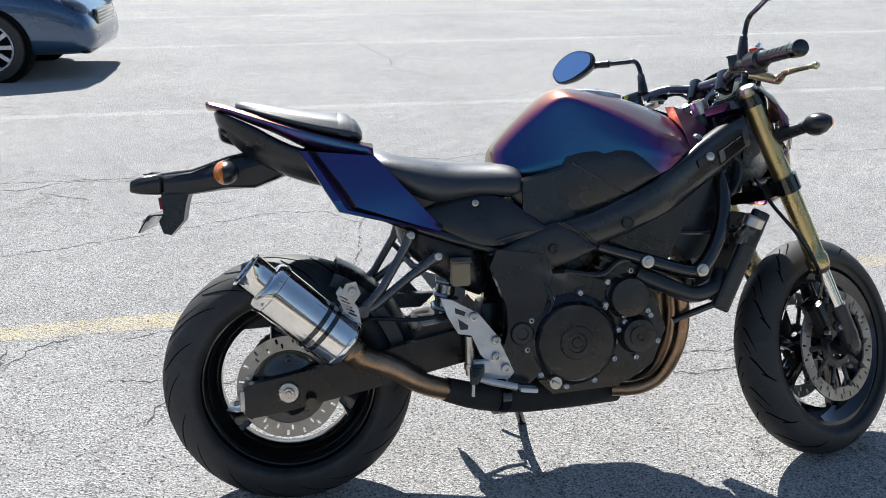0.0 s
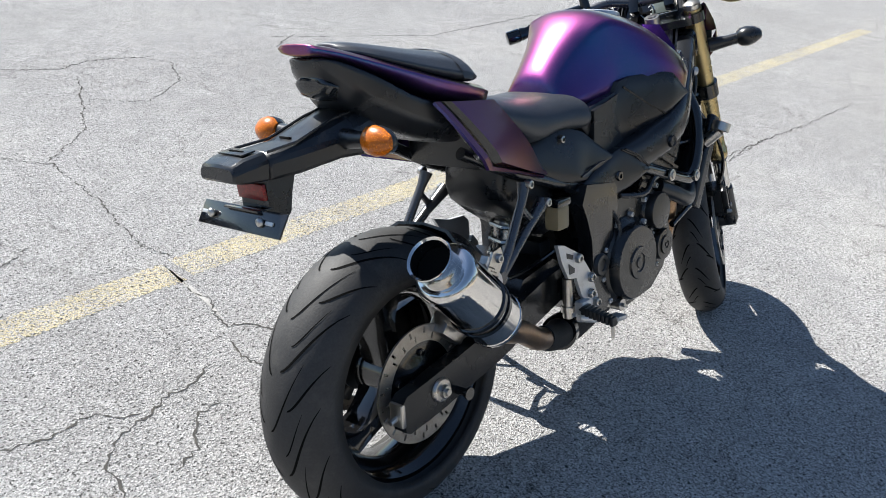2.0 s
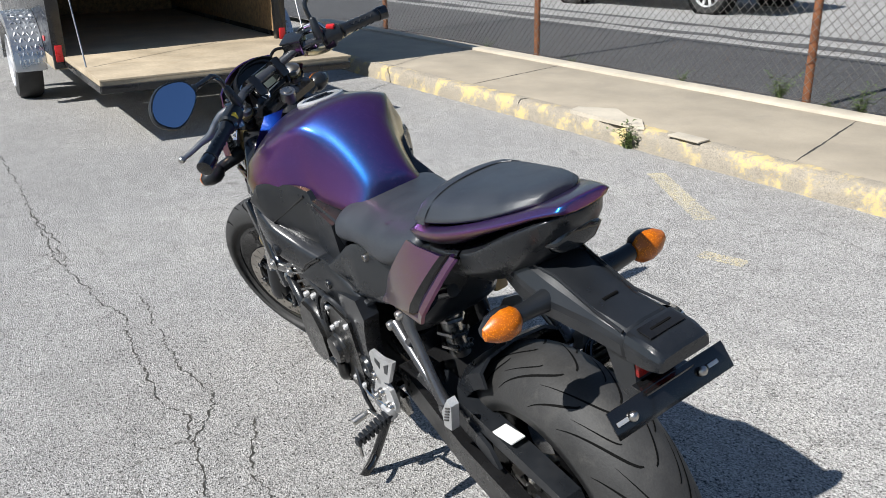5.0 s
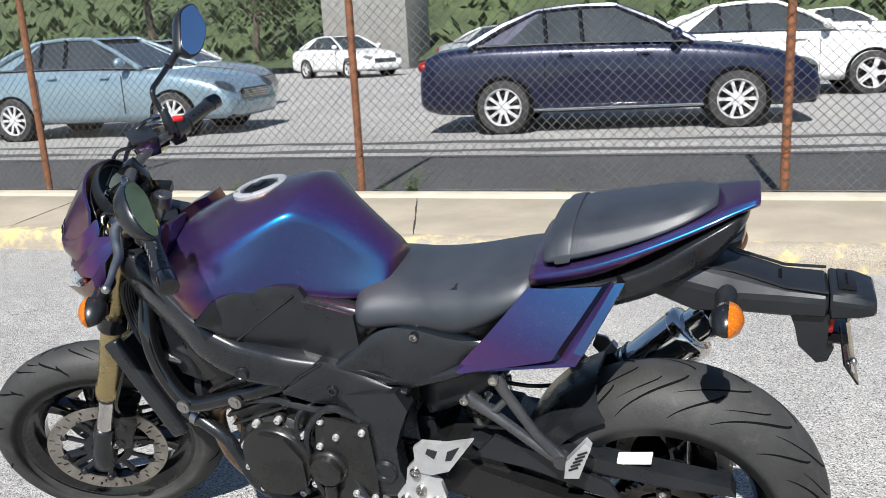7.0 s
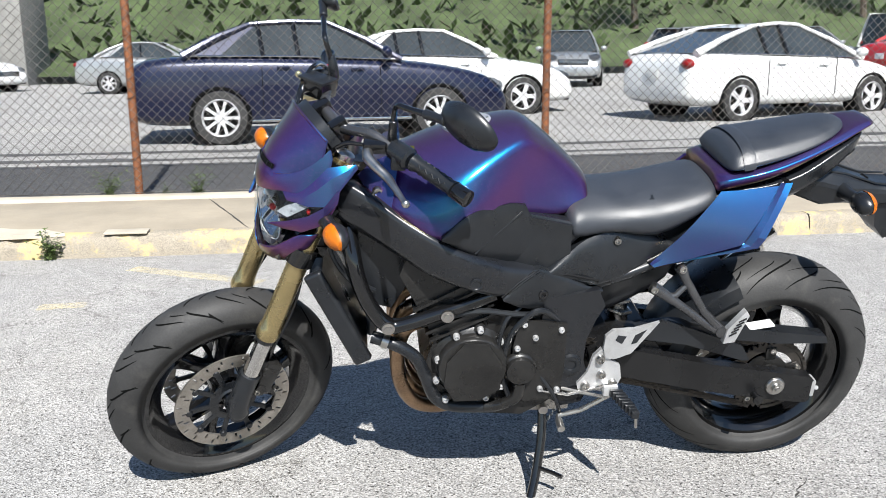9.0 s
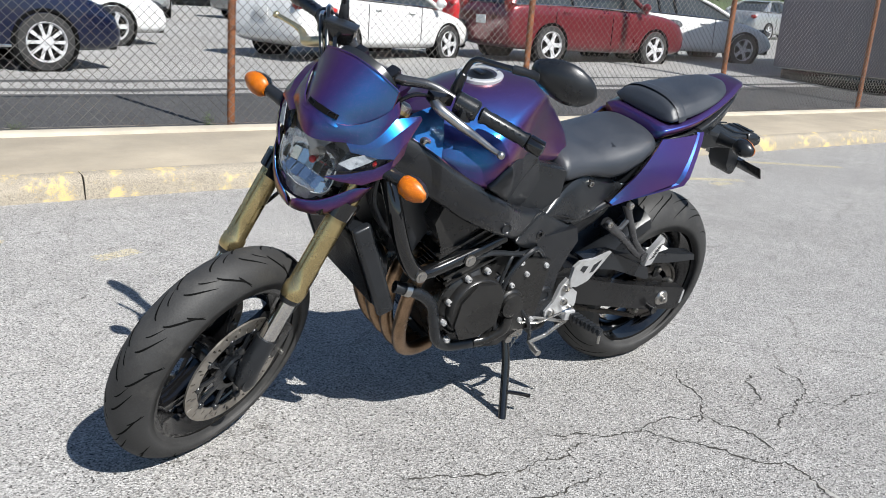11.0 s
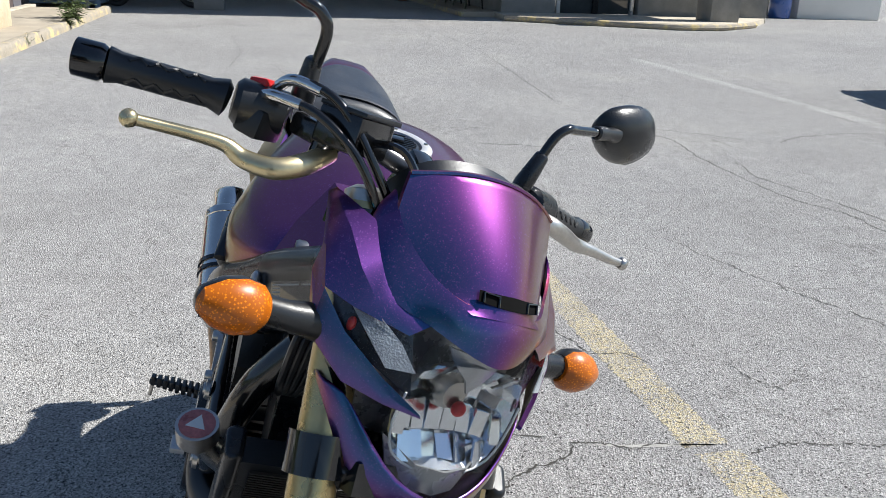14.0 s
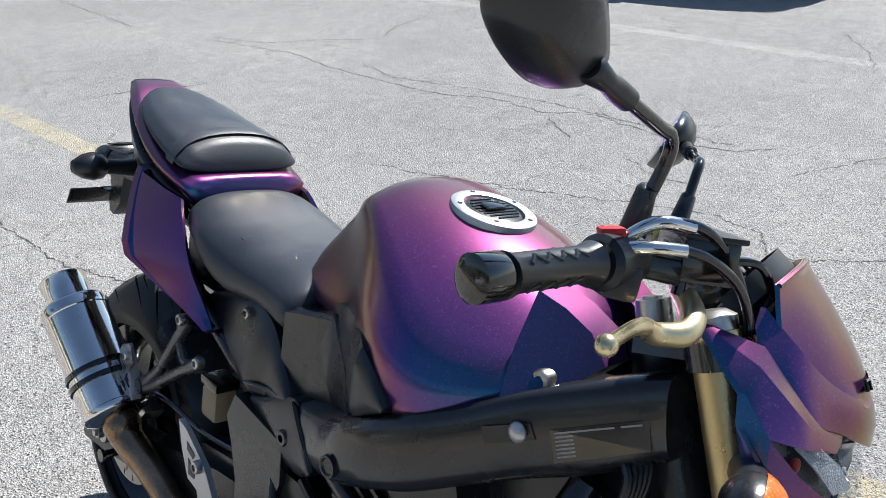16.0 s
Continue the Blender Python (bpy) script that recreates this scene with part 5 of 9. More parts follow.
part("reservoir_cap", box((0.435, -0.150, 0.622), (0.054, 0.046, 0.018), 0.005), GLOSS, res, "black cap")

# ---- tank, seat, tail ----
tank = part("fuel_tank", body([
    (0.540, [(0, 0.885), (0.030, 0.882), (0.050, 0.873), (0.062, 0.860), (0.07, 0.845), (0.05, 0.838), (0, 0.836)]),
    (0.556, [(0, 0.908), (0.034, 0.904), (0.058, 0.888), (0.070, 0.866), (0.092, 0.835), (0.06, 0.82), (0, 0.82)]),
    (0.610, [(0, 0.964), (0.040, 0.958), (0.068, 0.938), (0.080, 0.892), (0.108, 0.826), (0.08, 0.80), (0, 0.80)]),
    (0.665, [(0, 1.013), (0.052, 1.007), (0.088, 0.987), (0.096, 0.925), (0.122, 0.832), (0.08, 0.79), (0, 0.79)]),
    (0.708, [(0, 1.042), (0.064, 1.037), (0.114, 1.014), (0.120, 0.945), (0.133, 0.838), (0.08, 0.78), (0, 0.78)]),
] + [
    (0.735, [(0, 1.047), (0.072, 1.041), (0.128, 1.018), (0.136, 0.950), (0.141, 0.840), (0.08, 0.78), (0, 0.78)]),
    (0.850, [(0, 1.033), (0.096, 1.020), (0.188, 0.962), (0.216, 0.898), (0.218, 0.828), (0.08, 0.76), (0, 0.76)]),
    (0.930, [(0, 1.010), (0.098, 0.994), (0.204, 0.912), (0.226, 0.866), (0.220, 0.800), (0.08, 0.75), (0, 0.75)]),
    (0.985, [(0, 0.988), (0.088, 0.974), (0.184, 0.896), (0.200, 0.862), (0.194, 0.828), (0.08, 0.77), (0, 0.77)]),
    (1.035, [(0, 0.962), (0.074, 0.952), (0.140, 0.908), (0.166, 0.876), (0.158, 0.850), (0.08, 0.81), (0, 0.81)]),
    (1.062, [(0, 0.940), (0.054, 0.930), (0.104, 0.896), (0.124, 0.876), (0.118, 0.860), (0.06, 0.845), (0, 0.845)]),
], {2: (3, 10, 0.72), 3: (5, 10, 0.55), 4: (0, 10, 0.5)}, {5: 0.12}), PAINT, bike, "fuel tank in purple-blue chameleon paint", sub=2, angle=180)
CAPC, CAPN = V(0.846, -0.004, 1.0265), V(0.16, 0, 0.985).normalized()
capm = Matrix.Translation(CAPC) @ CAPN.to_track_quat('Z', 'Y').to_matrix().to_4x4()
cap = part("fuel_cap", lathe([(0.042, -0.002), (0.043, 0.0035), (0.045, 0.0045), (0.056, 0.0045), (0.060, 0.002), (0.061, -0.010), (0.042, -0.010)], 48, 'z', (0, 0, 0), True), ALU, tank, "brushed silver filler ring with bolts", xf=capm)
part("cap_flap", lathe([(0.0, 0.0025), (0.036, 0.0025), (0.0395, 0.001), (0.0395, -0.006), (0, -0.006)], 40, 'z'), PLASTIC, tank, "dark textured filler flap", xf=capm)
for i in range(8):
    cy = -0.028 + 0.008 * i
    part("cap_ridge", box((0, cy, 0.003), (2 * math.sqrt(max(0.0001, 0.034 ** 2 - cy ** 2)), 0.003, 0.003), 0.001), GLOSS, tank, xf=capm)
for a in np.arange(0.2, 6.2, 1.2566):
    part("cap_bolt", lathe([(0, 0.0065), (0.003, 0.0065), (0.0035, 0.0045)], 10, 'z', (0.051 * math.cos(a), 0.051 * math.sin(a), 0)), STEEL, tank, xf=capm)
part("lock_cover", box((-0.004, 0, 0.006), (0.034, 0.018, 0.006), 0.002), GLOSS, tank, xf=capm)
for s in (1, -1):
    tc_u = eased([(0.590, 0.812), (0.655, 0.829), (0.705, 0.842)], 3) + eased([(0.716, 0.865), (0.755, 0.876), (0.80, 0.877), (0.862, 0.874), (0.925, 0.822)], 3)
    tc_l = eased([(0.570, 0.775), (0.612, 0.738), (0.655, 0.702)], 3) + eased([(0.70, 0.708), (0.777, 0.732), (0.82, 0.755), (0.852, 0.773), (0.923, 0.814)], 3)
    yy = lambda x, z: s * (float(np.interp(x, (0.57, 0.62, 0.717, 0.80, 0.86, 0.927, 0.96), (0.136, 0.140, 0.150, 0.184, 0.223, 0.228, 0.220))) - 0.04 * max(0.0, 0.80 - z))
    cv = part("tank_cover", band(tc_u, tc_l, yy, s * 0.035, 0.005, 0.003), PLASTIC, bike, "matte black plastic tank side cover", angle=26)
    part("cover_ridge", tube([(0.725, yy(0.725, 0.85) + s * 0.001, 0.853), (0.80, yy(0.80, 0.80), 0.802), (0.845, yy(0.845, 0.77) - s * 0.002, 0.772)], 0.0035, 6), SATIN, cv)
    tr = part("tank_shroud", prism([(1.038, 0.866), (1.066, 0.880), (1.091, 0.898), (1.114, 0.926), (1.085, 0.955), (1.050, 0.973), (1.016, 0.985), (1.026, 0.925)], lambda x, z: s * (0.110 - 0.52 * (x - 1.03) - 0.72 * max(0, z - 0.88)), lambda x, z: s * (0.168 - 0.62 * (x - 1.03) - 0.76 * max(0, z - 0.88)), 0.004), PAINT, bike, "painted tank shroud beside the steering head")
    part("shroud_bolt", join(lathe([(0.0, s * 0.129), (0.006, s * 0.129), (0.007, s * 0.134), (0.012, s * 0.133), (0.014, s * 0.130), (0.014, s * 0.115)], 18, 'y', (1.067, 0, 0.899))), STEEL, tr, "bolt head")
    sp_u = eased([(0.325, 0.738), (0.39, 0.764), (0.48, 0.780), (0.556, 0.768), (0.61, 0.730), (0.660, 0.694)], 3)
    sp_l = eased([(0.335, 0.724), (0.40, 0.690), (0.45, 0.668), (0.52, 0.652), (0.60, 0.662), (0.655, 0.686)], 3)
    sp_y = lambda x, z: s * (0.106 + 0.052 * max(0, min(1, (x - 0.35) / 0.30)) + 0.22 * max(0, 0.775 - z) * (1 if x < 0.55 else 0.5))
    pan = part("side_panel", band(sp_u, sp_l, sp_y, s * 0.03, 0.006, 0.004), PLASTIC, bike, "matte black plastic side panel under the seat", angle=28)
    part("panel_bolt", bolt((0.480, s * 0.133, 0.760), 0.010, 0.010, s), STEEL, pan)
    part("panel_crease", tube([(0.655, sp_y(0.655, 0.69) - s * 0.001, 0.690), (0.60, sp_y(0.60, 0.684) + s * 0.003, 0.684), (0.525, sp_y(0.525, 0.664), 0.664)], 0.0030, 6), SATIN, pan)
    def flare(x, z):
        k = max(0.0, min(1.0, (0.905 - z) / 0.125))
        return s * (0.124 + 0.062 * k ** 0.8 * (1 - 0.6 * max(0, min(1, (x - 0.14) / 0.24))))

    rows = []
    for i in range(13):
        t = i / 12
        u = V(0.235, 0, 0.885).lerp(V(0.395, 0, 0.700), t)
        if t < 0.5:
            l = V(0.055, 0, 0.903).lerp(V(0.143, 0, 0.756), t * 2)
        else:
            l = V(0.143, 0, 0.756).lerp(V(0.385, 0, 0.694), (t - 0.5) * 2)
        m1, m2 = u.lerp(l, 0.74 + 0.10 * abs(t - 0.4)), u.lerp(l, 0.82 + 0.10 * abs(t - 0.4))
        edge = [u, u.lerp(l, 0.25), m1, m2, u.lerp(l, 0.90), l]
        off = (0.0, 0.007, 0.012, -0.004, 0.004, 0.006)
        rows.append([V(q.x, flare(q.x, q.z) + s * o, q.z) for q, o in zip(edge, off)])
    bmc = loft(rows, closed=False, caps=False)
    for k, fc in enumerate(bmc.faces):
        fc.material_index = 1 if k % 5 == 2 and k < 48 else 0
    bmesh.ops.recalc_face_normals(bmc, faces=bmc.faces)
    bmesh.ops.solidify(bmc, geom=bmc.faces, thickness=0.007)
    tcw = part("tail_side_cowl", bmc, [PAINT, GLOSS], bike, "blade-shaped painted tail side panel in chameleon colour", angle=16)
    ret = [[V(r[-1].x, r[-1].y - s * 0.002, r[-1].z), V(r[-1].x + 0.012, r[-1].y - s * 0.022, r[-1].z + 0.006), V(r[-1].x + 0.020, r[-1].y - s * 0.055, r[-1].z + 0.016)] for r in rows]
    part("panel_return", loft(ret, closed=False, caps=False), GLOSS, tcw, "dark inner return of the panel")
part("under_seat_liner", box((0.31, 0, 0.795), (0.20, 0.215, 0.13), 0.02), PLASTIC, bike, "black plastic liner under the seat")
seat = part("rider_seat", body([
    (0.222, [(0, 0.893), (0.055, 0.893), (0.095, 0.884), (0.112, 0.868), (0.105, 0.852), (0.05, 0.84), (0, 0.84)]),
    (0.250, [(0, 0.898), (0.060, 0.896), (0.110, 0.884), (0.135, 0.858), (0.132, 0.838), (0.06, 0.82), (0, 0.82)]),
    (0.310, [(0, 0.884), (0.070, 0.881), (0.125, 0.866), (0.150, 0.832), (0.142, 0.796), (0.06, 0.78), (0, 0.78)]),
    (0.390, [(0, 0.866), (0.070, 0.864), (0.122, 0.850), (0.152, 0.812), (0.146, 0.754), (0.06, 0.75), (0, 0.75)]),
] + [
    (0.470, [(0, 0.857), (0.065, 0.856), (0.112, 0.844), (0.142, 0.814), (0.142, 0.778), (0.06, 0.77), (0, 0.77)]),
    (0.535, [(0, 0.858), (0.058, 0.858), (0.105, 0.849), (0.140, 0.820), (0.146, 0.772), (0.06, 0.77), (0, 0.77)]),
    (0.580, [(0, 0.858), (0.060, 0.856), (0.118, 0.846), (0.150, 0.820), (0.156, 0.760), (0.06, 0.77), (0, 0.77)]),
    (0.616, [(0, 0.848), (0.060, 0.846), (0.120, 0.832), (0.150, 0.812), (0.154, 0.776), (0.06, 0.79), (0, 0.79)]),
]), SEAT, bike, "black vinyl rider seat", sub=2, angle=180)
pseat = part("passenger_seat", body([
    (0.214, [(0, 0.950), (0.060, 0.947), (0.098, 0.940), (0.116, 0.930), (0.110, 0.922), (0, 0.918)]),
    (0.196, [(0, 0.980), (0.056, 0.976), (0.100, 0.962), (0.125, 0.938), (0.117, 0.924), (0, 0.92)]),
    (0.160, [(0, 0.995), (0.060, 0.991), (0.104, 0.974), (0.128, 0.944), (0.119, 0.930), (0, 0.925)]),
    (0.080, [(0, 1.004), (0.062, 1.000), (0.100, 0.985), (0.121, 0.962), (0.113, 0.950), (0, 0.945)]),
    (-0.020, [(0, 1.022), (0.054, 1.019), (0.084, 1.007), (0.101, 0.991), (0.093, 0.980), (0, 0.975)]),
    (-0.076, [(0, 1.031), (0.038, 1.029), (0.056, 1.021), (0.067, 1.011), (0.060, 1.001), (0, 0.996)]),
    (-0.098, [(0, 1.027), (0.022, 1.026), (0.031, 1.021), (0.037, 1.014), (0.031, 1.006), (0, 1.003)]),
], {1: (0, 6, 0.25), 2: (0, 6, 0.7), 3: (0, 6, 0.9)}, {1: 0.6, 6: 0.8}), SEAT, bike, "flat wedge-shaped black vinyl passenger seat pad", sub=2, angle=180)
strap = []
for x0, lift in ((0.182, 0.004), (0.176, 0.006), (0.158, 0.006), (0.152, 0.004)):
    k = (x0 - 0.152) / 0.03 * 0.006
    strap.append([V(x0, y, z - k) for y, z in ((0.127, 0.938), (0.126 + lift * 0.3, 0.950), (0.103, 0.974 + lift), (0.058, 0.989 + lift), (0, 0.993 + lift), (-0.058, 0.989 + lift), (-0.103, 0.974 + lift), (-0.126 - lift * 0.3, 0.950), (-0.127, 0.938))])
part("seat_strap", loft(strap, closed=False, caps=False), SEAT, pseat, "grab strap across the pad", sub=1)
tailc = part("tail_cowl", body([
    (0.236, [(0, 0.920), (0.06, 0.920), (0.098, 0.914), (0.124, 0.902), (0.120, 0.872), (0.06, 0.86), (0, 0.86)]),
    (0.150, [(0, 0.926), (0.07, 0.926), (0.120, 0.931), (0.139, 0.925), (0.130, 0.893), (0.06, 0.88), (0, 0.88)]),
    (0.080, [(0, 0.942), (0.07, 0.945), (0.114, 0.951), (0.133, 0.943), (0.124, 0.911), (0.06, 0.90), (0, 0.90)]),
] + [
    (0.000, [(0, 0.972), (0.06, 0.975), (0.099, 0.979), (0.117, 0.969), (0.112, 0.953), (0.05, 0.948), (0, 0.948)]),
    (-0.080, [(0, 1.001), (0.055, 1.004), (0.074, 1.006), (0.091, 0.996), (0.088, 0.984), (0.04, 0.980), (0, 0.980)]),
    (-0.122, [(0, 1.025), (0.044, 1.025), (0.056, 1.021), (0.073, 1.012), (0.070, 1.004), (0.03, 1.001), (0, 1.001)]),
    (-0.168, [(0, 1.033), (0.032, 1.032), (0.043, 1.030), (0.051, 1.024), (0.046, 1.015), (0.02, 1.011), (0, 1.011)]),
], {2: (0, 6, 0.7), 3: (0, 6, 0.8)}, {0: 0.6, 6: 0.85}), PAINT, bike, "slim pointed tail cowl in chameleon paint", sub=2, angle=180)
under = part("under_tail", body([
    (0.240, [(0, 0.885), (0.09, 0.885), (0.112, 0.872), (0.104, 0.83), (0.07, 0.79), (0, 0.78)]),
    (0.130, [(0, 0.89), (0.10, 0.892), (0.126, 0.884), (0.118, 0.84), (0.08, 0.805), (0, 0.80)]),
    (0.030, [(0, 0.91), (0.10, 0.918), (0.118, 0.906), (0.112, 0.868), (0.075, 0.838), (0, 0.83)]),
    (-0.040, [(0, 0.955), (0.085, 0.962), (0.106, 0.954), (0.100, 0.905), (0.062, 0.868), (0, 0.862)]),
    (-0.100, [(0, 0.988), (0.066, 0.992), (0.086, 0.984), (0.080, 0.944), (0.052, 0.912), (0, 0.906)]),
    (-0.156, [(0, 1.010), (0.044, 1.014), (0.056, 1.012), (0.050, 0.996), (0.034, 0.984), (0, 0.980)]),
], {2: (0, 5, 0.9), 3: (0, 5, 0.7), 4: (0, 5, 0.7)}), PLASTIC, bike, "black plastic under-tail", sub=2, angle=180)
part("tail_light", body([
    (-0.078, [(0, 0.965), (0.034, 0.962), (0.062, 0.938), (0.040, 0.915), (0, 0.908)]),
    (-0.128, [(0, 0.978), (0.030, 0.976), (0.058, 0.954), (0.038, 0.930), (0, 0.922)]),
    (-0.146, [(0, 0.978), (0.026, 0.976), (0.050, 0.957), (0.032, 0.938), (0, 0.932)]),
], {1: (0, 2, 0.8), 2: (0, 2, 0.9), 3: (0, 2, 0.8)}), DARKGLASS, bike, "dark smoked six-sided tail lamp", sub=2, angle=180)
# plate holder, a little off the middle
HOLD = Matrix.Translation((0, 0.008, -0.006))
hold = part("plate_holder", body([
    (0.030, [(0, 0.915), (0.05, 0.912), (0.062, 0.895), (0.055, 0.855), (0, 0.85)]),
    (-0.060, [(0, 0.917), (0.054, 0.912), (0.074, 0.880), (0.066, 0.822), (0, 0.818)]),
    (-0.125, [(0, 0.902), (0.050, 0.892), (0.071, 0.862), (0.066, 0.825), (0, 0.818)]),
    (-0.215, [(0, 0.868), (0.042, 0.866), (0.054, 0.850), (0.052, 0.812), (0, 0.808)]),
    (-0.285, [(0, 0.862), (0.042, 0.860), (0.054, 0.846), (0.052, 0.812), (0, 0.810)]),
]), PLASTIC, bike, "black plastic rear plate holder", xf=HOLD)
hold.modifiers.new("edge", 'BEVEL').width = 0.006
part("holder_end", body([(-0.287, [(0, 0.866), (0.046, 0.864), (0.057, 0.848), (0.054, 0.812), (0, 0.812)]), (-0.335, [(0, 0.860), (0.046, 0.858), (0.057, 0.842), (0.054, 0.815), (0, 0.815)]), (-0.362, [(0, 0.850), (0.043, 0.848), (0.052, 0.836), (0.050, 0.820), (0, 0.820)])]), PLASTIC, hold, xf=HOLD).modifiers.new("edge", 'BEVEL').width = 0.004
for y in (-0.040, 0.040):
    part("holder_crease", tube([(-0.060, y * 1.25, 0.9095), (-0.125, y * 1.05, 0.8975), (-0.213, y * 1.05, 0.8685), (-0.284, y * 1.2, 0.8625)], 0.0030, 6), PLASTIC, hold, xf=HOLD)
part("holder_slot", box((-0.205, 0, 0.872), (0.006, 0.030, 0.004), 0.001, (0, 18, 0)), RECESS_SHADE, hold, "narrow slot", xf=HOLD)
part("end_panel", box((-0.315, 0, 0.8645), (0.030, 0.070, 0.003), 0.001, (0, -7, 0)), SATIN, hold, xf=HOLD)
part("end_slot", box((-0.315, 0, 0.8665), (0.004, 0.040, 0.002), 0.0005, (0, -7, 0)), RECESS_SHADE, hold, xf=HOLD)
part("holder_leg", prism([(-0.222, 0.815), (-0.290, 0.815), (-0.288, 0.765), (-0.300, 0.745), (-0.290, 0.715), (-0.272, 0.710), (-0.240, 0.745), (-0.232, 0.785)], -0.040, 0.040, 0.006), PLASTIC, hold, xf=HOLD)
part("rear_reflector", box((-0.293, 0, 0.790), (0.008, 0.078, 0.030), 0.002, (0, -6, 0)), RED, hold, "red reflector", xf=HOLD)
pb = part("plate_bracket", join(box((-0.322, 0, 0.745), (0.004, 0.245, 0.046), 0.001, (0, 32, 0)), box((-0.305, 0, 0.762), (0.034, 0.10, 0.004), 0.001)), GLOSS, bike, "bare black plate bracket with slots, no plate", xf=HOLD)
for y in (0.085, -0.062):
    part("plate_bolt", ball((-0.328, y, 0.747), (0.007, 0.009, 0.009), 10, 8), STEEL, pb, "steel bolt", xf=HOLD)
    # pale metal box stands in for light showing through the slot
    part("slot_light", box((-0.3255, y + (0.02 if y > 0 else -0.024), 0.747), (0.003, 0.022, 0.007), 0.001, (0, 32, 0)), ALU, pb, xf=HOLD)


def indicator(c, d, name, s, xf=None):
    """A bullet indicator: housing, amber lens, rubber stalk. c: stalk root, d: outward length."""
    x, y, z, face = c[0], c[1], c[2], c[3]
    ln = part(name, lathe([(0.0, s * d), (0.012, s * (d - 0.004)), (0.024, s * (d - 0.022)), (0.0285, s * (d - 0.042)), (0.0255, s * (d - 0.060)), (0.017, s * (d - 0.070)), (0.0, s * (d - 0.073))], 24, 'y', (x, y, z)), PLASTIC, bike, "black bullet turn signal", xf=None if xf is None else xf)
    front = lathe([(0.0, s * (d + 0.001)), (0.013, s * (d - 0.003)), (0.0252, s * (d - 0.022)), (0.0298, s * (d - 0.042)), (0.0268, s * (d - 0.061)), (0.018, s * (d - 0.071)), (0.0, s * (d - 0.0735))], 24, 'y', (x, y, z))
    geo = front.verts[:] + front.edges[:] + front.faces[:]
    bmesh.ops.bisect_plane(front, geom=geo, plane_co=(x + face * 0.004, y, z), plane_no=(-face, 0, 0), clear_outer=True)
    part("lens", front, ORANGE, ln, "amber lens", xf=xf)
    part("stalk", tube([(x - face * 0.004, y, z - 0.004), (x - face * 0.003, y + s * (d - 0.10), z - 0.003), (x - face * 0.002, y + s * (d - 0.066), z)], 0.016, 14, [0.022, 0.0165, 0.016]), PLASTIC, ln, "rubber stalk", xf=xf)
    return ln


for s in (1, -1):
    indicator((-0.118, s * 0.05 + 0.008, 0.857, -1), 0.148, "rear_indicator", s)

# ---- front end, turned with the steering ----
def forkx(z):
    return 1.345 - 0.445 * (z - 0.65)


FA = (1.492, 0, 0.300)
# mirror heads: centre, tilt, turn, size
MIRROR_L = (1.021, 0.391, 1.195, 0.33, -0.20, 0.92)
MIRROR_R = (1.020, 0.385, 1.226, 0.35, -0.27, 0.965)
front_wheel = part("front_wheel", rim(FA, 0.218, 0.048, 0.045, 0.052), GLOSS, bike, "black forked-spoke cast front wheel", xf=TURN)
for a in (70, 190, 310):
    for k in (-1, 1):
        part("spoke", spoke(FA, 0.038, 0.192, 0.026, radians(a + 10 * k), radians(a + 23 * k), 0.016, 0.012, 0.022), GLOSS, front_wheel, xf=TURN)
part("tyre", lathe(tyre_profile(0.307, 0.062, 0.220), 96, 'y', FA), RUBBER, front_wheel, "worn black front tyre", xf=TURN, angle=180)
tagged(part("tread_shade", tread(0.307, 0.062, 12, FA, 1, [(0.0, 0.03, 0.62, 0.22, 0.009), (0.5, 0.30, 0.95, 0.26, 0.0095), (0.8, 0.66, 0.98, 0.10, 0.007), (0.25, 0.06, 0.42, 0.13, 0.006)]), RECESS_SHADE, front_wheel, "curved near-black strips for the shade in the tread grooves", xf=TURN, angle=180), kind="stuff")
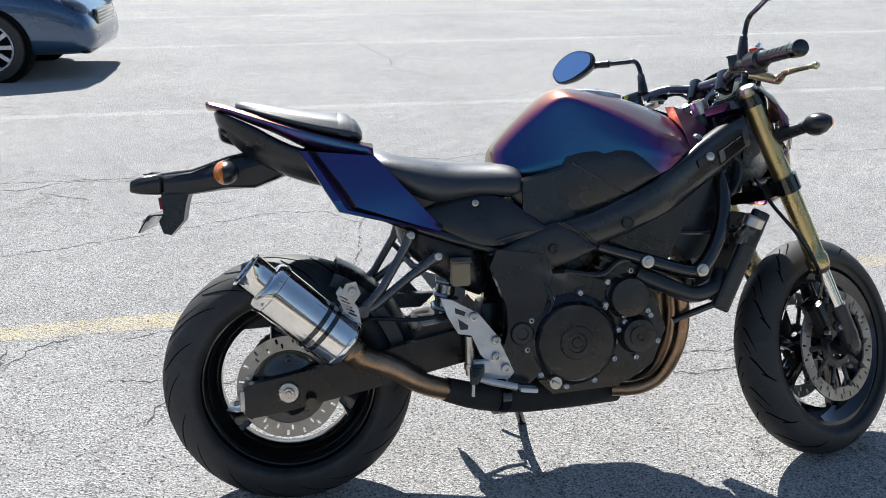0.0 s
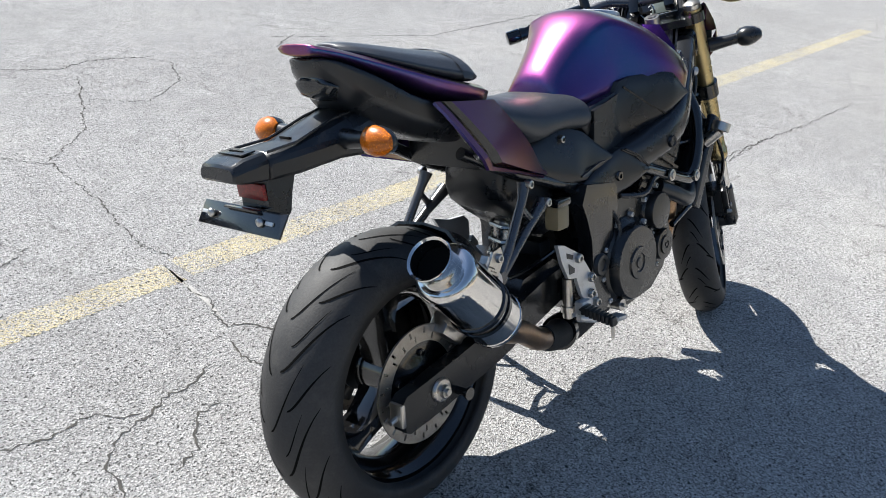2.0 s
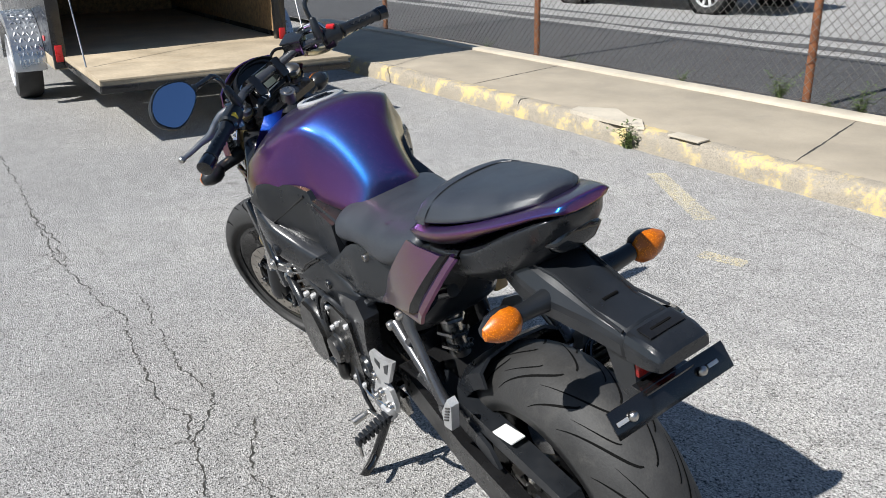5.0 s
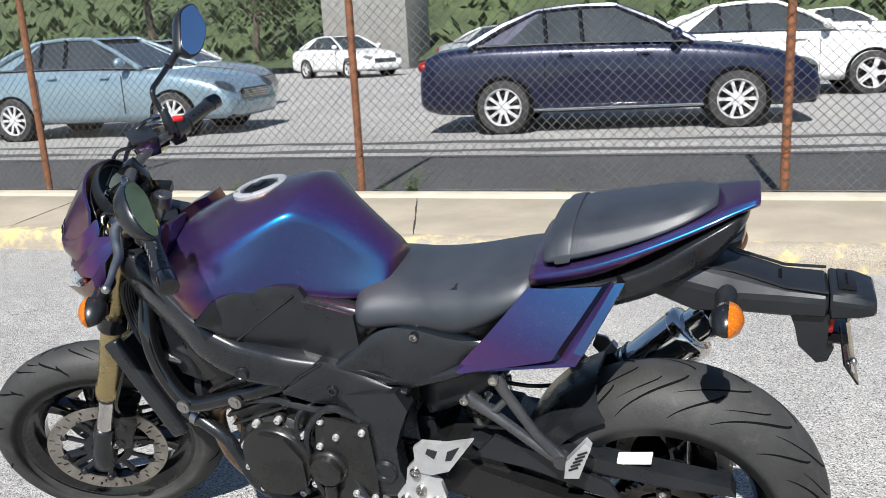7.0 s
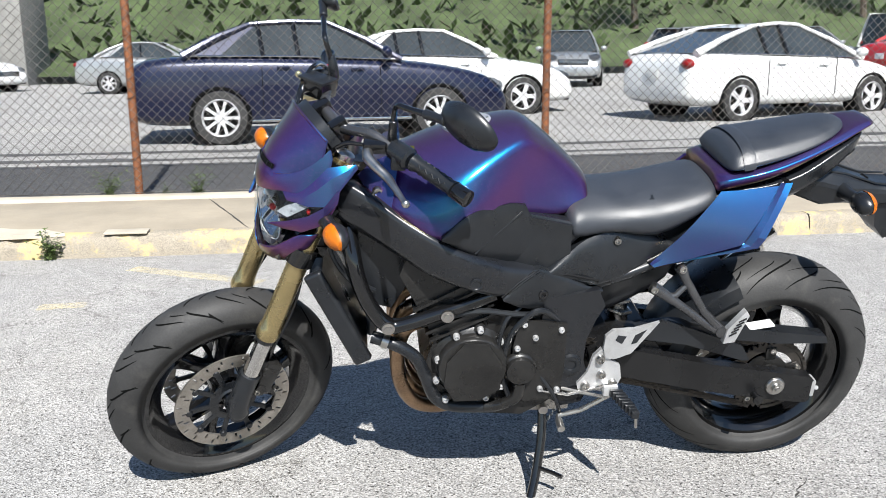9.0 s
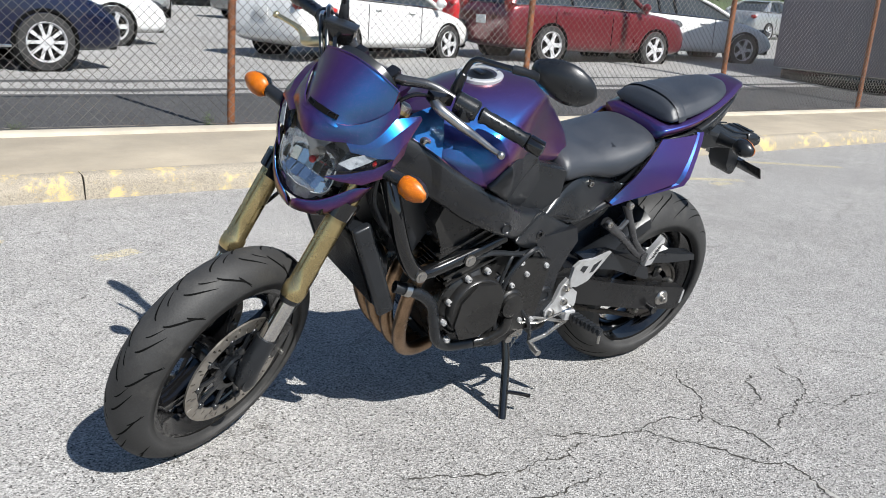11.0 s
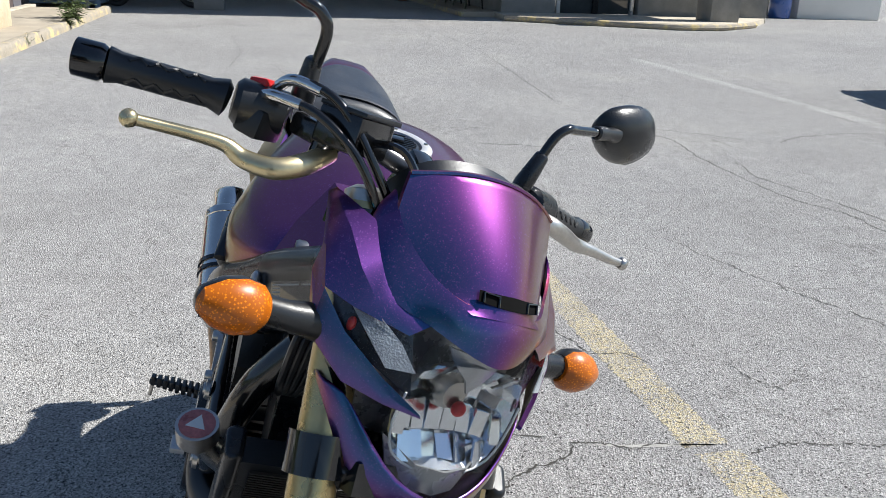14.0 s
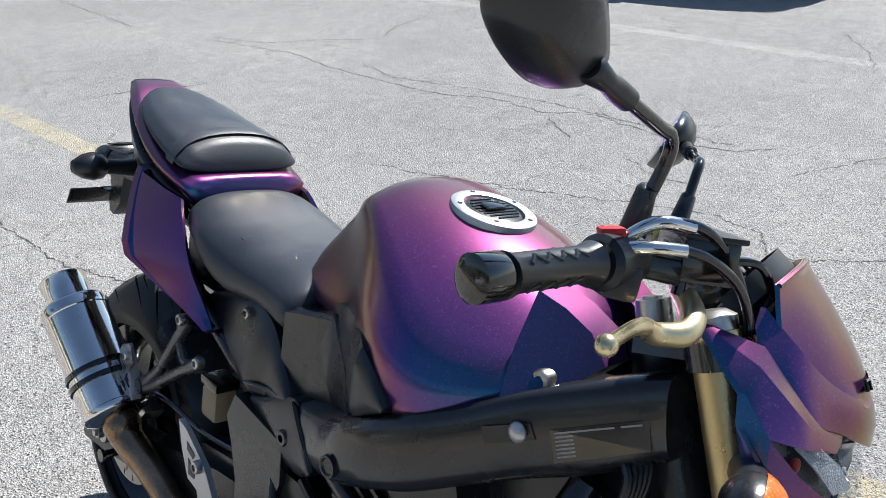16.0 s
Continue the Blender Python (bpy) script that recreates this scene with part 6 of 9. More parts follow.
for s in (1, -1):
    dk = part("brake_disc", disc((FA[0], s * 0.070, FA[2]), 0.155, 0.118, 0.005, 40), DISC, front_wheel, "large drilled front brake disc", xf=TURN)
    arms = []
    for i in range(10):
        a = 2 * math.pi * i / 10
        c, sn = math.cos(a), math.sin(a)
        arms.append(box((FA[0] + 0.085 * c, s * 0.066, FA[2] + 0.085 * sn), (0.062, 0.006, 0.014), 0.002, (0, -math.degrees(a), 0)))
        arms.append(lathe([(0.0, s * 0.075), (0.008, s * 0.075), (0.010, s * 0.071), (0.010, s * 0.064)], 12, 'y', (FA[0] + 0.117 * c, 0, FA[2] + 0.117 * sn)))
    arms.append(lathe([(0.040, s * 0.060), (0.062, s * 0.062), (0.064, s * 0.068), (0.045, s * 0.070), (0.040, s * 0.075)], 32, 'y', FA))
    part("disc_carrier", join(*arms), PLASTIC, front_wheel, xf=TURN)
    y = s * 0.108
    top, ring, low, ax = 1.000, 0.535, 0.405, 0.30
    P = lambda z: V(forkx(z), y, z)
    fork = part("fork_tube", tube([P(top), P(0.80), P(0.60), P(0.560), P(0.556), P(0.540), P(0.528), P(0.524)], 0.027, 28, [0.0265, 0.0265, 0.0265, 0.0265, 0.0295, 0.0305, 0.0295, 0.026]), GOLD, bike, "gold anodised upside-down fork tube", xf=TURN)
    part("fork_cap", tube([P(1.0), P(1.012), P(1.018)], 0.02, 20, [0.024, 0.024, 0.014]), STEEL, fork, "steel fork cap", xf=TURN)
    part("fork_slider", rod(P(0.53), P(0.395), 0.0215, 24), CHROME, fork, "chromed fork slider", xf=TURN)
    part("fork_seal", tube([P(0.526), P(0.518), P(0.512)], 0.02, 20, [0.026, 0.026, 0.022]), PLASTIC, fork, xf=TURN)
    part("axle_holder", join(tube([P(0.415), P(0.37), V(1.485, y, 0.335), V(1.492, y, 0.30), V(1.495, y, 0.285)], 0.026, 20, [0.027, 0.027, 0.028, 0.030, 0.024]), rod((FA[0], y + s * 0.02, FA[2]), (FA[0], y - s * 0.045, FA[2]), 0.026, 20, 0.004), rod((FA[0], y + s * 0.024, FA[2]), (FA[0], y, FA[2]), 0.014, 6)), PLASTIC, fork, "dark grey axle holder", xf=TURN)
    cal = part("front_caliper", join(box((1.418, s * 0.082, 0.385), (0.055, 0.062, 0.115), 0.012, (0, -28, 0)), box((1.405, s * 0.108, 0.385), (0.045, 0.022, 0.10), 0.010, (0, -28, 0)), *[rod((1.418 - 0.024 * math.sin(0.49) * k, s * 0.11, 0.385 + 0.026 * k), (1.418 - 0.024 * math.sin(0.49) * k, s * 0.122, 0.385 + 0.026 * k), 0.014, 14, 0.003) for k in (-1, 1)]), ENGINE, bike, "dark front brake caliper", xf=TURN)
    for x, z, r in ((1.455, 0.42, 0.008), (1.44, 0.355, 0.008), (1.39, 0.345, 0.006)):
        part("caliper_bolt", bolt((x, s * 0.118, z), r, 0.008, s), STEEL, cal, "steel bolt", xf=TURN)
    part("brake_hose", tube([(1.395, s * 0.10, 0.44), (1.385, s * 0.12, 0.50), (1.33, s * 0.115, 0.60), (1.28, s * 0.075, 0.70), (1.25, s * 0.05, 0.78)], 0.005, 8, smooth=6), GLOSS, bike, "black brake hose", xf=TURN)
    part("fork_clamp", join(tube([P(0.775), P(0.735)], 0.035, 24), box((forkx(0.755) + 0.012, s * 0.075, 0.752), (0.05, 0.05, 0.036), 0.008, (0, 24, 0))), GLOSS, bike, "black lower fork clamp", xf=TURN)
    part("upper_clamp", tube([P(0.992), P(0.966)], 0.033, 24), GLOSS, bike, "black upper fork clamp", xf=TURN)
    # handlebar half with grip, controls, mirror
    grip = part("handle_grip", tube([(1.0819, s * 0.2500, 1.0433), (1.0806, s * 0.2540, 1.0435), (1.0749, s * 0.2680, 1.0423), (1.0431, s * 0.3540, 1.0305), (1.0390, s * 0.3660, 1.0287), (1.0385, s * 0.3690, 1.0285)], 0.016, 20, [0.014, 0.021, 0.0165, 0.0165, 0.0195, 0.014]), PLASTIC, bike, "ribbed black rubber handlebar grip", xf=TURN)
    g0, g1 = V(1.0749, s * 0.268, 1.0423), V(1.0431, s * 0.354, 1.0305)
    gd = (g1 - g0).normalized()
    gu = gd.orthogonal().normalized()
    gw = gd.cross(gu)
    ribs = []
    for k in range(4):
        for i in range(8):
            a = k * math.pi / 2 + 0.5 * (i % 2)
            ribs.append(rod(g0 + (g1 - g0) * (0.08 + 0.105 * i) + (gu * math.cos(a) + gw * math.sin(a)) * 0.0162, g0 + (g1 - g0) * (0.08 + 0.105 * (i + 1)) + (gu * math.cos(k * math.pi / 2 + 0.5 * ((i + 1) % 2)) + gw * math.sin(k * math.pi / 2 + 0.5 * ((i + 1) % 2))) * 0.0162, 0.0022, 5))
    tagged(part("grip_rib", join(*ribs), PLASTIC, grip, xf=TURN), kind="stuff")
    part("bar_end", tube([(1.0384, s * 0.3680, 1.0285), (1.0370, s * 0.3720, 1.0280), (1.0253, s * (0.4040 if s > 0 else 0.3940), 1.0238), (1.0242, s * (0.4065 if s > 0 else 0.3965), 1.0234)], 0.019, 20, [0.017, 0.020, 0.020, 0.014]), GLOSS, grip, "black bar end weight", xf=TURN)
    sw = part("switch_housing", join(tube([(1.1050, s * 0.1900, 1.0520), (1.1027, s * 0.1940, 1.0522), (1.0863, s * 0.2400, 1.0457), (1.0842, s * 0.2460, 1.0451)], 0.02, 20, [0.018, 0.024, 0.026, 0.02]), box((1.0991, s * 0.2150, 1.0334), (0.036, 0.046, 0.034), 0.008, (0, 0, s * -28))), PLASTIC, bike, "black handlebar switch housing", xf=TURN)
    if s < 0:
        part("stop_switch", box((1.0853, s * 0.2220, 1.0728), (0.024, 0.020, 0.011), 0.004, (0, -14, 28)), RED_PLAIN, sw, "red engine stop switch", xf=TURN)
    else:
        part("horn_switch", box((1.0738, s * 0.2250, 1.0569), (0.012, 0.022, 0.018), 0.004, (0, 0, -28)), YELLOW_PLAIN, sw, "yellow indicator switch", xf=TURN)
    # lever: perch, blade
    if s < 0:
        blade = [(1.150, -0.150, 1.035), (1.170, -0.185, 1.018), (1.170, -0.215, 1.004), (1.148, -0.240, 1.000), (1.140, -0.262, 1.007), (1.133, -0.300, 1.005), (1.128, -0.356, 1.000)]
    else:
        blade = [(1.150, 0.160, 1.045), (1.165, 0.190, 1.042), (1.160, 0.225, 1.035), (1.150, 0.265, 1.026), (1.152, 0.300, 1.025), (1.154, 0.340, 1.022), (1.156, 0.368, 1.022)]
    lev = part("brake_lever" if s < 0 else "clutch_lever", join(tube(blade, 0.006, 12, [0.011, 0.0125, 0.0120, 0.0105, 0.0080, 0.0066, 0.0058], smooth=5), ball(blade[-1], (0.0095, 0.0095, 0.0095), 12, 8)), GOLD_DULL if s < 0 else STEEL, bike, "gold anodised brake lever" if s < 0 else "silver clutch lever", xf=TURN)
    part("lever_perch", join(box((1.135, s * 0.165, 1.05), (0.055, 0.034, 0.026), 0.006, (0, 0, s * -25)), rod((1.152, s * 0.168, 1.030), (1.152, s * 0.168, 1.062), 0.008, 10)), GLOSS, lev, "black lever perch", xf=TURN)
    cx, cy, cz, kz, ky, sc = MIRROR_L if s > 0 else MIRROR_R
    if s > 0:
        head = ((0.076, -0.009), (0.072, 0.016), (0.053, 0.035), (0.017, 0.049), (-0.026, 0.046), (-0.074, 0.025), (-0.087, -0.003), (-0.074, -0.025), (-0.022, -0.046), (0.022, -0.050), (0.052, -0.039))
    else:
        head = ((0.073, 0.034), (0.063, 0.046), (0.023, 0.052), (-0.004, 0.048), (-0.030, 0.034), (-0.082, -0.002), (-0.091, -0.020), (-0.078, -0.041), (-0.045, -0.049), (-0.014, -0.046), (0.020, -0.036), (0.050, -0.022), (0.063, -0.010), (0.071, 0.014))
    head = [(p.x, p.y) for p in spline([V(a, b, 0) for a, b in head], 3, True)]
    mp = lambda a, b, dx: V(cx + kz * b + ky * a + dx, s * (cy + a), cz + b - dx * kz)
    mir = part("mirror", loft([[mp(a * r * sc, b * r * sc, dx) for a, b in head] for dx, r in ((-0.001, 1.0), (0.004, 1.04), (0.012, 1.0), (0.028, 0.80), (0.038, 0.45), (0.040, 0.12))]), PLASTIC, bike, "angular black mirror housing", xf=TURN, angle=50)
    part("mirror_glass", loft([[mp(a * 0.94 * sc, b * 0.93 * sc, dx) for a, b in head] for dx in (-0.0012, -0.0025)]), MIRROR, mir, "mirror glass tinted blue to deepen the sky it reflects", xf=TURN, angle=20)
    inner = mp(-0.052 * sc, 0.0, 0.026) if s > 0 else V(1.058, -0.346, 1.197)
    el = V(1.100, s * 0.206, 1.164) if s > 0 else V(1.110, -0.204, 1.168)
    ja, jb = el.lerp(inner, 0.55), el.lerp(inner, 0.72)
    part("mirror_arm", tube([(1.100, s * 0.180, 1.10), el + V(0.001, -s * 0.016, -0.018), el, el.lerp(inner, 0.15), ja, inner], 0.0068, 12, smooth=6), GLOSS, mir, "bent black mirror arm", xf=TURN)
    part("mirror_boot", tube([(1.096, s * 0.176, 1.062), (1.0965, s * 0.178, 1.075), (1.100, s * 0.184, 1.118), (1.1005, s * 0.185, 1.121)], 0.012, 14, [0.013, 0.014, 0.010, 0.007]), PLASTIC, mir, "rubber boot", xf=TURN)
    part("mirror_joint", tube([ja, ja.lerp(jb, 0.1), jb, jb.lerp(inner, 0.3), inner.lerp(jb, 0.1), inner], 0.01, 14, [0.008, 0.0105, 0.0105, 0.009, 0.0125, 0.010]), PLASTIC, mir, xf=TURN)
bar = part("handlebar", tube([(1.105, -0.185, 1.053), (1.130, -0.130, 1.062), (1.162, -0.075, 1.052), (1.172, -0.04, 1.048), (1.172, 0.04, 1.048), (1.162, 0.075, 1.052), (1.130, 0.130, 1.062), (1.105, 0.185, 1.053)], 0.0125, 16, [0.011, 0.011, 0.0125, 0.014, 0.014, 0.0125, 0.011, 0.011], smooth=6), GUNMETAL, bike, "dark grey tubular handlebar", xf=TURN)
for y in (-0.05, 0.05):
    part("bar_clamp", box((1.172, y, 1.040), (0.044, 0.030, 0.060), 0.008, (0, 24, 0)), GLOSS, bar, "black bar clamp", xf=TURN)
part("top_yoke", prism([(1.235, 0.978), (1.205, 0.995), (1.115, 0.972), (1.118, 0.952), (1.21, 0.968)], -0.105, 0.105, 0.008), GLOSS, bike, "black top yoke", xf=TURN)
part("ignition_switch", join(rod((1.125, 0, 0.965), (1.112, 0, 0.998), 0.021, 20, 0.003), rod((1.112, 0, 0.998), (1.111, 0, 1.001), 0.012, 16)), STEEL, bike, "ignition switch", xf=TURN)
part("lower_yoke", prism([(1.345, 0.775), (1.225, 0.745), (1.235, 0.715), (1.355, 0.742)], -0.09, 0.09, 0.008), GLOSS, bike, "black lower yoke", xf=TURN)
rsv = part("front_reservoir", box((1.155, -0.135, 1.066), (0.056, 0.074, 0.044), 0.006, (0, -6, 28)), GLOSS, bike, "square black front brake reservoir", xf=TURN)
part("reservoir_lid", box((1.155, -0.135, 1.089), (0.060, 0.078, 0.006), 0.002, (0, -6, 28)), PLASTIC, rsv, xf=TURN)
for k in range(2):
    part("throttle_cable", tube([(1.085, -0.225 + 0.012 * k, 1.055), (1.118, -0.224 + 0.014 * k, 1.068 + 0.022 * k), (1.165, -0.19 + 0.016 * k, 1.072 + 0.02 * k), (1.205, -0.145 + 0.02 * k, 1.045), (1.220, -0.10 + 0.02 * k, 0.99), (1.19, -0.06, 0.92)], 0.0052, 10, smooth=8), GLOSS, bike, "black throttle cable with bare metal bend", xf=TURN)
    part("cable_elbow", tube([(1.085, -0.225 + 0.012 * k, 1.055), (1.118, -0.2245 + 0.014 * k, 1.068 + 0.022 * k), (1.150, -0.203 + 0.016 * k, 1.073 + 0.021 * k)], 0.0066, 10, smooth=6), CHROME, bike, "bent metal cable elbow", xf=TURN)
part("clutch_cable", tube([(1.155, 0.150, 1.05), (1.20, 0.13, 1.05), (1.225, 0.09, 0.99), (1.20, 0.07, 0.90), (1.15, 0.075, 0.82), (1.05, 0.12, 0.74)], 0.005, 8, smooth=8), GLOSS, bike, xf=TURN)
part("front_brake_line", tube([(1.165, -0.13, 1.06), (1.215, -0.10, 1.07), (1.24, -0.06, 1.00), (1.235, -0.03, 0.86), (1.27, -0.02, 0.76)], 0.0045, 8, smooth=8), GLOSS, bike, xf=TURN)
for k in range(5):
    part("wiring_loom", tube([(1.10, 0.055 + 0.012 * k, 0.90 - 0.01 * k), (1.17, 0.085 + 0.010 * k, 0.85), (1.185, 0.10 + 0.008 * k, 0.76), (1.14, 0.125 + 0.006 * k, 0.68), (1.08, 0.13, 0.64)], 0.0058, 8, smooth=6), PLASTIC, bike)
    part("wiring_loom", tube([(1.12, -0.04 - 0.012 * k, 0.90 - 0.01 * k), (1.19, -0.075 - 0.010 * k, 0.84), (1.17, -0.09 - 0.008 * k, 0.76), (1.08, -0.11, 0.70)], 0.0058, 8, smooth=6), PLASTIC, bike)
# dash
# face looks back and up towards the rider; own axes: u across to the left, v up the face, n out of it
DN = V(-0.84, 0, 0.54).normalized()
DU = V(0, 1, 0)
DV = DN.cross(DU) * -1
if DV.z < 0:
    DV = -DV
dm = Matrix.Translation((1.206, 0, 1.016)) @ Matrix((DU, DV, DU.cross(DV))).transposed().to_4x4()
if (dm.to_3x3() @ V(0, 0, 1)).dot(DN) < 0:
    dm = dm @ Matrix.Scale(-1, 4, V(0, 0, 1))
DM = TURN @ dm @ Matrix.Scale(1.12, 4)
rim_pts = [(0.078, -0.020), (0.070, 0.022), (0.045, 0.050), (0.0, 0.060), (-0.045, 0.052), (-0.070, 0.030), (-0.078, -0.012), (-0.060, -0.046), (-0.010, -0.052), (0.055, -0.050)]
fine = [(p.x, p.y) for p in spline([V(a, b, 0) for a, b in rim_pts], 4, True)]
dash = part("instrument_panel", loft([[V(a * k, b * k, h) for a, b in fine] for k, h in ((0.6, -0.020), (0.95, -0.010), (1.04, 0.006), (1.0, 0.012), (0.94, 0.010), (0.92, 0.002))]), PLASTIC, bike, "black instrument panel with dial and display", xf=DM)
hood = [(a, b) for a, b in fine + fine[:1] if b > -0.012]
hood = sorted(hood, key=lambda q: math.atan2(q[1] + 0.03, q[0]))
part("hood", loft([[V(a * k, b * k, h) for k, h in ((1.02, 0.0), (1.03, 0.022), (1.06, 0.022), (1.06, 0.0))] for a, b in hood]), PLASTIC, dash, "black hood over the panel", xf=DM)
part("dial_ring", tube([(0.036 + 0.038 * math.cos(a), -0.006 + 0.038 * math.sin(a), 0.006) for a in np.linspace(0.9, 5.6, 30)], 0.0022, 6), CHROME, dash, "bright ring of the rev counter", xf=DM)
part("dial_face", lathe([(0.0, 0.003), (0.036, 0.003), (0.036, 0.0)], 36, 'z', (0.036, -0.006, 0.001)), GLOSS, dash, xf=DM)
for a in np.linspace(0.9, 5.4, 12):
    part("dial_tick", box((0.036 + 0.031 * math.cos(a), -0.006 + 0.031 * math.sin(a), 0.0045), (0.007, 0.0018, 0.0008), 0, (0, 0, math.degrees(a))), WHITE_LABEL, dash, xf=DM)
part("dial_needle", box((0.028, -0.018, 0.0055), (0.026, 0.0022, 0.001), 0, (0, 0, 55)), WHITE_LABEL, dash, xf=DM)
part("display", box((-0.026, 0.008, 0.004), (0.062, 0.046, 0.003), 0.002), LCD, dash, "grey-green display", xf=DM)
part("display_frame", tube([(0.008, 0.034, 0.005), (-0.060, 0.034, 0.005), (-0.060, -0.018, 0.005), (0.0, -0.020, 0.005)], 0.0018, 6), STEEL, dash, "pale display frame", xf=DM)
# headlight cowl: flyscreen, side wings, lamp, chin; it sits a little to the left of the steering axis
COWL = TURN @ Matrix.Translation((0.003, 0.008, 0))
def shell(rows, t):
    """A thin curved panel: rows of points, thickened inwards along x."""
    a = [[Vector(p) for p in r] for r in rows]
    bm = bmesh.new()
    f = [[bm.verts.new(p) for p in r] for r in a]
    b = [[bm.verts.new(p + V(-t, 0, 0)) for p in r] for r in a]
    m, n = len(a), len(a[0])
    for i in range(m - 1):
        for j in range(n - 1):
            bm.faces.new((f[i][j], f[i][j + 1], f[i + 1][j + 1], f[i + 1][j]))
            bm.faces.new((b[i][j], b[i + 1][j], b[i + 1][j + 1], b[i][j + 1]))
    for i in range(m - 1):
        for j in (0, n - 1):
            bm.faces.new((f[i][j], f[i + 1][j], b[i + 1][j], b[i][j]))
    for j in range(n - 1):
        for i in (0, m - 1):
            bm.faces.new((f[i][j], f[i][j + 1], b[i][j + 1], b[i][j]))
    return bm


DARKCHIN = surf("dark_lamp_trim", (0.07, 0.08, 0.095), 0.25, 0.5, 0.25, 20, 200, 0.1)
GREYCHIN = surf("grey_lamp_trim", (0.46, 0.455, 0.44), 0.30, 0.4, 0.25, 20, 200, 0.1)


def sym(row):
    """Mirror a half row (x, y, z) given from the middle outwards."""
    return [(x, -y, z) for x, y, z in reversed(row[1:])] + list(row)


def arched(rows, k=4, m=14):
    """Rows for a panel bowed across: (centre x, centre z, half width, set-back and drop of its edge), eased from row to row."""
    fine_ = spline([V(c, z, w) for c, z, w, dx, dz in rows], k)
    edge_ = spline([V(dx, dz, 0) for c, z, w, dx, dz in rows], k)
    return [[(f.x + e.x * q * q, f.z * q, f.y + e.y * q * q) for q in np.linspace(-1, 1, m)] for f, e in zip(fine_, edge_)]


fly = part("flyscreen", shell(arched([
    (1.252, 1.084, 0.109, -0.020, -0.026),
    (1.290, 1.046, 0.114, -0.040, -0.036),
    (1.322, 1.010, 0.098, -0.044, -0.028),
    (1.342, 0.982, 0.070, -0.028, -0.013),
    (1.353, 0.962, 0.050, -0.008, -0.003),
]), 0.005), PAINT, bike, "painted flyscreen in chameleon colour", xf=COWL, angle=50)
part("screen_edge", tube([(1.2315, -0.109, 1.0580), (1.2465, -0.0545, 1.0775), (1.2515, 0, 1.0840), (1.2465, 0.0545, 1.0775), (1.2315, 0.109, 1.0580)], 0.0028, 6, smooth=5), PAINT, fly, xf=COWL)
def screen_x(y, z):
    """The flyscreen's face near its lower edge."""
    return 1.3420 + (0.982 - z) * 0.55 - 4.6 * y * y


# strip just proud of the screen, near-black for the shade in the slot
slot = [[V(screen_x(y, z) + 0.0016, y, z) for z in (0.9865 - 0.06 * abs(y), 0.980, 0.9735)] for y in np.linspace(-0.044, 0.044, 14)]
part("flyscreen_slot", loft(slot, closed=False, caps=False), RECESS_SHADE, fly, "near-black strip for the shaded slot of a missing screen", xf=COWL)
for y in (-0.030, 0.030):
    part("slot_tab", tube([(screen_x(y - 0.009, 0.975) + 0.003, y - 0.009, 0.974), (screen_x(y - 0.009, 0.984) + 0.003, y - 0.009, 0.9835), (screen_x(y + 0.009, 0.984) + 0.003, y + 0.009, 0.9835), (screen_x(y + 0.009, 0.975) + 0.003, y + 0.009, 0.974)], 0.0016, 6), GLOSS, fly, xf=COWL)
part("screen_inner", shell([sym(r) for r in ([(1.245, 0, 1.078), (1.236, 0.068, 1.068), (1.218, 0.116, 1.042)], [(1.292, 0, 1.0), (1.275, 0.068, 0.995), (1.232, 0.110, 0.985)])], 0.004), PLASTIC, fly, "black inner screen", xf=COWL, sub=1)
def across(half, k=4):
    """A mirrored row eased through a few points given from the middle outwards."""
    return [tuple(p) for p in spline([Vector(p) for p in sym(half)], k)]


part("cowl_beak", shell([across(r) for r in (
    [(1.343, 0, 0.972), (1.336, 0.052, 0.966), (1.300, 0.088, 0.980), (1.262, 0.112, 1.008), (1.226, 0.112, 1.034)],
    [(1.355, 0, 0.960), (1.344, 0.054, 0.955), (1.306, 0.094, 0.966), (1.266, 0.119, 0.990), (1.226, 0.122, 1.016)],
    [(1.363, 0, 0.940), (1.350, 0.050, 0.938), (1.317, 0.092, 0.947), (1.280, 0.122, 0.962), (1.232, 0.128, 1.002)],
    [(1.365, 0, 0.914), (1.356, 0.034, 0.919), (1.327, 0.080, 0.932), (1.296, 0.118, 0.944), (1.240, 0.130, 0.990)],
)], 0.005), PAINT, bike, "painted beak of the headlight cowl", xf=COWL, angle=40)
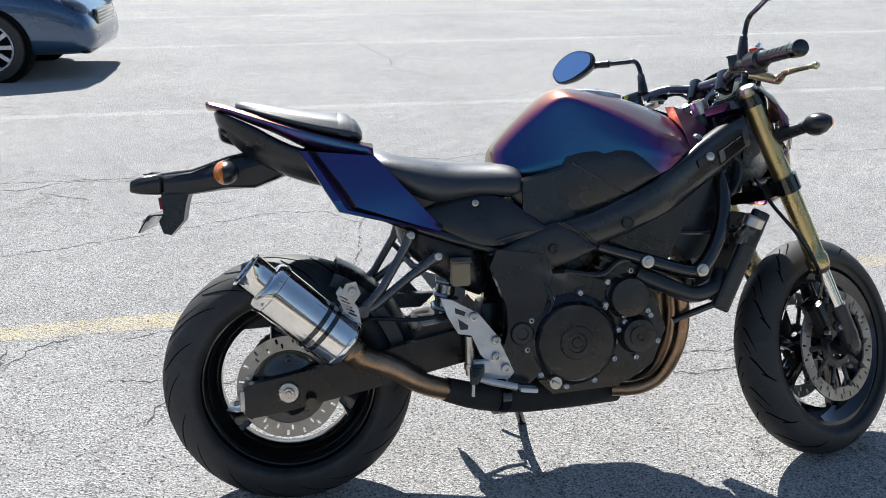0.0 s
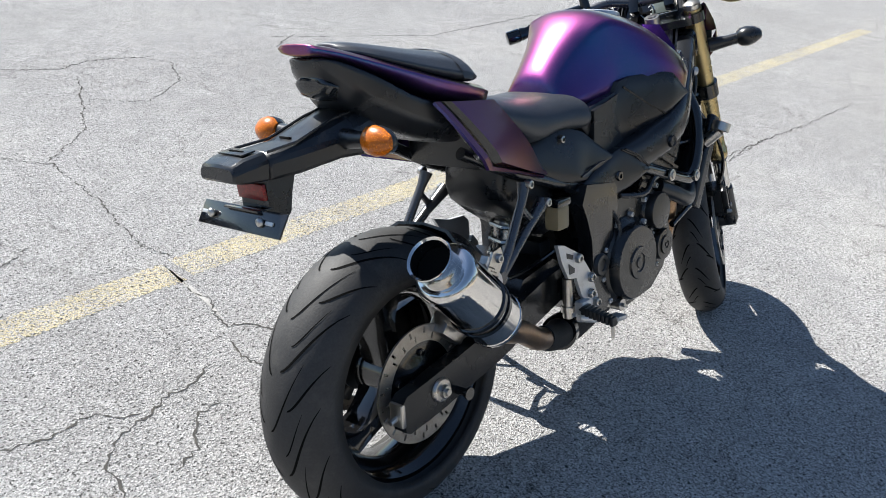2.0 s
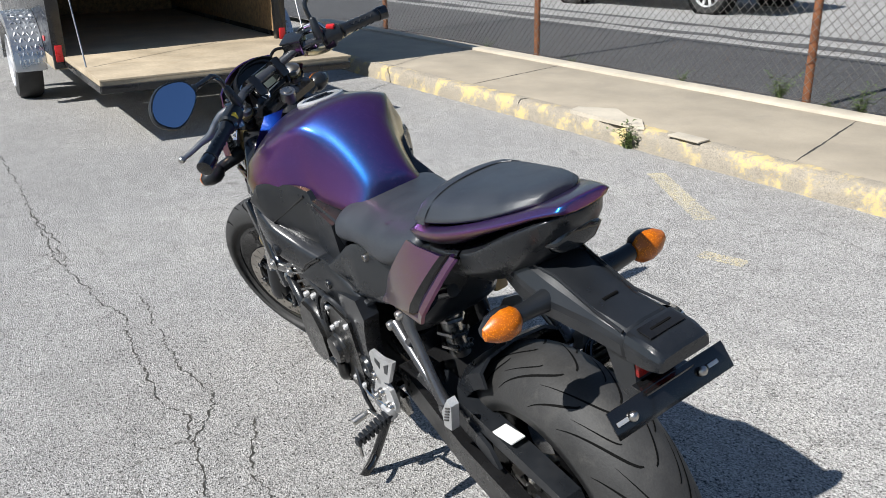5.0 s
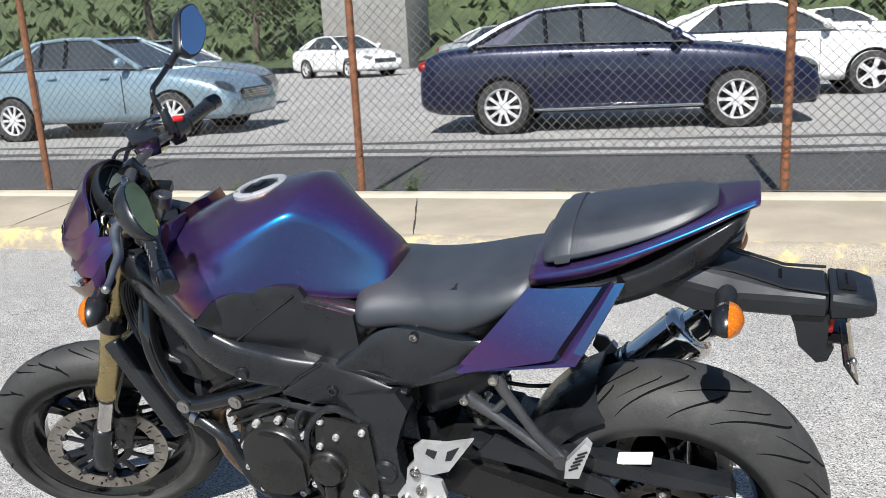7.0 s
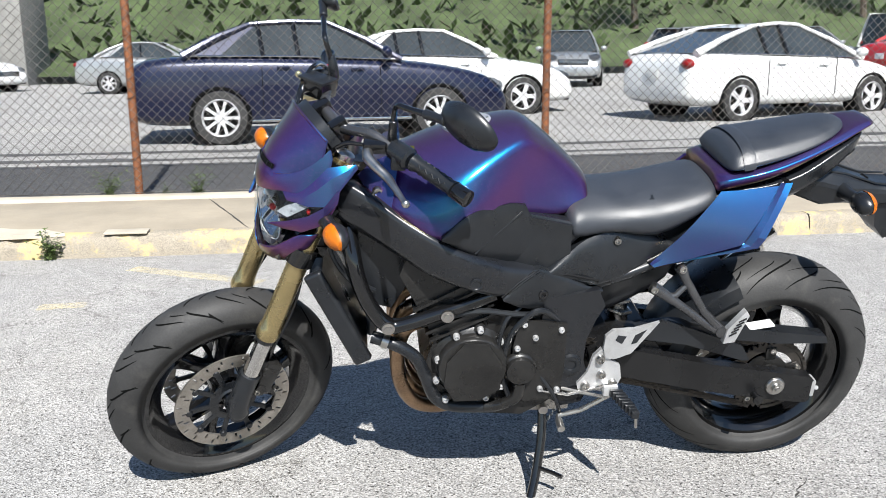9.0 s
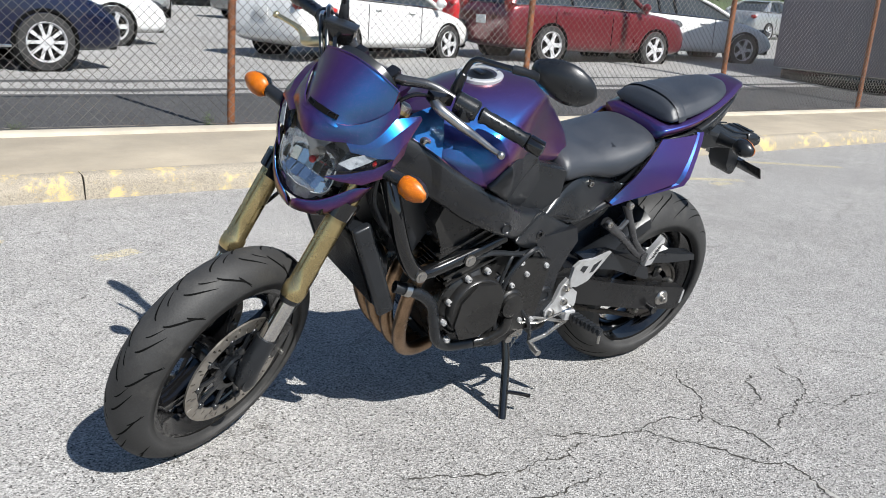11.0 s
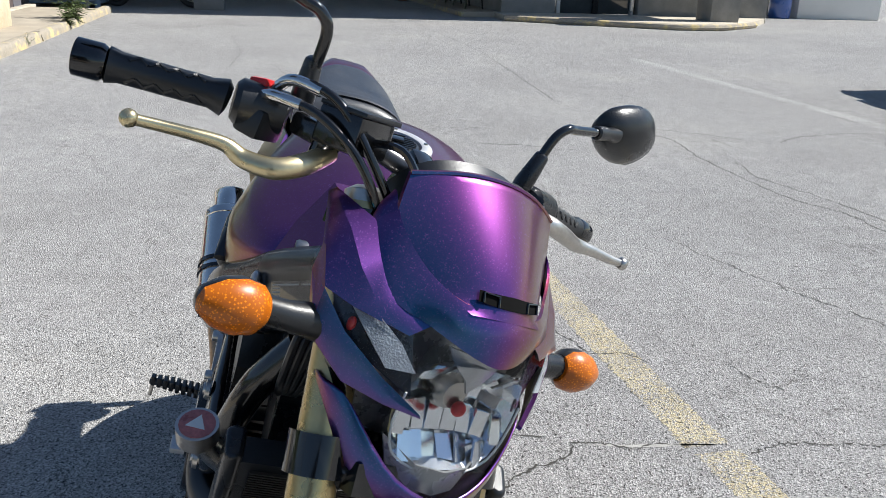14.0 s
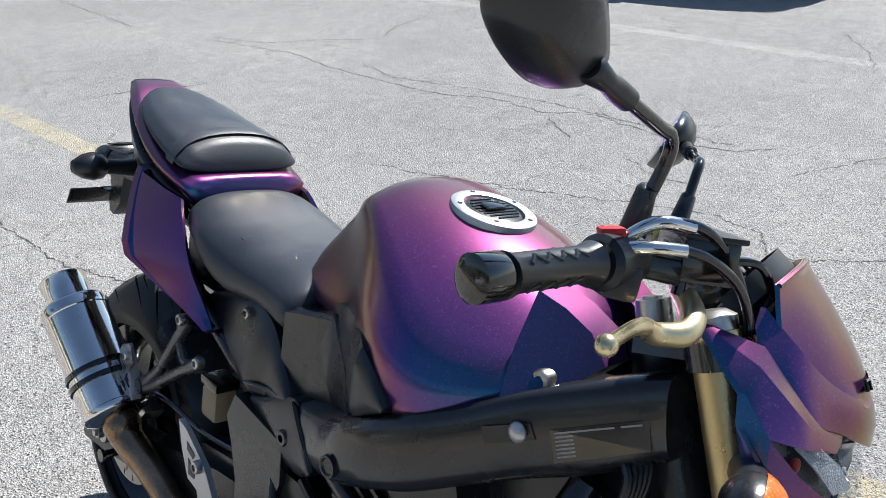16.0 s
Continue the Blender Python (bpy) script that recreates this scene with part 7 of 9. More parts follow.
for s in (1, -1):
    wing = shell([
        [(1.184, s * 0.150, 1.008), (1.182, s * 0.154, 1.004), (1.181, s * 0.156, 1.000)],
        [(1.235, s * 0.128, 1.000), (1.236, s * 0.152, 0.984), (1.232, s * 0.168, 0.955)],
        [(1.268, s * 0.122, 0.972), (1.271, s * 0.146, 0.958), (1.262, s * 0.170, 0.925)],
        [(1.298, s * 0.116, 0.944), (1.299, s * 0.132, 0.936), (1.294, s * 0.150, 0.922)],
        [(1.328, s * 0.076, 0.932), (1.328, s * 0.086, 0.925), (1.326, s * 0.096, 0.916)],
    ], 0.008)
    part("cowl_wing", wing, PAINT, bike, "pointed painted headlight cowl wing", xf=COWL, angle=24)
    blade = shell([
        [(1.230, s * 0.168, 0.958), (1.236, s * 0.172, 0.930), (1.248, s * 0.168, 0.902)],
        [(1.262, s * 0.170, 0.924), (1.266, s * 0.171, 0.898), (1.272, s * 0.160, 0.868)],
        [(1.296, s * 0.150, 0.896), (1.303, s * 0.146, 0.872), (1.306, s * 0.136, 0.846)],
        [(1.334, s * 0.112, 0.870), (1.339, s * 0.108, 0.856), (1.340, s * 0.102, 0.844)],
        [(1.366, s * 0.074, 0.851), (1.367, s * 0.073, 0.849), (1.366, s * 0.072, 0.847)],
    ], 0.007)
    part("cowl_blade", blade, PAINT, bike, "painted blade under the position light", xf=COWL, angle=24)
    part("cowl_cheek", shell([
        [(1.262, s * 0.146, 0.846), (1.284, s * 0.146, 0.836), (1.310, s * 0.130, 0.842)],
        [(1.284, s * 0.134, 0.802), (1.316, s * 0.126, 0.794), (1.338, s * 0.104, 0.812)],
        [(1.305, s * 0.110, 0.750), (1.342, s * 0.096, 0.744), (1.358, s * 0.074, 0.782)],
        [(1.325, s * 0.068, 0.722), (1.358, s * 0.054, 0.716), (1.372, s * 0.042, 0.764)],
        [(1.338, 0, 0.712), (1.370, 0, 0.708), (1.382, 0, 0.758)],
    ], 0.008), PAINT, bike, "painted lower headlight cowl", xf=COWL, sub=1, angle=180)
    part("cheek_gap", shell([
        [(1.268, s * 0.142, 0.866), (1.306, s * 0.128, 0.842)],
        [(1.270, s * 0.136, 0.838), (1.310, s * 0.118, 0.818)],
        [(1.292, s * 0.118, 0.800), (1.330, s * 0.096, 0.790)],
    ], 0.004), GLOSS, bike, "dark gap between cowl blades", xf=COWL)
    wl = part("position_light", shell([
        [(1.270, s * 0.160, 0.924), (1.300, s * 0.140, 0.926), (1.334, s * 0.088, 0.918)],
        [(1.288, s * 0.156, 0.905), (1.314, s * 0.134, 0.900), (1.348, s * 0.080, 0.888)],
        [(1.302, s * 0.146, 0.886), (1.326, s * 0.118, 0.876), (1.360, s * 0.076, 0.858)],
    ], 0.004), CLEAR, bike, "clear angular position light lens", xf=COWL, sub=1, angle=180)
    part("light_backing", shell([
        [(1.256, s * 0.158, 0.926), (1.284, s * 0.136, 0.928), (1.316, s * 0.088, 0.922)],
        [(1.272, s * 0.154, 0.905), (1.298, s * 0.130, 0.900), (1.330, s * 0.080, 0.888)],
        [(1.286, s * 0.144, 0.882), (1.310, s * 0.114, 0.872), (1.342, s * 0.074, 0.856)],
    ], 0.003), DARKCHIN, wl, "dark grey lamp backing", xf=COWL)
    part("reflector_facet", shell([
        [(1.286, s * 0.146, 0.920), (1.304, s * 0.128, 0.925)],
        [(1.308, s * 0.134, 0.904), (1.330, s * 0.104, 0.908)],
        [(1.332, s * 0.112, 0.880), (1.348, s * 0.086, 0.886)],
    ], 0.002), HONEY, wl, "small bright reflector", xf=COWL, angle=10)
    part("marker_bulb", ball((1.290, s * 0.142, 0.903), (0.005, 0.005, 0.008), 10, 8), RED_PLAIN, wl, "small orange bulb", xf=COWL)
    indicator((1.263, s * 0.137, 0.887, 1), 0.150, "front_indicator", s, xf=TURN)
lamp_pts = [sym(r) for r in (
    [(1.360, 0, 0.920), (1.352, 0.034, 0.922), (1.330, 0.078, 0.922)],
    [(1.368, 0, 0.885), (1.360, 0.042, 0.885), (1.340, 0.080, 0.885)],
    [(1.374, 0, 0.845), (1.366, 0.046, 0.845), (1.338, 0.096, 0.848)],
    [(1.377, 0, 0.805), (1.368, 0.046, 0.806), (1.340, 0.094, 0.812)],
    [(1.377, 0, 0.775), (1.368, 0.040, 0.778), (1.350, 0.074, 0.785)],
    [(1.374, 0, 0.752), (1.368, 0.026, 0.755), (1.360, 0.046, 0.762)])]
lamp = part("headlight", shell(lamp_pts, 0.003), CLEAR, bike, "large clear shield-shaped headlight lens", xf=COWL, sub=2, angle=180)
# reflector: five-sided mouth drawn back to the bulb, with upright flutes in its lower half
mouth = [(0.0, 0.905), (0.040, 0.902), (0.072, 0.888), (0.082, 0.862), (0.082, 0.826), (0.070, 0.796), (0.040, 0.781), (0.0, 0.779), (-0.040, 0.781), (-0.070, 0.796), (-0.082, 0.826), (-0.082, 0.862), (-0.072, 0.888), (-0.040, 0.902)]
rings = []
for k, x in ((1.0, 1.350), (0.88, 1.330), (0.66, 1.310), (0.36, 1.299), (0.14, 1.296)):
    rings.append([V(x - 1.6 * y * y * k, y * k, 0.855 + (z - 0.855) * k) for y, z in mouth])
part("lamp_bowl", loft(rings, True, False), LAMP_MIRROR, lamp, "mirror-bright faceted reflector bowl", xf=COWL, angle=8)
part("mouth_rim", tube([V(1.353 - 1.6 * y * y, y, z) for y, z in mouth[3:12]], 0.0014, 6, smooth=3), WHITE_LABEL, lamp, "pale lamp rim", xf=COWL)
def bowl_x(y, z):
    return 1.350 - 0.052 * max(0.0, 1 - (y / 0.084) ** 2 - ((z - 0.845) / 0.072) ** 2) - 1.2 * y * y


rb = random.Random(11)
COLS = [-0.078, -0.060, -0.041, -0.019, 0.004, 0.026, 0.046, 0.063, 0.078]
for z0, z1 in ((0.786, 0.812), (0.812, 0.842), (0.872, 0.898)):
    for y0, y1 in zip(COLS, COLS[1:]):
        yc, zc = (y0 + y1) / 2, (z0 + z1) / 2
        if (yc / 0.086) ** 2 + ((zc - 0.843) / 0.070) ** 2 > 1.0 or (z0 > 0.86 and abs(yc) < 0.02):
            continue
        ta, tb = rb.uniform(-0.30, 0.30), rb.uniform(-0.22, 0.22)
        sh = rb.uniform(-0.004, 0.004)
        block = loft([[V(max(bowl_x(yc, zc), 1.312) + 0.004 + ta * (y - yc) + tb * (z - zc) + (bowl_x(yc, z1) - bowl_x(yc, z0)) * (z - zc) / (z1 - z0) - dx, y + sh * (z - zc) * 20, z) for y, z in ((y0 + 0.0006, z0 + 0.0006), (y1 - 0.0006, z0 + 0.0006), (y1 - 0.0006, z1 - 0.0006), (y0 + 0.0006, z1 - 0.0006))] for dx in (0.0, 0.004)])
        part("reflector_block", block, LAMP_MIRROR, lamp, xf=COWL, angle=10)
part("lamp_brow", shell([sym(r) for r in ([(1.352, 0, 0.914), (1.346, 0.024, 0.916), (1.334, 0.046, 0.916)], [(1.338, 0, 0.868), (1.342, 0.012, 0.884), (1.334, 0.034, 0.902)])], 0.003), ALU, lamp, "pale grey inner brow", xf=COWL)
part("lamp_chin", shell([sym(r) for r in ([(1.362, 0, 0.784), (1.354, 0.036, 0.786), (1.330, 0.076, 0.806)], [(1.358, 0, 0.752), (1.352, 0.030, 0.756), (1.336, 0.060, 0.772)])], 0.003), GREYCHIN, lamp, "grey inner chin panel", xf=COWL)
part("bulb", rod((1.288, 0, 0.855), (1.318, 0, 0.855), 0.010, 14), STEEL, lamp, "bulb", xf=COWL)
part("bulb_shield", lathe([(0.0, 0.052), (0.016, 0.050), (0.021, 0.042), (0.021, 0.036)], 24, 'x', (1.275, 0, 0.858)), STEEL, lamp, "round bulb shield", xf=COWL)
part("bulb_tip", ball((1.332, 0.006, 0.846), (0.008, 0.009, 0.009), 12, 8), RED_PLAIN, lamp, "small red bulb tip", xf=COWL)
part("lamp_housing", body([
    (1.225, [(0, 0.990), (0.06, 0.985), (0.11, 0.955), (0.135, 0.90), (0.12, 0.83), (0.07, 0.79), (0, 0.78)]),
    (1.270, [(0, 0.955), (0.06, 0.950), (0.10, 0.935), (0.132, 0.895), (0.11, 0.82), (0.07, 0.778), (0, 0.765)]),
    (1.283, [(0, 0.935), (0.05, 0.930), (0.09, 0.915), (0.108, 0.89), (0.095, 0.82), (0.06, 0.77), (0, 0.757)]),
]), GREYCHIN, lamp, "grey lamp housing", xf=COWL, sub=1)

# ---- kerb, walkway and fence ----
rk = random.Random(4)
walkway = solo("pavement", box((-3.0, -3.66, 0.055), (26.0, 1.20, 0.145), 0.006), CONCRETE, "tan concrete walkway behind the kerb", "walkway", kind="structure")
kerb = thing("kerb", Matrix.Translation((0, 0, 0)), "worn yellow-painted concrete kerb along the lot", "kerb", kind="structure")
x = 10.0
while x > -15.8:
    L = rk.choice((2.9, 3.0, 3.05))
    rows = []
    n = 60
    for i in range(n + 1):
        xx = x - (L - 0.007) * i / n
        j = lambda a: rk.uniform(-a, a)
        chip = -0.030 * max(0.0, noise.noise(V(xx * 3.1, 5.0, 0)) * 2 - 0.3)
        rows.append([V(xx, -2.918 + j(0.006), -0.03), V(xx, -2.926 + j(0.010), 0.030 + j(0.010)), V(xx, -2.934 + j(0.010), 0.075 + j(0.010)), V(xx, -2.946 + chip + j(0.010), 0.112 - 0.6 * abs(chip) + j(0.010)), V(xx, -2.968 + 1.5 * chip + j(0.008), 0.132 - 0.3 * abs(chip) + j(0.004)), V(xx, -3.062, 0.1315), V(xx, -3.062, -0.03)])
    part("kerbstone", loft(rows), KERB, kerb, angle=60)
    x -= L
for k, (x, w) in enumerate([(2.45, 0.25), (7.4, 0.5)]):
    part("kerb_patch", box((x, -2.985, 0.142), (w, 0.10, 0.012), 0.004, (rk.uniform(-2, 2), 0, 0)), CONCRETE_PALE, kerb, "pale cement patch on the kerb")
part("kerb_patch", bev(loft([[V(x, y, z) for x, y in ((3.52, -2.955), (3.57, -3.08), (3.34, -3.24), (3.12, -3.13), (2.98, -3.12), (2.80, -2.965), (3.2, -2.95))] for z in (0.120, 0.147)]), 0.004), CONCRETE_PALE, kerb, "pale cement patch spread over the kerb")
strip = solo("fence_footing", box((-3.0, -4.345, 0.07), (27.0, 0.17, 0.16), 0.010), CONCRETE_PALE, "pale concrete footing strip under the fence", "footing", kind="structure")
for x0, x1 in ((1.75, 2.15), (-1.55, -1.25), (-4.6, -4.3), (4.9, 5.2)):
    solo("walkway_joint", ribbon([(x0, -3.07), (x1, -4.25)], 0.010, 0.129, 0.004, int(x0 * 10) + 60, 0.05, 0.5), CRACK, "dark joint in the concrete walkway", "joint", kind="structure")

fence = thing("chain_link_fence", Matrix.Translation((0, -4.47, 0.1)), "chain-link fence with rusty posts", "fence")
FH = 2.35
POSTS = [8.9, 5.80, 2.70, -0.44, -3.45, -6.55, -9.7, -12.6]
for k, px_ in enumerate(POSTS):
    post = part("post", tube([(px_, 0, -0.1), (px_ + rk.uniform(-0.02, 0.02), rk.uniform(-0.02, 0.02), FH), (px_, 0, FH + 0.03)], 0.030, 14, [0.030, 0.030, 0.012]), RUST, fence, "rusty iron fence post")
    for z in (0.3, 0.75, 1.2, 1.65, 2.1):
        part("tie_wire", tube([(px_ + 0.036 * math.cos(a), 0.036 * math.sin(a), z + 0.012 * a) for a in np.linspace(0, 5.6, 10)], 0.003, 5), RUST, post)
part("top_rail", rod((9.0, 0, FH), (-12.7, 0, FH), 0.021, 12), GALV, fence, "galvanised top rail")
part("bottom_wire", rod((9.0, 0.03, 0.06), (-12.7, 0.03, 0.06), 0.003, 6), GALV, fence)
PITCH = 0.074
wires = bmesh.new()
def wire(bm, a, b, r):
    d = (b - a).normalized()
    u = d.cross(V(0, 1, 0)).normalized() * r
    w = V(0, r, 0)
    ra = [bm.verts.new(a + q) for q in (u, w, -u, -w)]
    rb_ = [bm.verts.new(b + q) for q in (u, w, -u, -w)]
    for i in range(4):
        bm.faces.new((ra[i], ra[(i + 1) % 4], rb_[(i + 1) % 4], rb_[i]))
nw = int((21.7 + FH) / PITCH)
for i in range(nw):
    x0 = 9.0 - i * PITCH
    xa, za, xb, zb = x0, 0.03, x0 + FH * 1.0, FH
    if xb > 9.0:
        zb -= (xb - 9.0)
        xb = 9.0
    if xa < -12.7:
        za += (-12.7 - xa)
        xa = -12.7
    if zb > za:
        wire(wires, V(xa, 0.034, za), V(xb, 0.034, zb), 0.0021)
        wire(wires, V(-3.7 - xa, 0.038, za), V(-3.7 - xb, 0.038, zb), 0.0021)
tagged(part("chain_link_mesh", wires, GALV, fence, "diamond wire mesh", angle=180), kind="stuff")

# weeds at the kerb and fence foot
def weed(x, y, z, h, seed, n=26):
    r = random.Random(seed)
    t = thing("weed", Matrix.Translation((x, y, z)), "green weed growing out of a joint in the concrete", "weed")
    st, lf = [], bmesh.new()
    for i in range(n):
        a, tilt, L = r.uniform(0, 6.28), r.uniform(0.1, 0.9), h * r.uniform(0.45, 1.0)
        p = [V(r.uniform(-0.03, 0.03), r.uniform(-0.015, 0.015), 0)]
        for k in range(4):
            s_ = (k + 1) / 4
            p.append(p[0] + V(math.cos(a) * math.sin(tilt * s_) * L * s_, math.sin(a) * math.sin(tilt * s_) * L * s_, math.cos(tilt * s_) * L * s_))
        st.append(tube(p, 0.0015, 4, [0.002, 0.0016, 0.0013, 0.001, 0.0006]))
        for k in range(1, 5):
            for q in range(2):
                b = r.uniform(0, 6.28)
                d = V(math.cos(b), math.sin(b), r.uniform(-0.2, 0.7)).normalized()
                s_ = d.cross(V(0, 0, 1)).normalized()
                ll, ww = h * r.uniform(0.12, 0.24), h * r.uniform(0.02, 0.045)
                o = p[k]
                f = [lf.verts.new(o), lf.verts.new(o + d * ll * 0.5 + s_ * ww), lf.verts.new(o + d * ll - V(0, 0, ll * 0.15)), lf.verts.new(o + d * ll * 0.5 - s_ * ww)]
                lf.faces.new(f)
    tagged(part("stem", join(*st), LEAF, t), kind="stuff")
    tagged(part("leaf", lf, LEAF, t), kind="stuff")
    return t


weed(2.88, -2.905, 0.0, 0.19, 1, 24)
weed(-1.16, -2.93, 0.0, 0.11, 2, 14)
weed(-1.75, -4.44, 0.12, 0.18, 3, 14)
weed(2.25, -4.44, 0.12, 0.22, 4, 18)
weed(2.9, -4.44, 0.12, 0.25, 5, 18)
weed(-13.4, -3.0, 0.0, 0.75, 6, 40)
weed(-12.7, -2.95, 0.0, 0.5, 7, 30)
weed(-10.0, -2.94, 0.0, 0.18, 8, 16)
for k in range(8):
    weed(-3 + k * 1.37, -4.44, 0.12, 0.10 + 0.03 * (k % 3), 20 + k, 8)

# ---- parked vehicles ----
def car_paint(name, col, metal=0.35):
    return surf(name, col, 0.30, metal, 0.10, 1.2, 500, 0.0, coat=0.9, dirt=tuple(c * 0.9 + 0.01 for c in col), rvary=0.05)


CHROME_TRIM = brushed("chrome_trim", (0.75, 0.75, 0.75), 0.12, 0.05)
ALLOY = surf("alloy_wheel", (0.60, 0.60, 0.61), 0.30, 0.15, 0.1, 8, 90, 0.02)
HEADLAMP = clear_mat("headlamp_glass", (0.85, 0.88, 0.92), 0.05, 0.45)
CARGLASS = surf("car_glass", (0.035, 0.042, 0.045), 0.05, 0, 0.3, 1.5, 60, 0.0, spec=0.8, rvary=0.01)
BARS = surf("plate_white", (0.70, 0.70, 0.68), 0.5, 0, 0.05, 9, 60, 0.0)

# outlines: (x share from the tail, z of the lower body's top) and the cabin's (x, z) corners: rear foot, rear roof, front roof, screen foot
SHAPES = {
    "sedan": dict(top=[(0, 0.62), (0.012, 0.93), (0.03, 1.06), (0.17, 1.10), (0.5, 1.07), (0.70, 1.03), (0.85, 0.93), (0.94, 0.83), (0.985, 0.68), (1.0, 0.45)], cabin=[(0.14, 1.08), (0.31, 1.48), (0.51, 1.50), (0.70, 1.02)]),
    "fastback": dict(top=[(0, 0.70), (0.012, 0.98), (0.05, 1.06), (0.17, 1.03), (0.5, 0.98), (0.72, 0.96), (0.86, 0.86), (0.95, 0.74), (0.99, 0.60), (1.0, 0.42)], cabin=[(0.03, 1.06), (0.30, 1.42), (0.50, 1.45), (0.77, 0.94)]),
    "suv": dict(top=[(0, 0.75), (0.01, 1.0), (0.03, 1.08), (0.2, 1.08), (0.5, 1.05), (0.72, 1.04), (0.88, 0.99), (0.96, 0.88), (0.99, 0.7), (1.0, 0.5)], cabin=[(0.015, 1.07), (0.08, 1.66), (0.52, 1.68), (0.74, 1.04)]),
    "van": dict(top=[(0, 0.75), (0.01, 1.1), (0.03, 1.18), (0.2, 1.18), (0.5, 1.18), (0.78, 1.15), (0.90, 1.08), (0.97, 0.95), (0.99, 0.7), (1.0, 0.5)], cabin=[(0.005, 1.16), (0.03, 2.0), (0.66, 2.02), (0.82, 1.14)]),
}


def wheel_part(parent, c, r, side, spokes=10):
    star = []
    for i in range(spokes):
        a = 2 * math.pi * i / spokes
        h = math.pi / spokes
        for da, rr in ((-0.30 * h, 0.665), (0.30 * h, 0.665), (0.42 * h, 0.40), (0.75 * h, 0.24), (1.25 * h, 0.24), (1.58 * h, 0.40)):
            star.append((c[0] + r * rr * math.cos(a + da), c[2] + r * rr * math.sin(a + da)))
    rimp = part("wheel", prism(star, c[1] - side * 0.016, c[1] + side * 0.003, 0), ALLOY, parent, "silver alloy wheel")
    part("rim", lathe([(r * 0.62, -side * 0.05), (r * 0.64, side * 0.004), (r * 0.68, side * 0.02), (r * 0.70, side * 0.012), (r * 0.66, side * 0.0)], 28, 'y', c), ALLOY, rimp)
    part("hub_cap", lathe([(0.0, side * 0.012), (r * 0.10, side * 0.010), (r * 0.13, side * 0.002)], 16, 'y', c), ALLOY, rimp)
    part("tyre", lathe([(r * 0.66, -side * 0.20), (r * 0.94, -side * 0.20), (r, -side * 0.17), (r, -side * 0.03), (r * 0.95, side * 0.004), (r * 0.72, side * 0.010), (r * 0.67, -side * 0.002)], 36, 'y', c), RUBBER, rimp)
    # near-black disc stands in for the shade behind the spokes
    part("spoke_gap_shade", lathe([(0.0, -side * 0.015), (r * 0.62, -side * 0.015), (r * 0.62, -side * 0.05)], 20, 'y', c), RECESS_SHADE, rimp)


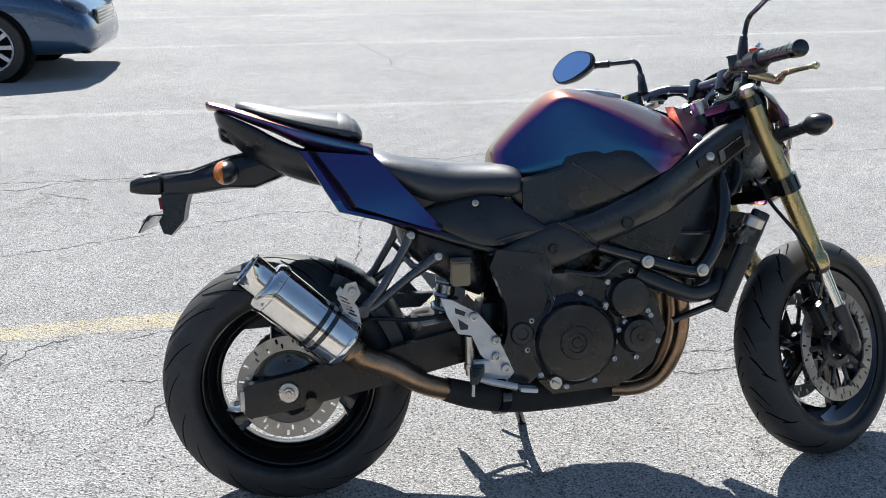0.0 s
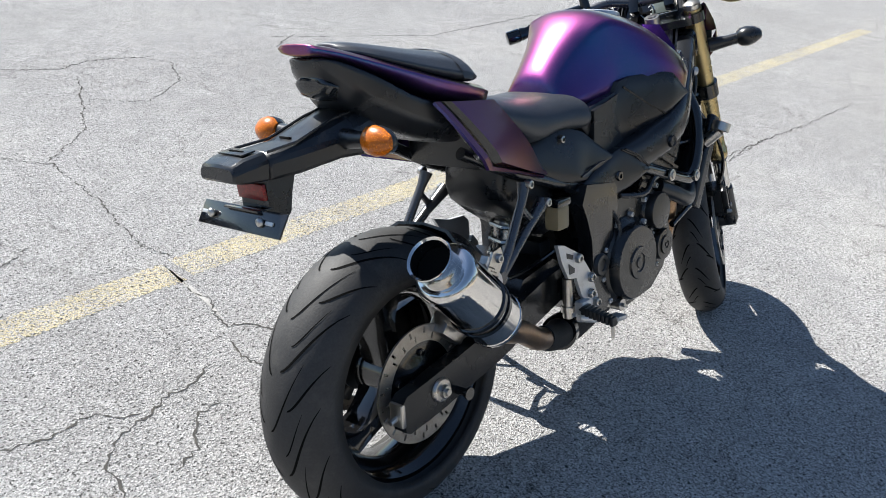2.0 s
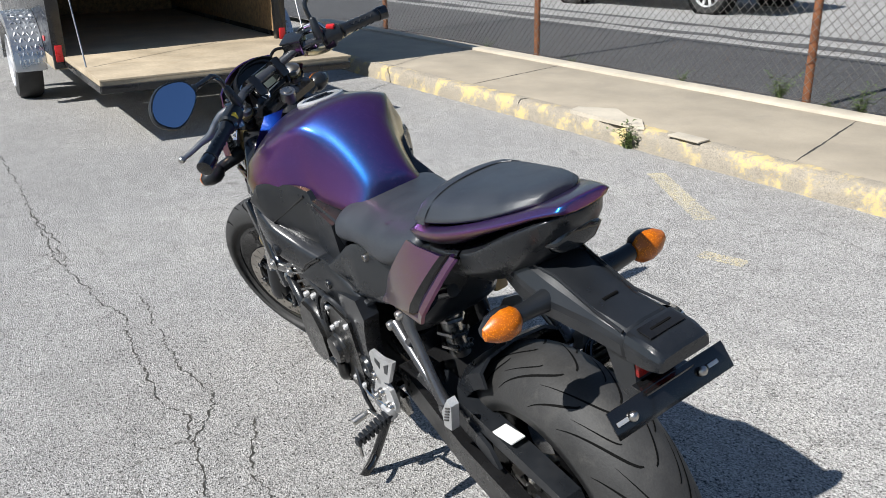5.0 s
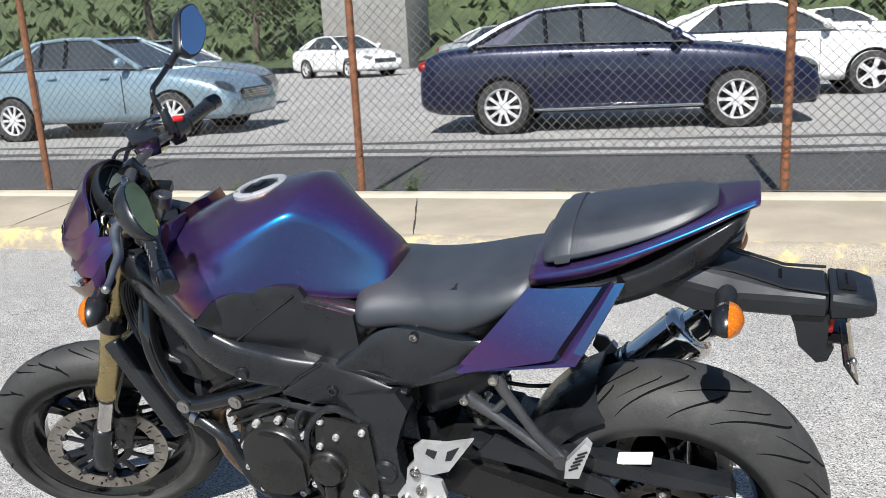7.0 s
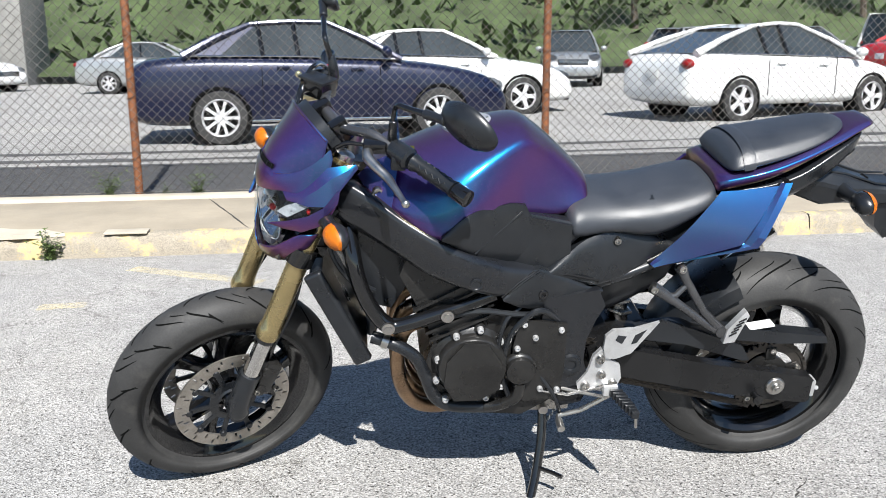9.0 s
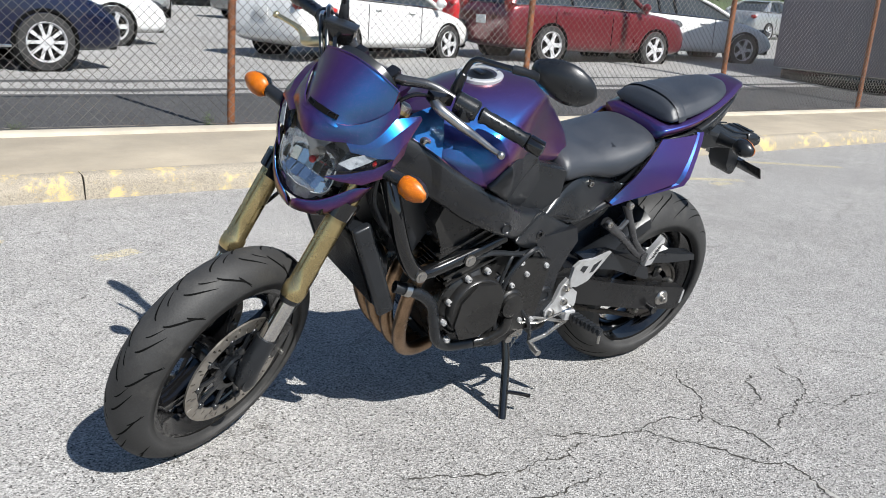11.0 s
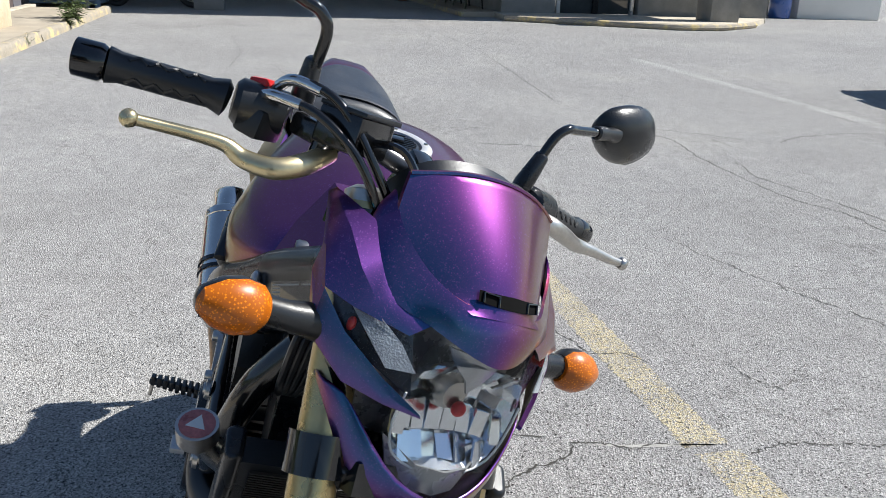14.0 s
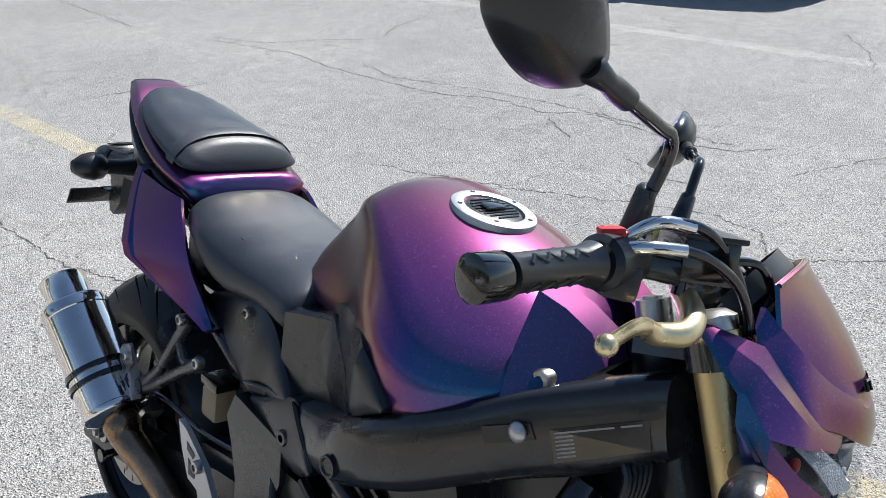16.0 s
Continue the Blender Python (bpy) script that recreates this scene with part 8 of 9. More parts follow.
def make_car(name, label, shape, L, W, paint, wb, overhang, wheel_r=0.33, spokes=10, scale=1.0, sill=True):
    """A car with its tail at x = 0, facing +x, on z = 0."""
    sh = SHAPES[shape]
    car = thing(name, Matrix.Identity(4), label, "car")
    hw = W / 2
    rings = []
    for sx, zt in sh["top"]:
        x = sx * L
        nar = 1 - 0.16 * max(0, (sx - 0.86) / 0.14) ** 2 - 0.10 * max(0, (0.08 - sx) / 0.08) ** 2
        w = hw * nar
        zb = 0.22 + (0.10 if sx < 0.02 or sx > 0.985 else 0)
        zm = zb + (zt - zb) * 0.55
        rings.append([V(x, 0, zt + 0.015), V(x, w * 0.62, zt + 0.008), V(x, w * 0.90, zt - 0.015), V(x, w * 0.985, zt - 0.07), V(x, w, zm), V(x, w * 0.985, zb + 0.10), V(x, w * 0.93, zb), V(x, 0, zb), V(x, -w * 0.93, zb), V(x, -w * 0.985, zb + 0.10), V(x, -w, zm), V(x, -w * 0.985, zt - 0.07), V(x, -w * 0.90, zt - 0.015), V(x, -w * 0.62, zt + 0.008)])
    body_p = part("body", loft(rings), paint, car, sub=1, angle=180)
    cb = sh["cabin"]
    z0, z1 = cb[0][1] - 0.03, cb[1][1]
    wr, wb_ = hw * 0.66, hw * 0.90
    def crow(sx, z, k):
        w = wb_ + (wr - wb_) * k
        return [V(sx * L, -w, z), V(sx * L, -w * 0.5, z + 0.012 * k), V(sx * L, 0, z + 0.02 * k), V(sx * L, w * 0.5, z + 0.012 * k), V(sx * L, w, z)]
    # roof skin and pillars
    midx = (cb[1][0] + cb[2][0]) / 2
    rf = [crow(cb[1][0] - 0.03, cb[1][1] - 0.035, 0.95), crow(cb[1][0], cb[1][1], 1), crow(midx, max(cb[1][1], cb[2][1]) + 0.02, 1), crow(cb[2][0], cb[2][1], 1), crow(cb[2][0] + 0.025, cb[2][1] - 0.035, 0.95)]
    part("roof", loft([[p + V(0, 0, d) for p in r] for d in (0,) for r in rf], closed=False, caps=False), paint, car, sub=1, angle=180)
    belt = lambda sx: np.interp(sx, [a for a, _ in sh["top"]], [b for _, b in sh["top"]]) - 0.01
    for s in (1, -1):
        foot_r, roof_r, roof_f, foot_f = [V(c[0] * L, 0, c[1]) for c in cb]
        yb, yt = s * (wb_ + 0.004), s * (wr + 0.004)
        quad = [V(foot_r.x + (0.42 if shape == "sedan" else 0.05), yb, belt(cb[0][0])), V(roof_r.x + (0.06 if shape == "sedan" else 0), yt, roof_r.z - 0.02), V((roof_r.x + roof_f.x) / 2, yt, roof_r.z + 0.005), V(roof_f.x, yt, roof_f.z - 0.02), V(foot_f.x, yb, belt(cb[3][0]))]
        bm = bmesh.new()
        f = [bm.verts.new(p) for p in quad]
        bm.faces.new(f)
        if shape == "sedan":
            bq = bmesh.new()
            bq.faces.new([bq.verts.new(p) for p in (V(foot_r.x, yb, belt(cb[0][0])), V(foot_r.x + 0.44, yb, belt(cb[0][0])), V(roof_r.x + 0.08, yt, roof_r.z - 0.02), V(roof_r.x - 0.02, yt, roof_r.z - 0.02))])
            part("quarter_panel", bq, paint, car)
        part("window_side", bm, CARGLASS, car, "side windows")
        def at(sx, k):
            i = sx * L
            zb_, = (belt(sx),)
            zr = np.interp(i, [roof_r.x, (roof_r.x + roof_f.x) / 2, roof_f.x], [roof_r.z, roof_r.z + 0.02, roof_f.z])
            return V(i, s * (wb_ + (wr - wb_) * k + 0.008), zb_ + (zr - zb_) * k)
        a0, a1 = V(foot_r.x, yb + s * 0.004, belt(cb[0][0])), V(roof_r.x, yt + s * 0.004, roof_r.z - 0.01)
        b0, b1 = V(foot_f.x, yb + s * 0.004, belt(cb[3][0])), V(roof_f.x, yt + s * 0.004, roof_f.z - 0.01)
        part("pillar", tube([a0, a0.lerp(a1, 0.5) + V(0.0, s * 0.012, 0.03), a1], 0.05, 8, [0.06, 0.045, 0.03]), paint, car)
        part("pillar", tube([b0, b0.lerp(b1, 0.5) + V(0.0, s * 0.012, 0.03), b1], 0.03, 8, [0.045, 0.035, 0.03]), paint, car)
        part("roof_rail", tube([a1, V((a1.x + b1.x) / 2, a1.y, max(a1.z, b1.z) + 0.012), b1], 0.03, 8, smooth=4), paint, car)
        for sx in ((cb[1][0] + cb[2][0]) / 2 + 0.02, cb[1][0] + 0.03):
            part("door_pillar", tube([at(sx, 0.0), at(sx - 0.01, 1.0)], 0.028, 6), GLOSS, car)
        part("belt_trim", tube([V(foot_r.x, yb + s * 0.008, belt(cb[0][0]) + 0.005), V((foot_r.x + foot_f.x) / 2, yb + s * 0.010, belt(0.45) + 0.008), V(foot_f.x, yb + s * 0.008, belt(cb[3][0]) + 0.005)], 0.012, 6, smooth=4), CHROME_TRIM, car, "bright window trim")
        for sx in ((cb[1][0] + cb[2][0]) / 2 - 0.02, (cb[1][0] + cb[2][0]) / 2 + 0.17):
            part("door_handle", box((sx * L, s * (hw * 0.99 + 0.012), belt(sx) - 0.13), (0.17, 0.03, 0.03), 0.008), paint, car)
            part("door_gap", box(((sx + 0.06) * L if sx > 0.45 else (sx - 0.055) * L, s * (hw + 0.0), 0.66), (0.008, 0.012, 0.56), 0.0), GLOSS, car)
        part("side_mirror", ball((cb[3][0] * L - 0.22, s * (hw + 0.09), belt(cb[3][0]) + 0.10), (0.07, 0.11, 0.075), 12, 8), paint, car, "door mirror")
        if sill:
            part("sill_trim", box(((overhang + wb / 2), s * (hw * 0.985), 0.29), (wb - 0.75, 0.03, 0.035), 0.008), CHROME_TRIM, car, "bright sill trim")
        for wx in (overhang, overhang + wb):
            c = (wx, s * (hw - 0.012), wheel_r)
            # near-black disc on the body side, painted for the shaded wheel well
            part("arch_shade", lathe([(0.0, s * -0.22), (wheel_r * 1.14, s * -0.22), (wheel_r * 1.14, s * 0.014), (wheel_r * 1.05, s * 0.016), (wheel_r * 0.6, s * -0.10), (0, s * -0.10)], 30, 'y', c), RECESS_SHADE, car)
            wheel_part(car, (wx, s * (hw + 0.008), wheel_r), wheel_r, s, spokes)
        part("headlight", ball((L * 0.955, s * hw * 0.70, 0.70 if shape not in ("suv", "van") else 0.86), (0.17, 0.17, 0.075), 14, 8, (0, 18, -s * 24)), HEADLAMP, car, "clear headlamp")
        part("tail_light", ball((L * 0.022, s * hw * 0.78, 0.86 if shape not in ("suv", "van") else 1.05), (0.10, 0.15, 0.085 if shape != "suv" else 0.22), 14, 8, (0, 0, s * 20)), RED, car, "red tail lamp")
        part("fog_lamp", box((L * 0.975, s * hw * 0.66, 0.42), (0.10, 0.24, 0.10), 0.03, (0, 0, -s * 20)), GLOSS, car)
    def pane(name, lo, hi):
        bm = loft([[V(lo[0] * L, y * wb_ * 0.95, belt(lo[0]) + 0.012) for y in (-1, -0.5, 0, 0.5, 1)], [V(hi[0] * L, y * wr * 0.95, hi[1] - 0.01) for y in (-1, -0.5, 0, 0.5, 1)]], closed=False, caps=False)
        part(name, bm, CARGLASS, car)
    pane("windscreen", cb[3], cb[2])
    pane("rear_window", cb[0], cb[1])
    part("grille", box((L * 0.992, 0, 0.58 if shape not in ("suv", "van") else 0.72), (0.05, W * 0.50, 0.16), 0.02), GLOSS, car, "dark grille")
    for i in range(4):
        part("grille_bar", box((L * 0.992 + 0.027, 0, (0.53 if shape not in ("suv", "van") else 0.67) + 0.034 * i), (0.008, W * 0.47, 0.010), 0.002), CHROME_TRIM, car)
    part("bumper_lower", box((L * 0.975, 0, 0.30), (0.12, W * 0.80, 0.12), 0.04), GLOSS, car)
    part("number_plate", box((-0.012, 0, 0.72), (0.012, 0.30, 0.15), 0.004), BARS, car, "plain rear plate")
    return car


def put(car, x, y, yaw, z=None):
    car.matrix_world = pose(x, y, lot_z(x, y) if z is None else z, 0, 0, yaw)
    return car


NAVY = car_paint("navy_car_paint", (0.005, 0.008, 0.032), 0.3)
LIGHTBLUE = car_paint("light_blue_car_paint", (0.26, 0.36, 0.42), 0.5)
SILVER = car_paint("silver_car_paint", (0.42, 0.43, 0.43), 0.6)
WHITE = car_paint("white_car_paint", (0.74, 0.74, 0.73), 0.0)
MAROON = car_paint("maroon_car_paint", (0.14, 0.010, 0.016), 0.3)
REDC = car_paint("red_car_paint", (0.45, 0.012, 0.012), 0.1)
BLUEGREY = car_paint("blue_grey_car_paint", (0.035, 0.075, 0.15), 0.55)
BLACKC = car_paint("black_car_paint", (0.012, 0.012, 0.013), 0.2)


def tail_pos(front_hub, yaw, overhang, wb, W, near):
    """The tail's place from the near front wheel's hub on the ground; near: +1 if that wheel is on the car's left."""
    a = radians(yaw)
    f, l = Vector((math.cos(a), math.sin(a))), Vector((-math.sin(a), math.cos(a)))
    return Vector(front_hub) - f * (overhang + wb) - l * near * W / 2


def park(car, hub, yaw, overhang, wb, W, near, z=None):
    p = tail_pos(hub, yaw, overhang, wb, W, near)
    put(car, p.x, p.y, yaw, z)
    return car


lex = make_car("sedan_car", "dark navy blue sedan parked beyond the fence", "sedan", 4.85, 1.82, NAVY, 2.775, 1.10, 0.335, 10)
park(lex, (-0.13, -9.05), 186, 1.10, 2.775, 1.82, -1)
camry = make_car("sedan_car", "pale blue-grey sedan parked beyond the fence", "sedan", 4.80, 1.82, LIGHTBLUE, 2.775, 1.08, 0.33, 10, sill=False)
park(camry, (7.75, -9.15), 184, 1.08, 2.775, 1.82, -1)
sil = make_car("sedan_car", "silver sedan parked behind the pale blue one", "sedan", 4.70, 1.78, SILVER, 2.7, 1.05, 0.32, 7, sill=False)
put(sil, 14.2, -14.6, 186)
whs = make_car("sedan_car", "white sedan parked behind the navy one", "sedan", 4.9, 1.85, WHITE, 2.8, 1.1, 0.34, 5, sill=False)
park(whs, (-2.1, -13.2), 184, 1.1, 2.8, 1.85, -1)
volt = make_car("hatchback_car", "white five-door hatchback with dark rear glass", "fastback", 4.5, 1.79, WHITE, 2.69, 0.95, 0.325, 5, sill=False)
park(volt, (-7.35, -11.0), 197, 0.95, 2.69, 1.79, -1)
crv = make_car("suv_car", "dark red compact SUV parked beyond the fence", "suv", 4.53, 1.82, MAROON, 2.62, 0.95, 0.345, 5, sill=False)
park(crv, (-11.5, -9.75), 176, 0.95, 2.62, 1.82, -1)
vel = make_car("hatchback_car", "white coupe hatchback parked beside the dark red SUV", "fastback", 4.22, 1.79, WHITE, 2.65, 0.78, 0.335, 5, sill=False)
put(vel, -11.6, -11.9, 158)
redc = make_car("sedan_car", "bright red coupe in the second row", "sedan", 4.7, 1.9, REDC, 2.8, 1.0, 0.34, 5, sill=False)
put(redc, -12.6, -19.0, 190)
suv1 = make_car("suv_car", "silver SUV facing the fence", "suv", 4.5, 1.8, SILVER, 2.65, 0.95, 0.34, 5, sill=False)
put(suv1, -6.6, -27.5, 78)
suv2 = make_car("suv_car", "grey SUV in the back row", "suv", 4.7, 1.85, SILVER, 2.75, 0.95, 0.35, 6, sill=False)
put(suv2, -8.6, -24.0, 200)
van = make_car("van_car", "white passenger van in the back row", "van", 5.6, 2.0, WHITE, 3.5, 1.0, 0.35, 5, sill=False)
put(van, -17.0, -26.0, 190)
van2 = make_car("van_car", "silver passenger van in the back row", "van", 5.4, 2.0, SILVER, 3.4, 1.0, 0.35, 5, sill=False)
put(van2, -24.0, -24.5, 176)
fus = make_car("sedan_car", "blue-grey sedan parked on the open lot", "sedan", 4.87, 1.85, BLUEGREY, 2.85, 1.05, 0.34, 10, sill=False)
park(fus, (-2.84, 7.14), 0, 1.05, 2.85, 1.85, -1, 0.0)
for ob, x, y, yaw in ((whs, 3.0, -27, 182), (sil, 9.0, -26, 176), (whs, 16, -30, 150), (camry, 22, -24, 170), (whs, -1.0, -31.5, 186), (suv1, -15.5, -31, 100), (volt, -21, -19.5, 172), (sil, -27.5, -19.5, 186), (suv2, -30, -29, 182), (whs, -34, -22, 160), (crv, 26, -14, 184), (lex, -22, -32, 186)):
    copy_thing(ob, pose(x, y, lot_z(x, y), 0, 0, yaw))
for k, (x, y, yaw) in enumerate([(-44, 3, 0), (-47, 7, 10), (-44, -3, 0), (-50, 1, 180), (-46, 11, 0), (-58, 5, 90), (-57, -3, 90), (-60, 10, 90), (-55, 14, 90), (-52, -7, 0)]):
    copy_thing((whs, sil, suv2, camry, van)[k % 5], pose(x, y, 0, 0, 0, yaw))

# ---- trailer with its ramp down ----
BLACKSHEET = surf("black_sheet_metal", (0.014, 0.014, 0.015), 0.28, 0.2, 0.2, 3, 60, 0.05, coat=0.3)
PLY = surf("plywood", (0.44, 0.36, 0.25), 0.75, 0, 0.2, 2.5, 40, 0.2, dirt=(0.30, 0.22, 0.13))
OSB = surf("strand_board", (0.30, 0.19, 0.09), 0.8, 0, 0.5, 22, 60, 0.3)
TREAD = surf("tread_plate", (0.55, 0.56, 0.57), 0.3, 0.85, 0.12, 6, 70, 0.1)
trailer = thing("cargo_trailer", pose(6.48, -1.08, 0, 0, 0, -2), "open black enclosed cargo trailer with plywood ramp lowered", "trailer")
TW, TL, TH, TF = 0.99, 3.9, 2.05, 0.45
part("floor", box((TL / 2, 0, TF - 0.05), (TL, 2 * TW, 0.10), 0.006), PLY, trailer, "plywood floor")
for s in (1, -1):
    part("side_wall", box((TL / 2, s * (TW - 0.02), TF + TH / 2), (TL, 0.04, TH), 0.008), BLACKSHEET, trailer, "black sheet metal side wall")
    part("wall_lining", box((TL / 2, s * (TW - 0.045), TF + TH / 2), (TL - 0.1, 0.008, TH - 0.1), 0), OSB, trailer, "strand board lining")
    part("rear_post", box((0.0, s * (TW - 0.05), TF + TH / 2 - 0.04), (0.07, 0.10, TH + 0.10), 0.006), BLACKSHEET, trailer)
    part("tail_lamp", box((-0.04, s * (TW - 0.045), TF + 0.03), (0.02, 0.055, 0.13), 0.006), RED_PLAIN, trailer, "red tail lamp")
    part("side_marker", box((0.35, s * (TW + 0.004), TF + 0.12), (0.07, 0.014, 0.04), 0.006), RED_PLAIN, trailer, "small red side marker")
    part("fender", loft([[V(1.0 + 0.46 * math.cos(a) * 1.25, s * y, 0.34 + 0.42 * math.sin(a)) for a in np.linspace(-0.1, math.pi + 0.1, 13)] for y in (TW + 0.005, TW + 0.25)], closed=False, caps=False), TREAD, trailer, "bright tread-plate fender")
    part("fender_side", loft([[V(1.0 + r * 0.46 * math.cos(a) * 1.25, s * (TW + 0.25), 0.34 + r * 0.42 * math.sin(a)) for a in np.linspace(-0.1, math.pi + 0.1, 13)] for r in (0.80, 1.0)], closed=False, caps=False), TREAD, trailer)
    tagged(part("tread_lug", join(*[box((1.0 + (0.46 * 1.25 + 0.003) * math.cos(a), s * (TW + 0.03 + 0.035 * j), 0.34 + 0.423 * math.sin(a)), (0.030, 0.010, 0.004), 0, (0, 90 - math.degrees(a), 45 if (i + j) % 2 else -45)) for i, a in enumerate(np.linspace(0.1, 3.04, 22)) for j in range(6)]), TREAD, trailer), kind="stuff")
    wheel_part(trailer, (1.0, s * (TW + 0.22), 0.33), 0.33, s, 8)
part("front_wall", box((TL - 0.02, 0, TF + TH / 2), (0.04, 2 * TW, TH), 0.008), OSB, trailer)
part("trailer_roof", box((TL / 2, 0, TF + TH + 0.02), (TL + 0.05, 2 * TW + 0.02, 0.05), 0.015), BLACKSHEET, trailer)
part("header", box((0.0, 0, TF + TH - 0.05), (0.07, 2 * TW, 0.12), 0.006), BLACKSHEET, trailer)
ramp_p = part("ramp", box((-0.775, 0, TF - 0.012), (1.50, 2 * TW - 0.16, 0.030), 0.003), PLY, trailer, "weathered plywood ramp let down level")
part("ramp_sheet", box((-1.20, -0.01, TF + 0.010), (0.66, 2 * TW - 0.14, 0.016), 0.003), PLY, ramp_p, "second plywood sheet on the ramp's end")
for s in (1, -1):
    part("ramp_frame", box((-0.775, s * (TW - 0.10), TF - 0.05), (1.52, 0.05, 0.05), 0.004), BLACKSHEET, ramp_p)
    part("ramp_cable", tube([(-0.80, s * (TW - 0.12), TF + 0.01), (0.0, s * (TW - 0.10), TF + TH * 0.72)], 0.006, 6), STEEL, trailer, "steel ramp cable")
    part("ramp_hinge", rod((0.0, s * 0.62, TF - 0.03), (0.0, s * 0.50, TF - 0.03), 0.018, 10), STEEL, ramp_p)
part("ramp_frame", box((-1.53, 0, TF - 0.05), (0.05, 2 * TW - 0.16, 0.05), 0.004), BLACKSHEET, ramp_p)
part("tongue", tube([(TL, 0, TF - 0.08), (TL + 1.1, 0, TF - 0.02)], 0.05, 8), BLACKSHEET, trailer)

# ---- beyond the kerb's end ----
GREYWALL = surf("grey_paint_and_shade", (0.17, 0.165, 0.185), 0.5, 0.0, 0.08, 0.7, 40, 0.1)
WHITEWALL = surf("white_painted_metal", (0.70, 0.69, 0.66), 0.5, 0.0, 0.06, 0.9, 40, 0.1)
BLUEBOX = surf("blue_container_paint", (0.20, 0.27, 0.36), 0.55, 0.0, 0.2, 1.4, 50, 0.2, dirt=(0.16, 0.13, 0.11))
DARKBAND = surf("dark_blue_band", (0.05, 0.07, 0.11), 0.55, 0, 0.2, 2, 50, 0.1)
BLOCKWALL = surf("concrete_block", (0.22, 0.215, 0.20), 0.9, 0, 0.2, 3, 60, 0.4)
CREAM = surf("rust_stained_concrete", (0.56, 0.46, 0.32), 0.85, 0, 0.2, 3, 90, 0.3, dirt=(0.33, 0.20, 0.09))
BROWNSHEET = surf("brown_panel", (0.13, 0.10, 0.095), 0.6, 0, 0.25, 2, 40, 0.1)
GREEN = surf("hill_grass", (0.06, 0.085, 0.03), 0.9, 0, 0.45, 0.6, 9, 0.4)
LEAVES = surf("tree_leaves", (0.055, 0.085, 0.025), 0.75, 0, 0.5, 1.2, 8, 0.2)
BARK = surf("bark", (0.09, 0.07, 0.05), 0.9, 0, 0.3, 6, 60, 0.4)

box_t = thing("storage_trailer", Matrix.Translation((-13.0, -5.6, 0.12)), "white storage trailer, its shaded end greyed, parked behind the fence", "storage trailer")
part("body", box((-3.6, -1.22, 1.75), (7.2, 2.44, 2.9), 0.02), WHITEWALL, box_t, "white painted side")
# the end faces away from the sun; its shade is painted in as grey
part("end_panel", box((0.012, -1.22, 1.75), (0.03, 2.42, 2.88), 0.006), GREYWALL, box_t, "plain end panel greyed as the shaded face")
part("rub_rail", box((-3.6, 0.012, 0.95), (7.1, 0.03, 0.12), 0.006), GREYWALL, box_t)
part("chassis", box((-3.6, -1.22, 0.16), (7.0, 2.2, 0.24), 0.01), GLOSS, box_t)
for x in (-1.2, -2.3):
    for y in (-0.2, -2.2):
        part("tyre", lathe([(0, -0.1), (0.3, -0.1), (0.34, -0.07), (0.34, 0.07), (0.3, 0.1), (0, 0.1)], 24, 'y', (x, y, 0.30)), RUBBER, box_t)

base = solo("pole_base", box((-11.25, -3.83, 0.34), (0.95, 0.62, 0.44), 0.025), CREAM, "rust-stained cream concrete pole base", "pole base")
pole = thing("light_pole", Matrix.Translation((-11.25, -3.83, 0.56)), "dark square-footed steel light pole on a concrete base", "light pole")
part("foot_cover", box((0, 0, 0.09), (0.42, 0.34, 0.18), 0.01), GLOSS, pole, "black foot cover")
part("shaft", tube([(0, 0, 0.1), (0, 0, 7.5)], 0.10, 16, [0.10, 0.07]), GLOSS, pole)
part("lamp_head", box((0.5, 0, 7.45), (0.9, 0.3, 0.15), 0.04), GLOSS, pole)

panel = thing("panel_fence", Matrix.Translation((-15.2, -4.6, 0)), "brown and grey sheet panels beside the container", "fence")
for i in range(4):
    part("panel", box((-0.62 * i, 0, 1.15), (0.58, 0.05, 2.1), 0.006), BROWNSHEET if i % 2 else GREYWALL, panel)
part("hand_rail", rod((0.3, 0.08, 1.2), (-2.0, 0.08, 1.2), 0.03, 8), ALU, panel, "pale hand rail")

cont = thing("shipping_container", Matrix.Translation((-17.6, -4.5, 0)), "faded blue shipping container with closed doors", "container")
part("body", box((-3.0, 0, 1.35), (6.0, 2.44, 2.5), 0.03), BLUEBOX, cont)
for s in (1, -1):
    d_ = part("door", box((0.03, s * 0.60, 1.35), (0.06, 1.14, 2.36), 0.012), BLUEBOX, cont, "blue container door")
    for y in (0.28, 0.86):
        part("lock_rod", rod((0.085, s * y, 0.2), (0.085, s * y, 2.5), 0.018, 8), STEEL, d_)
    part("door_band", box((0.062, s * 0.60, 1.15), (0.012, 1.12, 0.22), 0), DARKBAND, d_, "dark band")
for s in (1, -1):
    part("corner_post", box((0.05, s * 1.2, 1.35), (0.1, 0.1, 2.6), 0.01), BLUEBOX, cont)
for y, h, r in ((0.8, 1.3, 0.05), (1.05, 0.9, 0.04)):
    part("pipe", rod((0.35, y, 0), (0.35, y, h), r, 10), GREYWALL, cont, "grey pipe in front")

gate = thing("iron_gate", Matrix.Translation((-21.0, -2.4, 0)), "dark iron bar gate under the roof", "gate")
for i in range(15):
    part("bar", rod((0, -1.2 + 0.165 * i, 0.05), (0, -1.2 + 0.165 * i, 2.6), 0.014, 6), GLOSS, gate)
for z in (0.2, 1.4, 2.5):
    part("rail", rod((0, -1.25, z), (0, 1.2, z), 0.02, 6), GLOSS, gate)

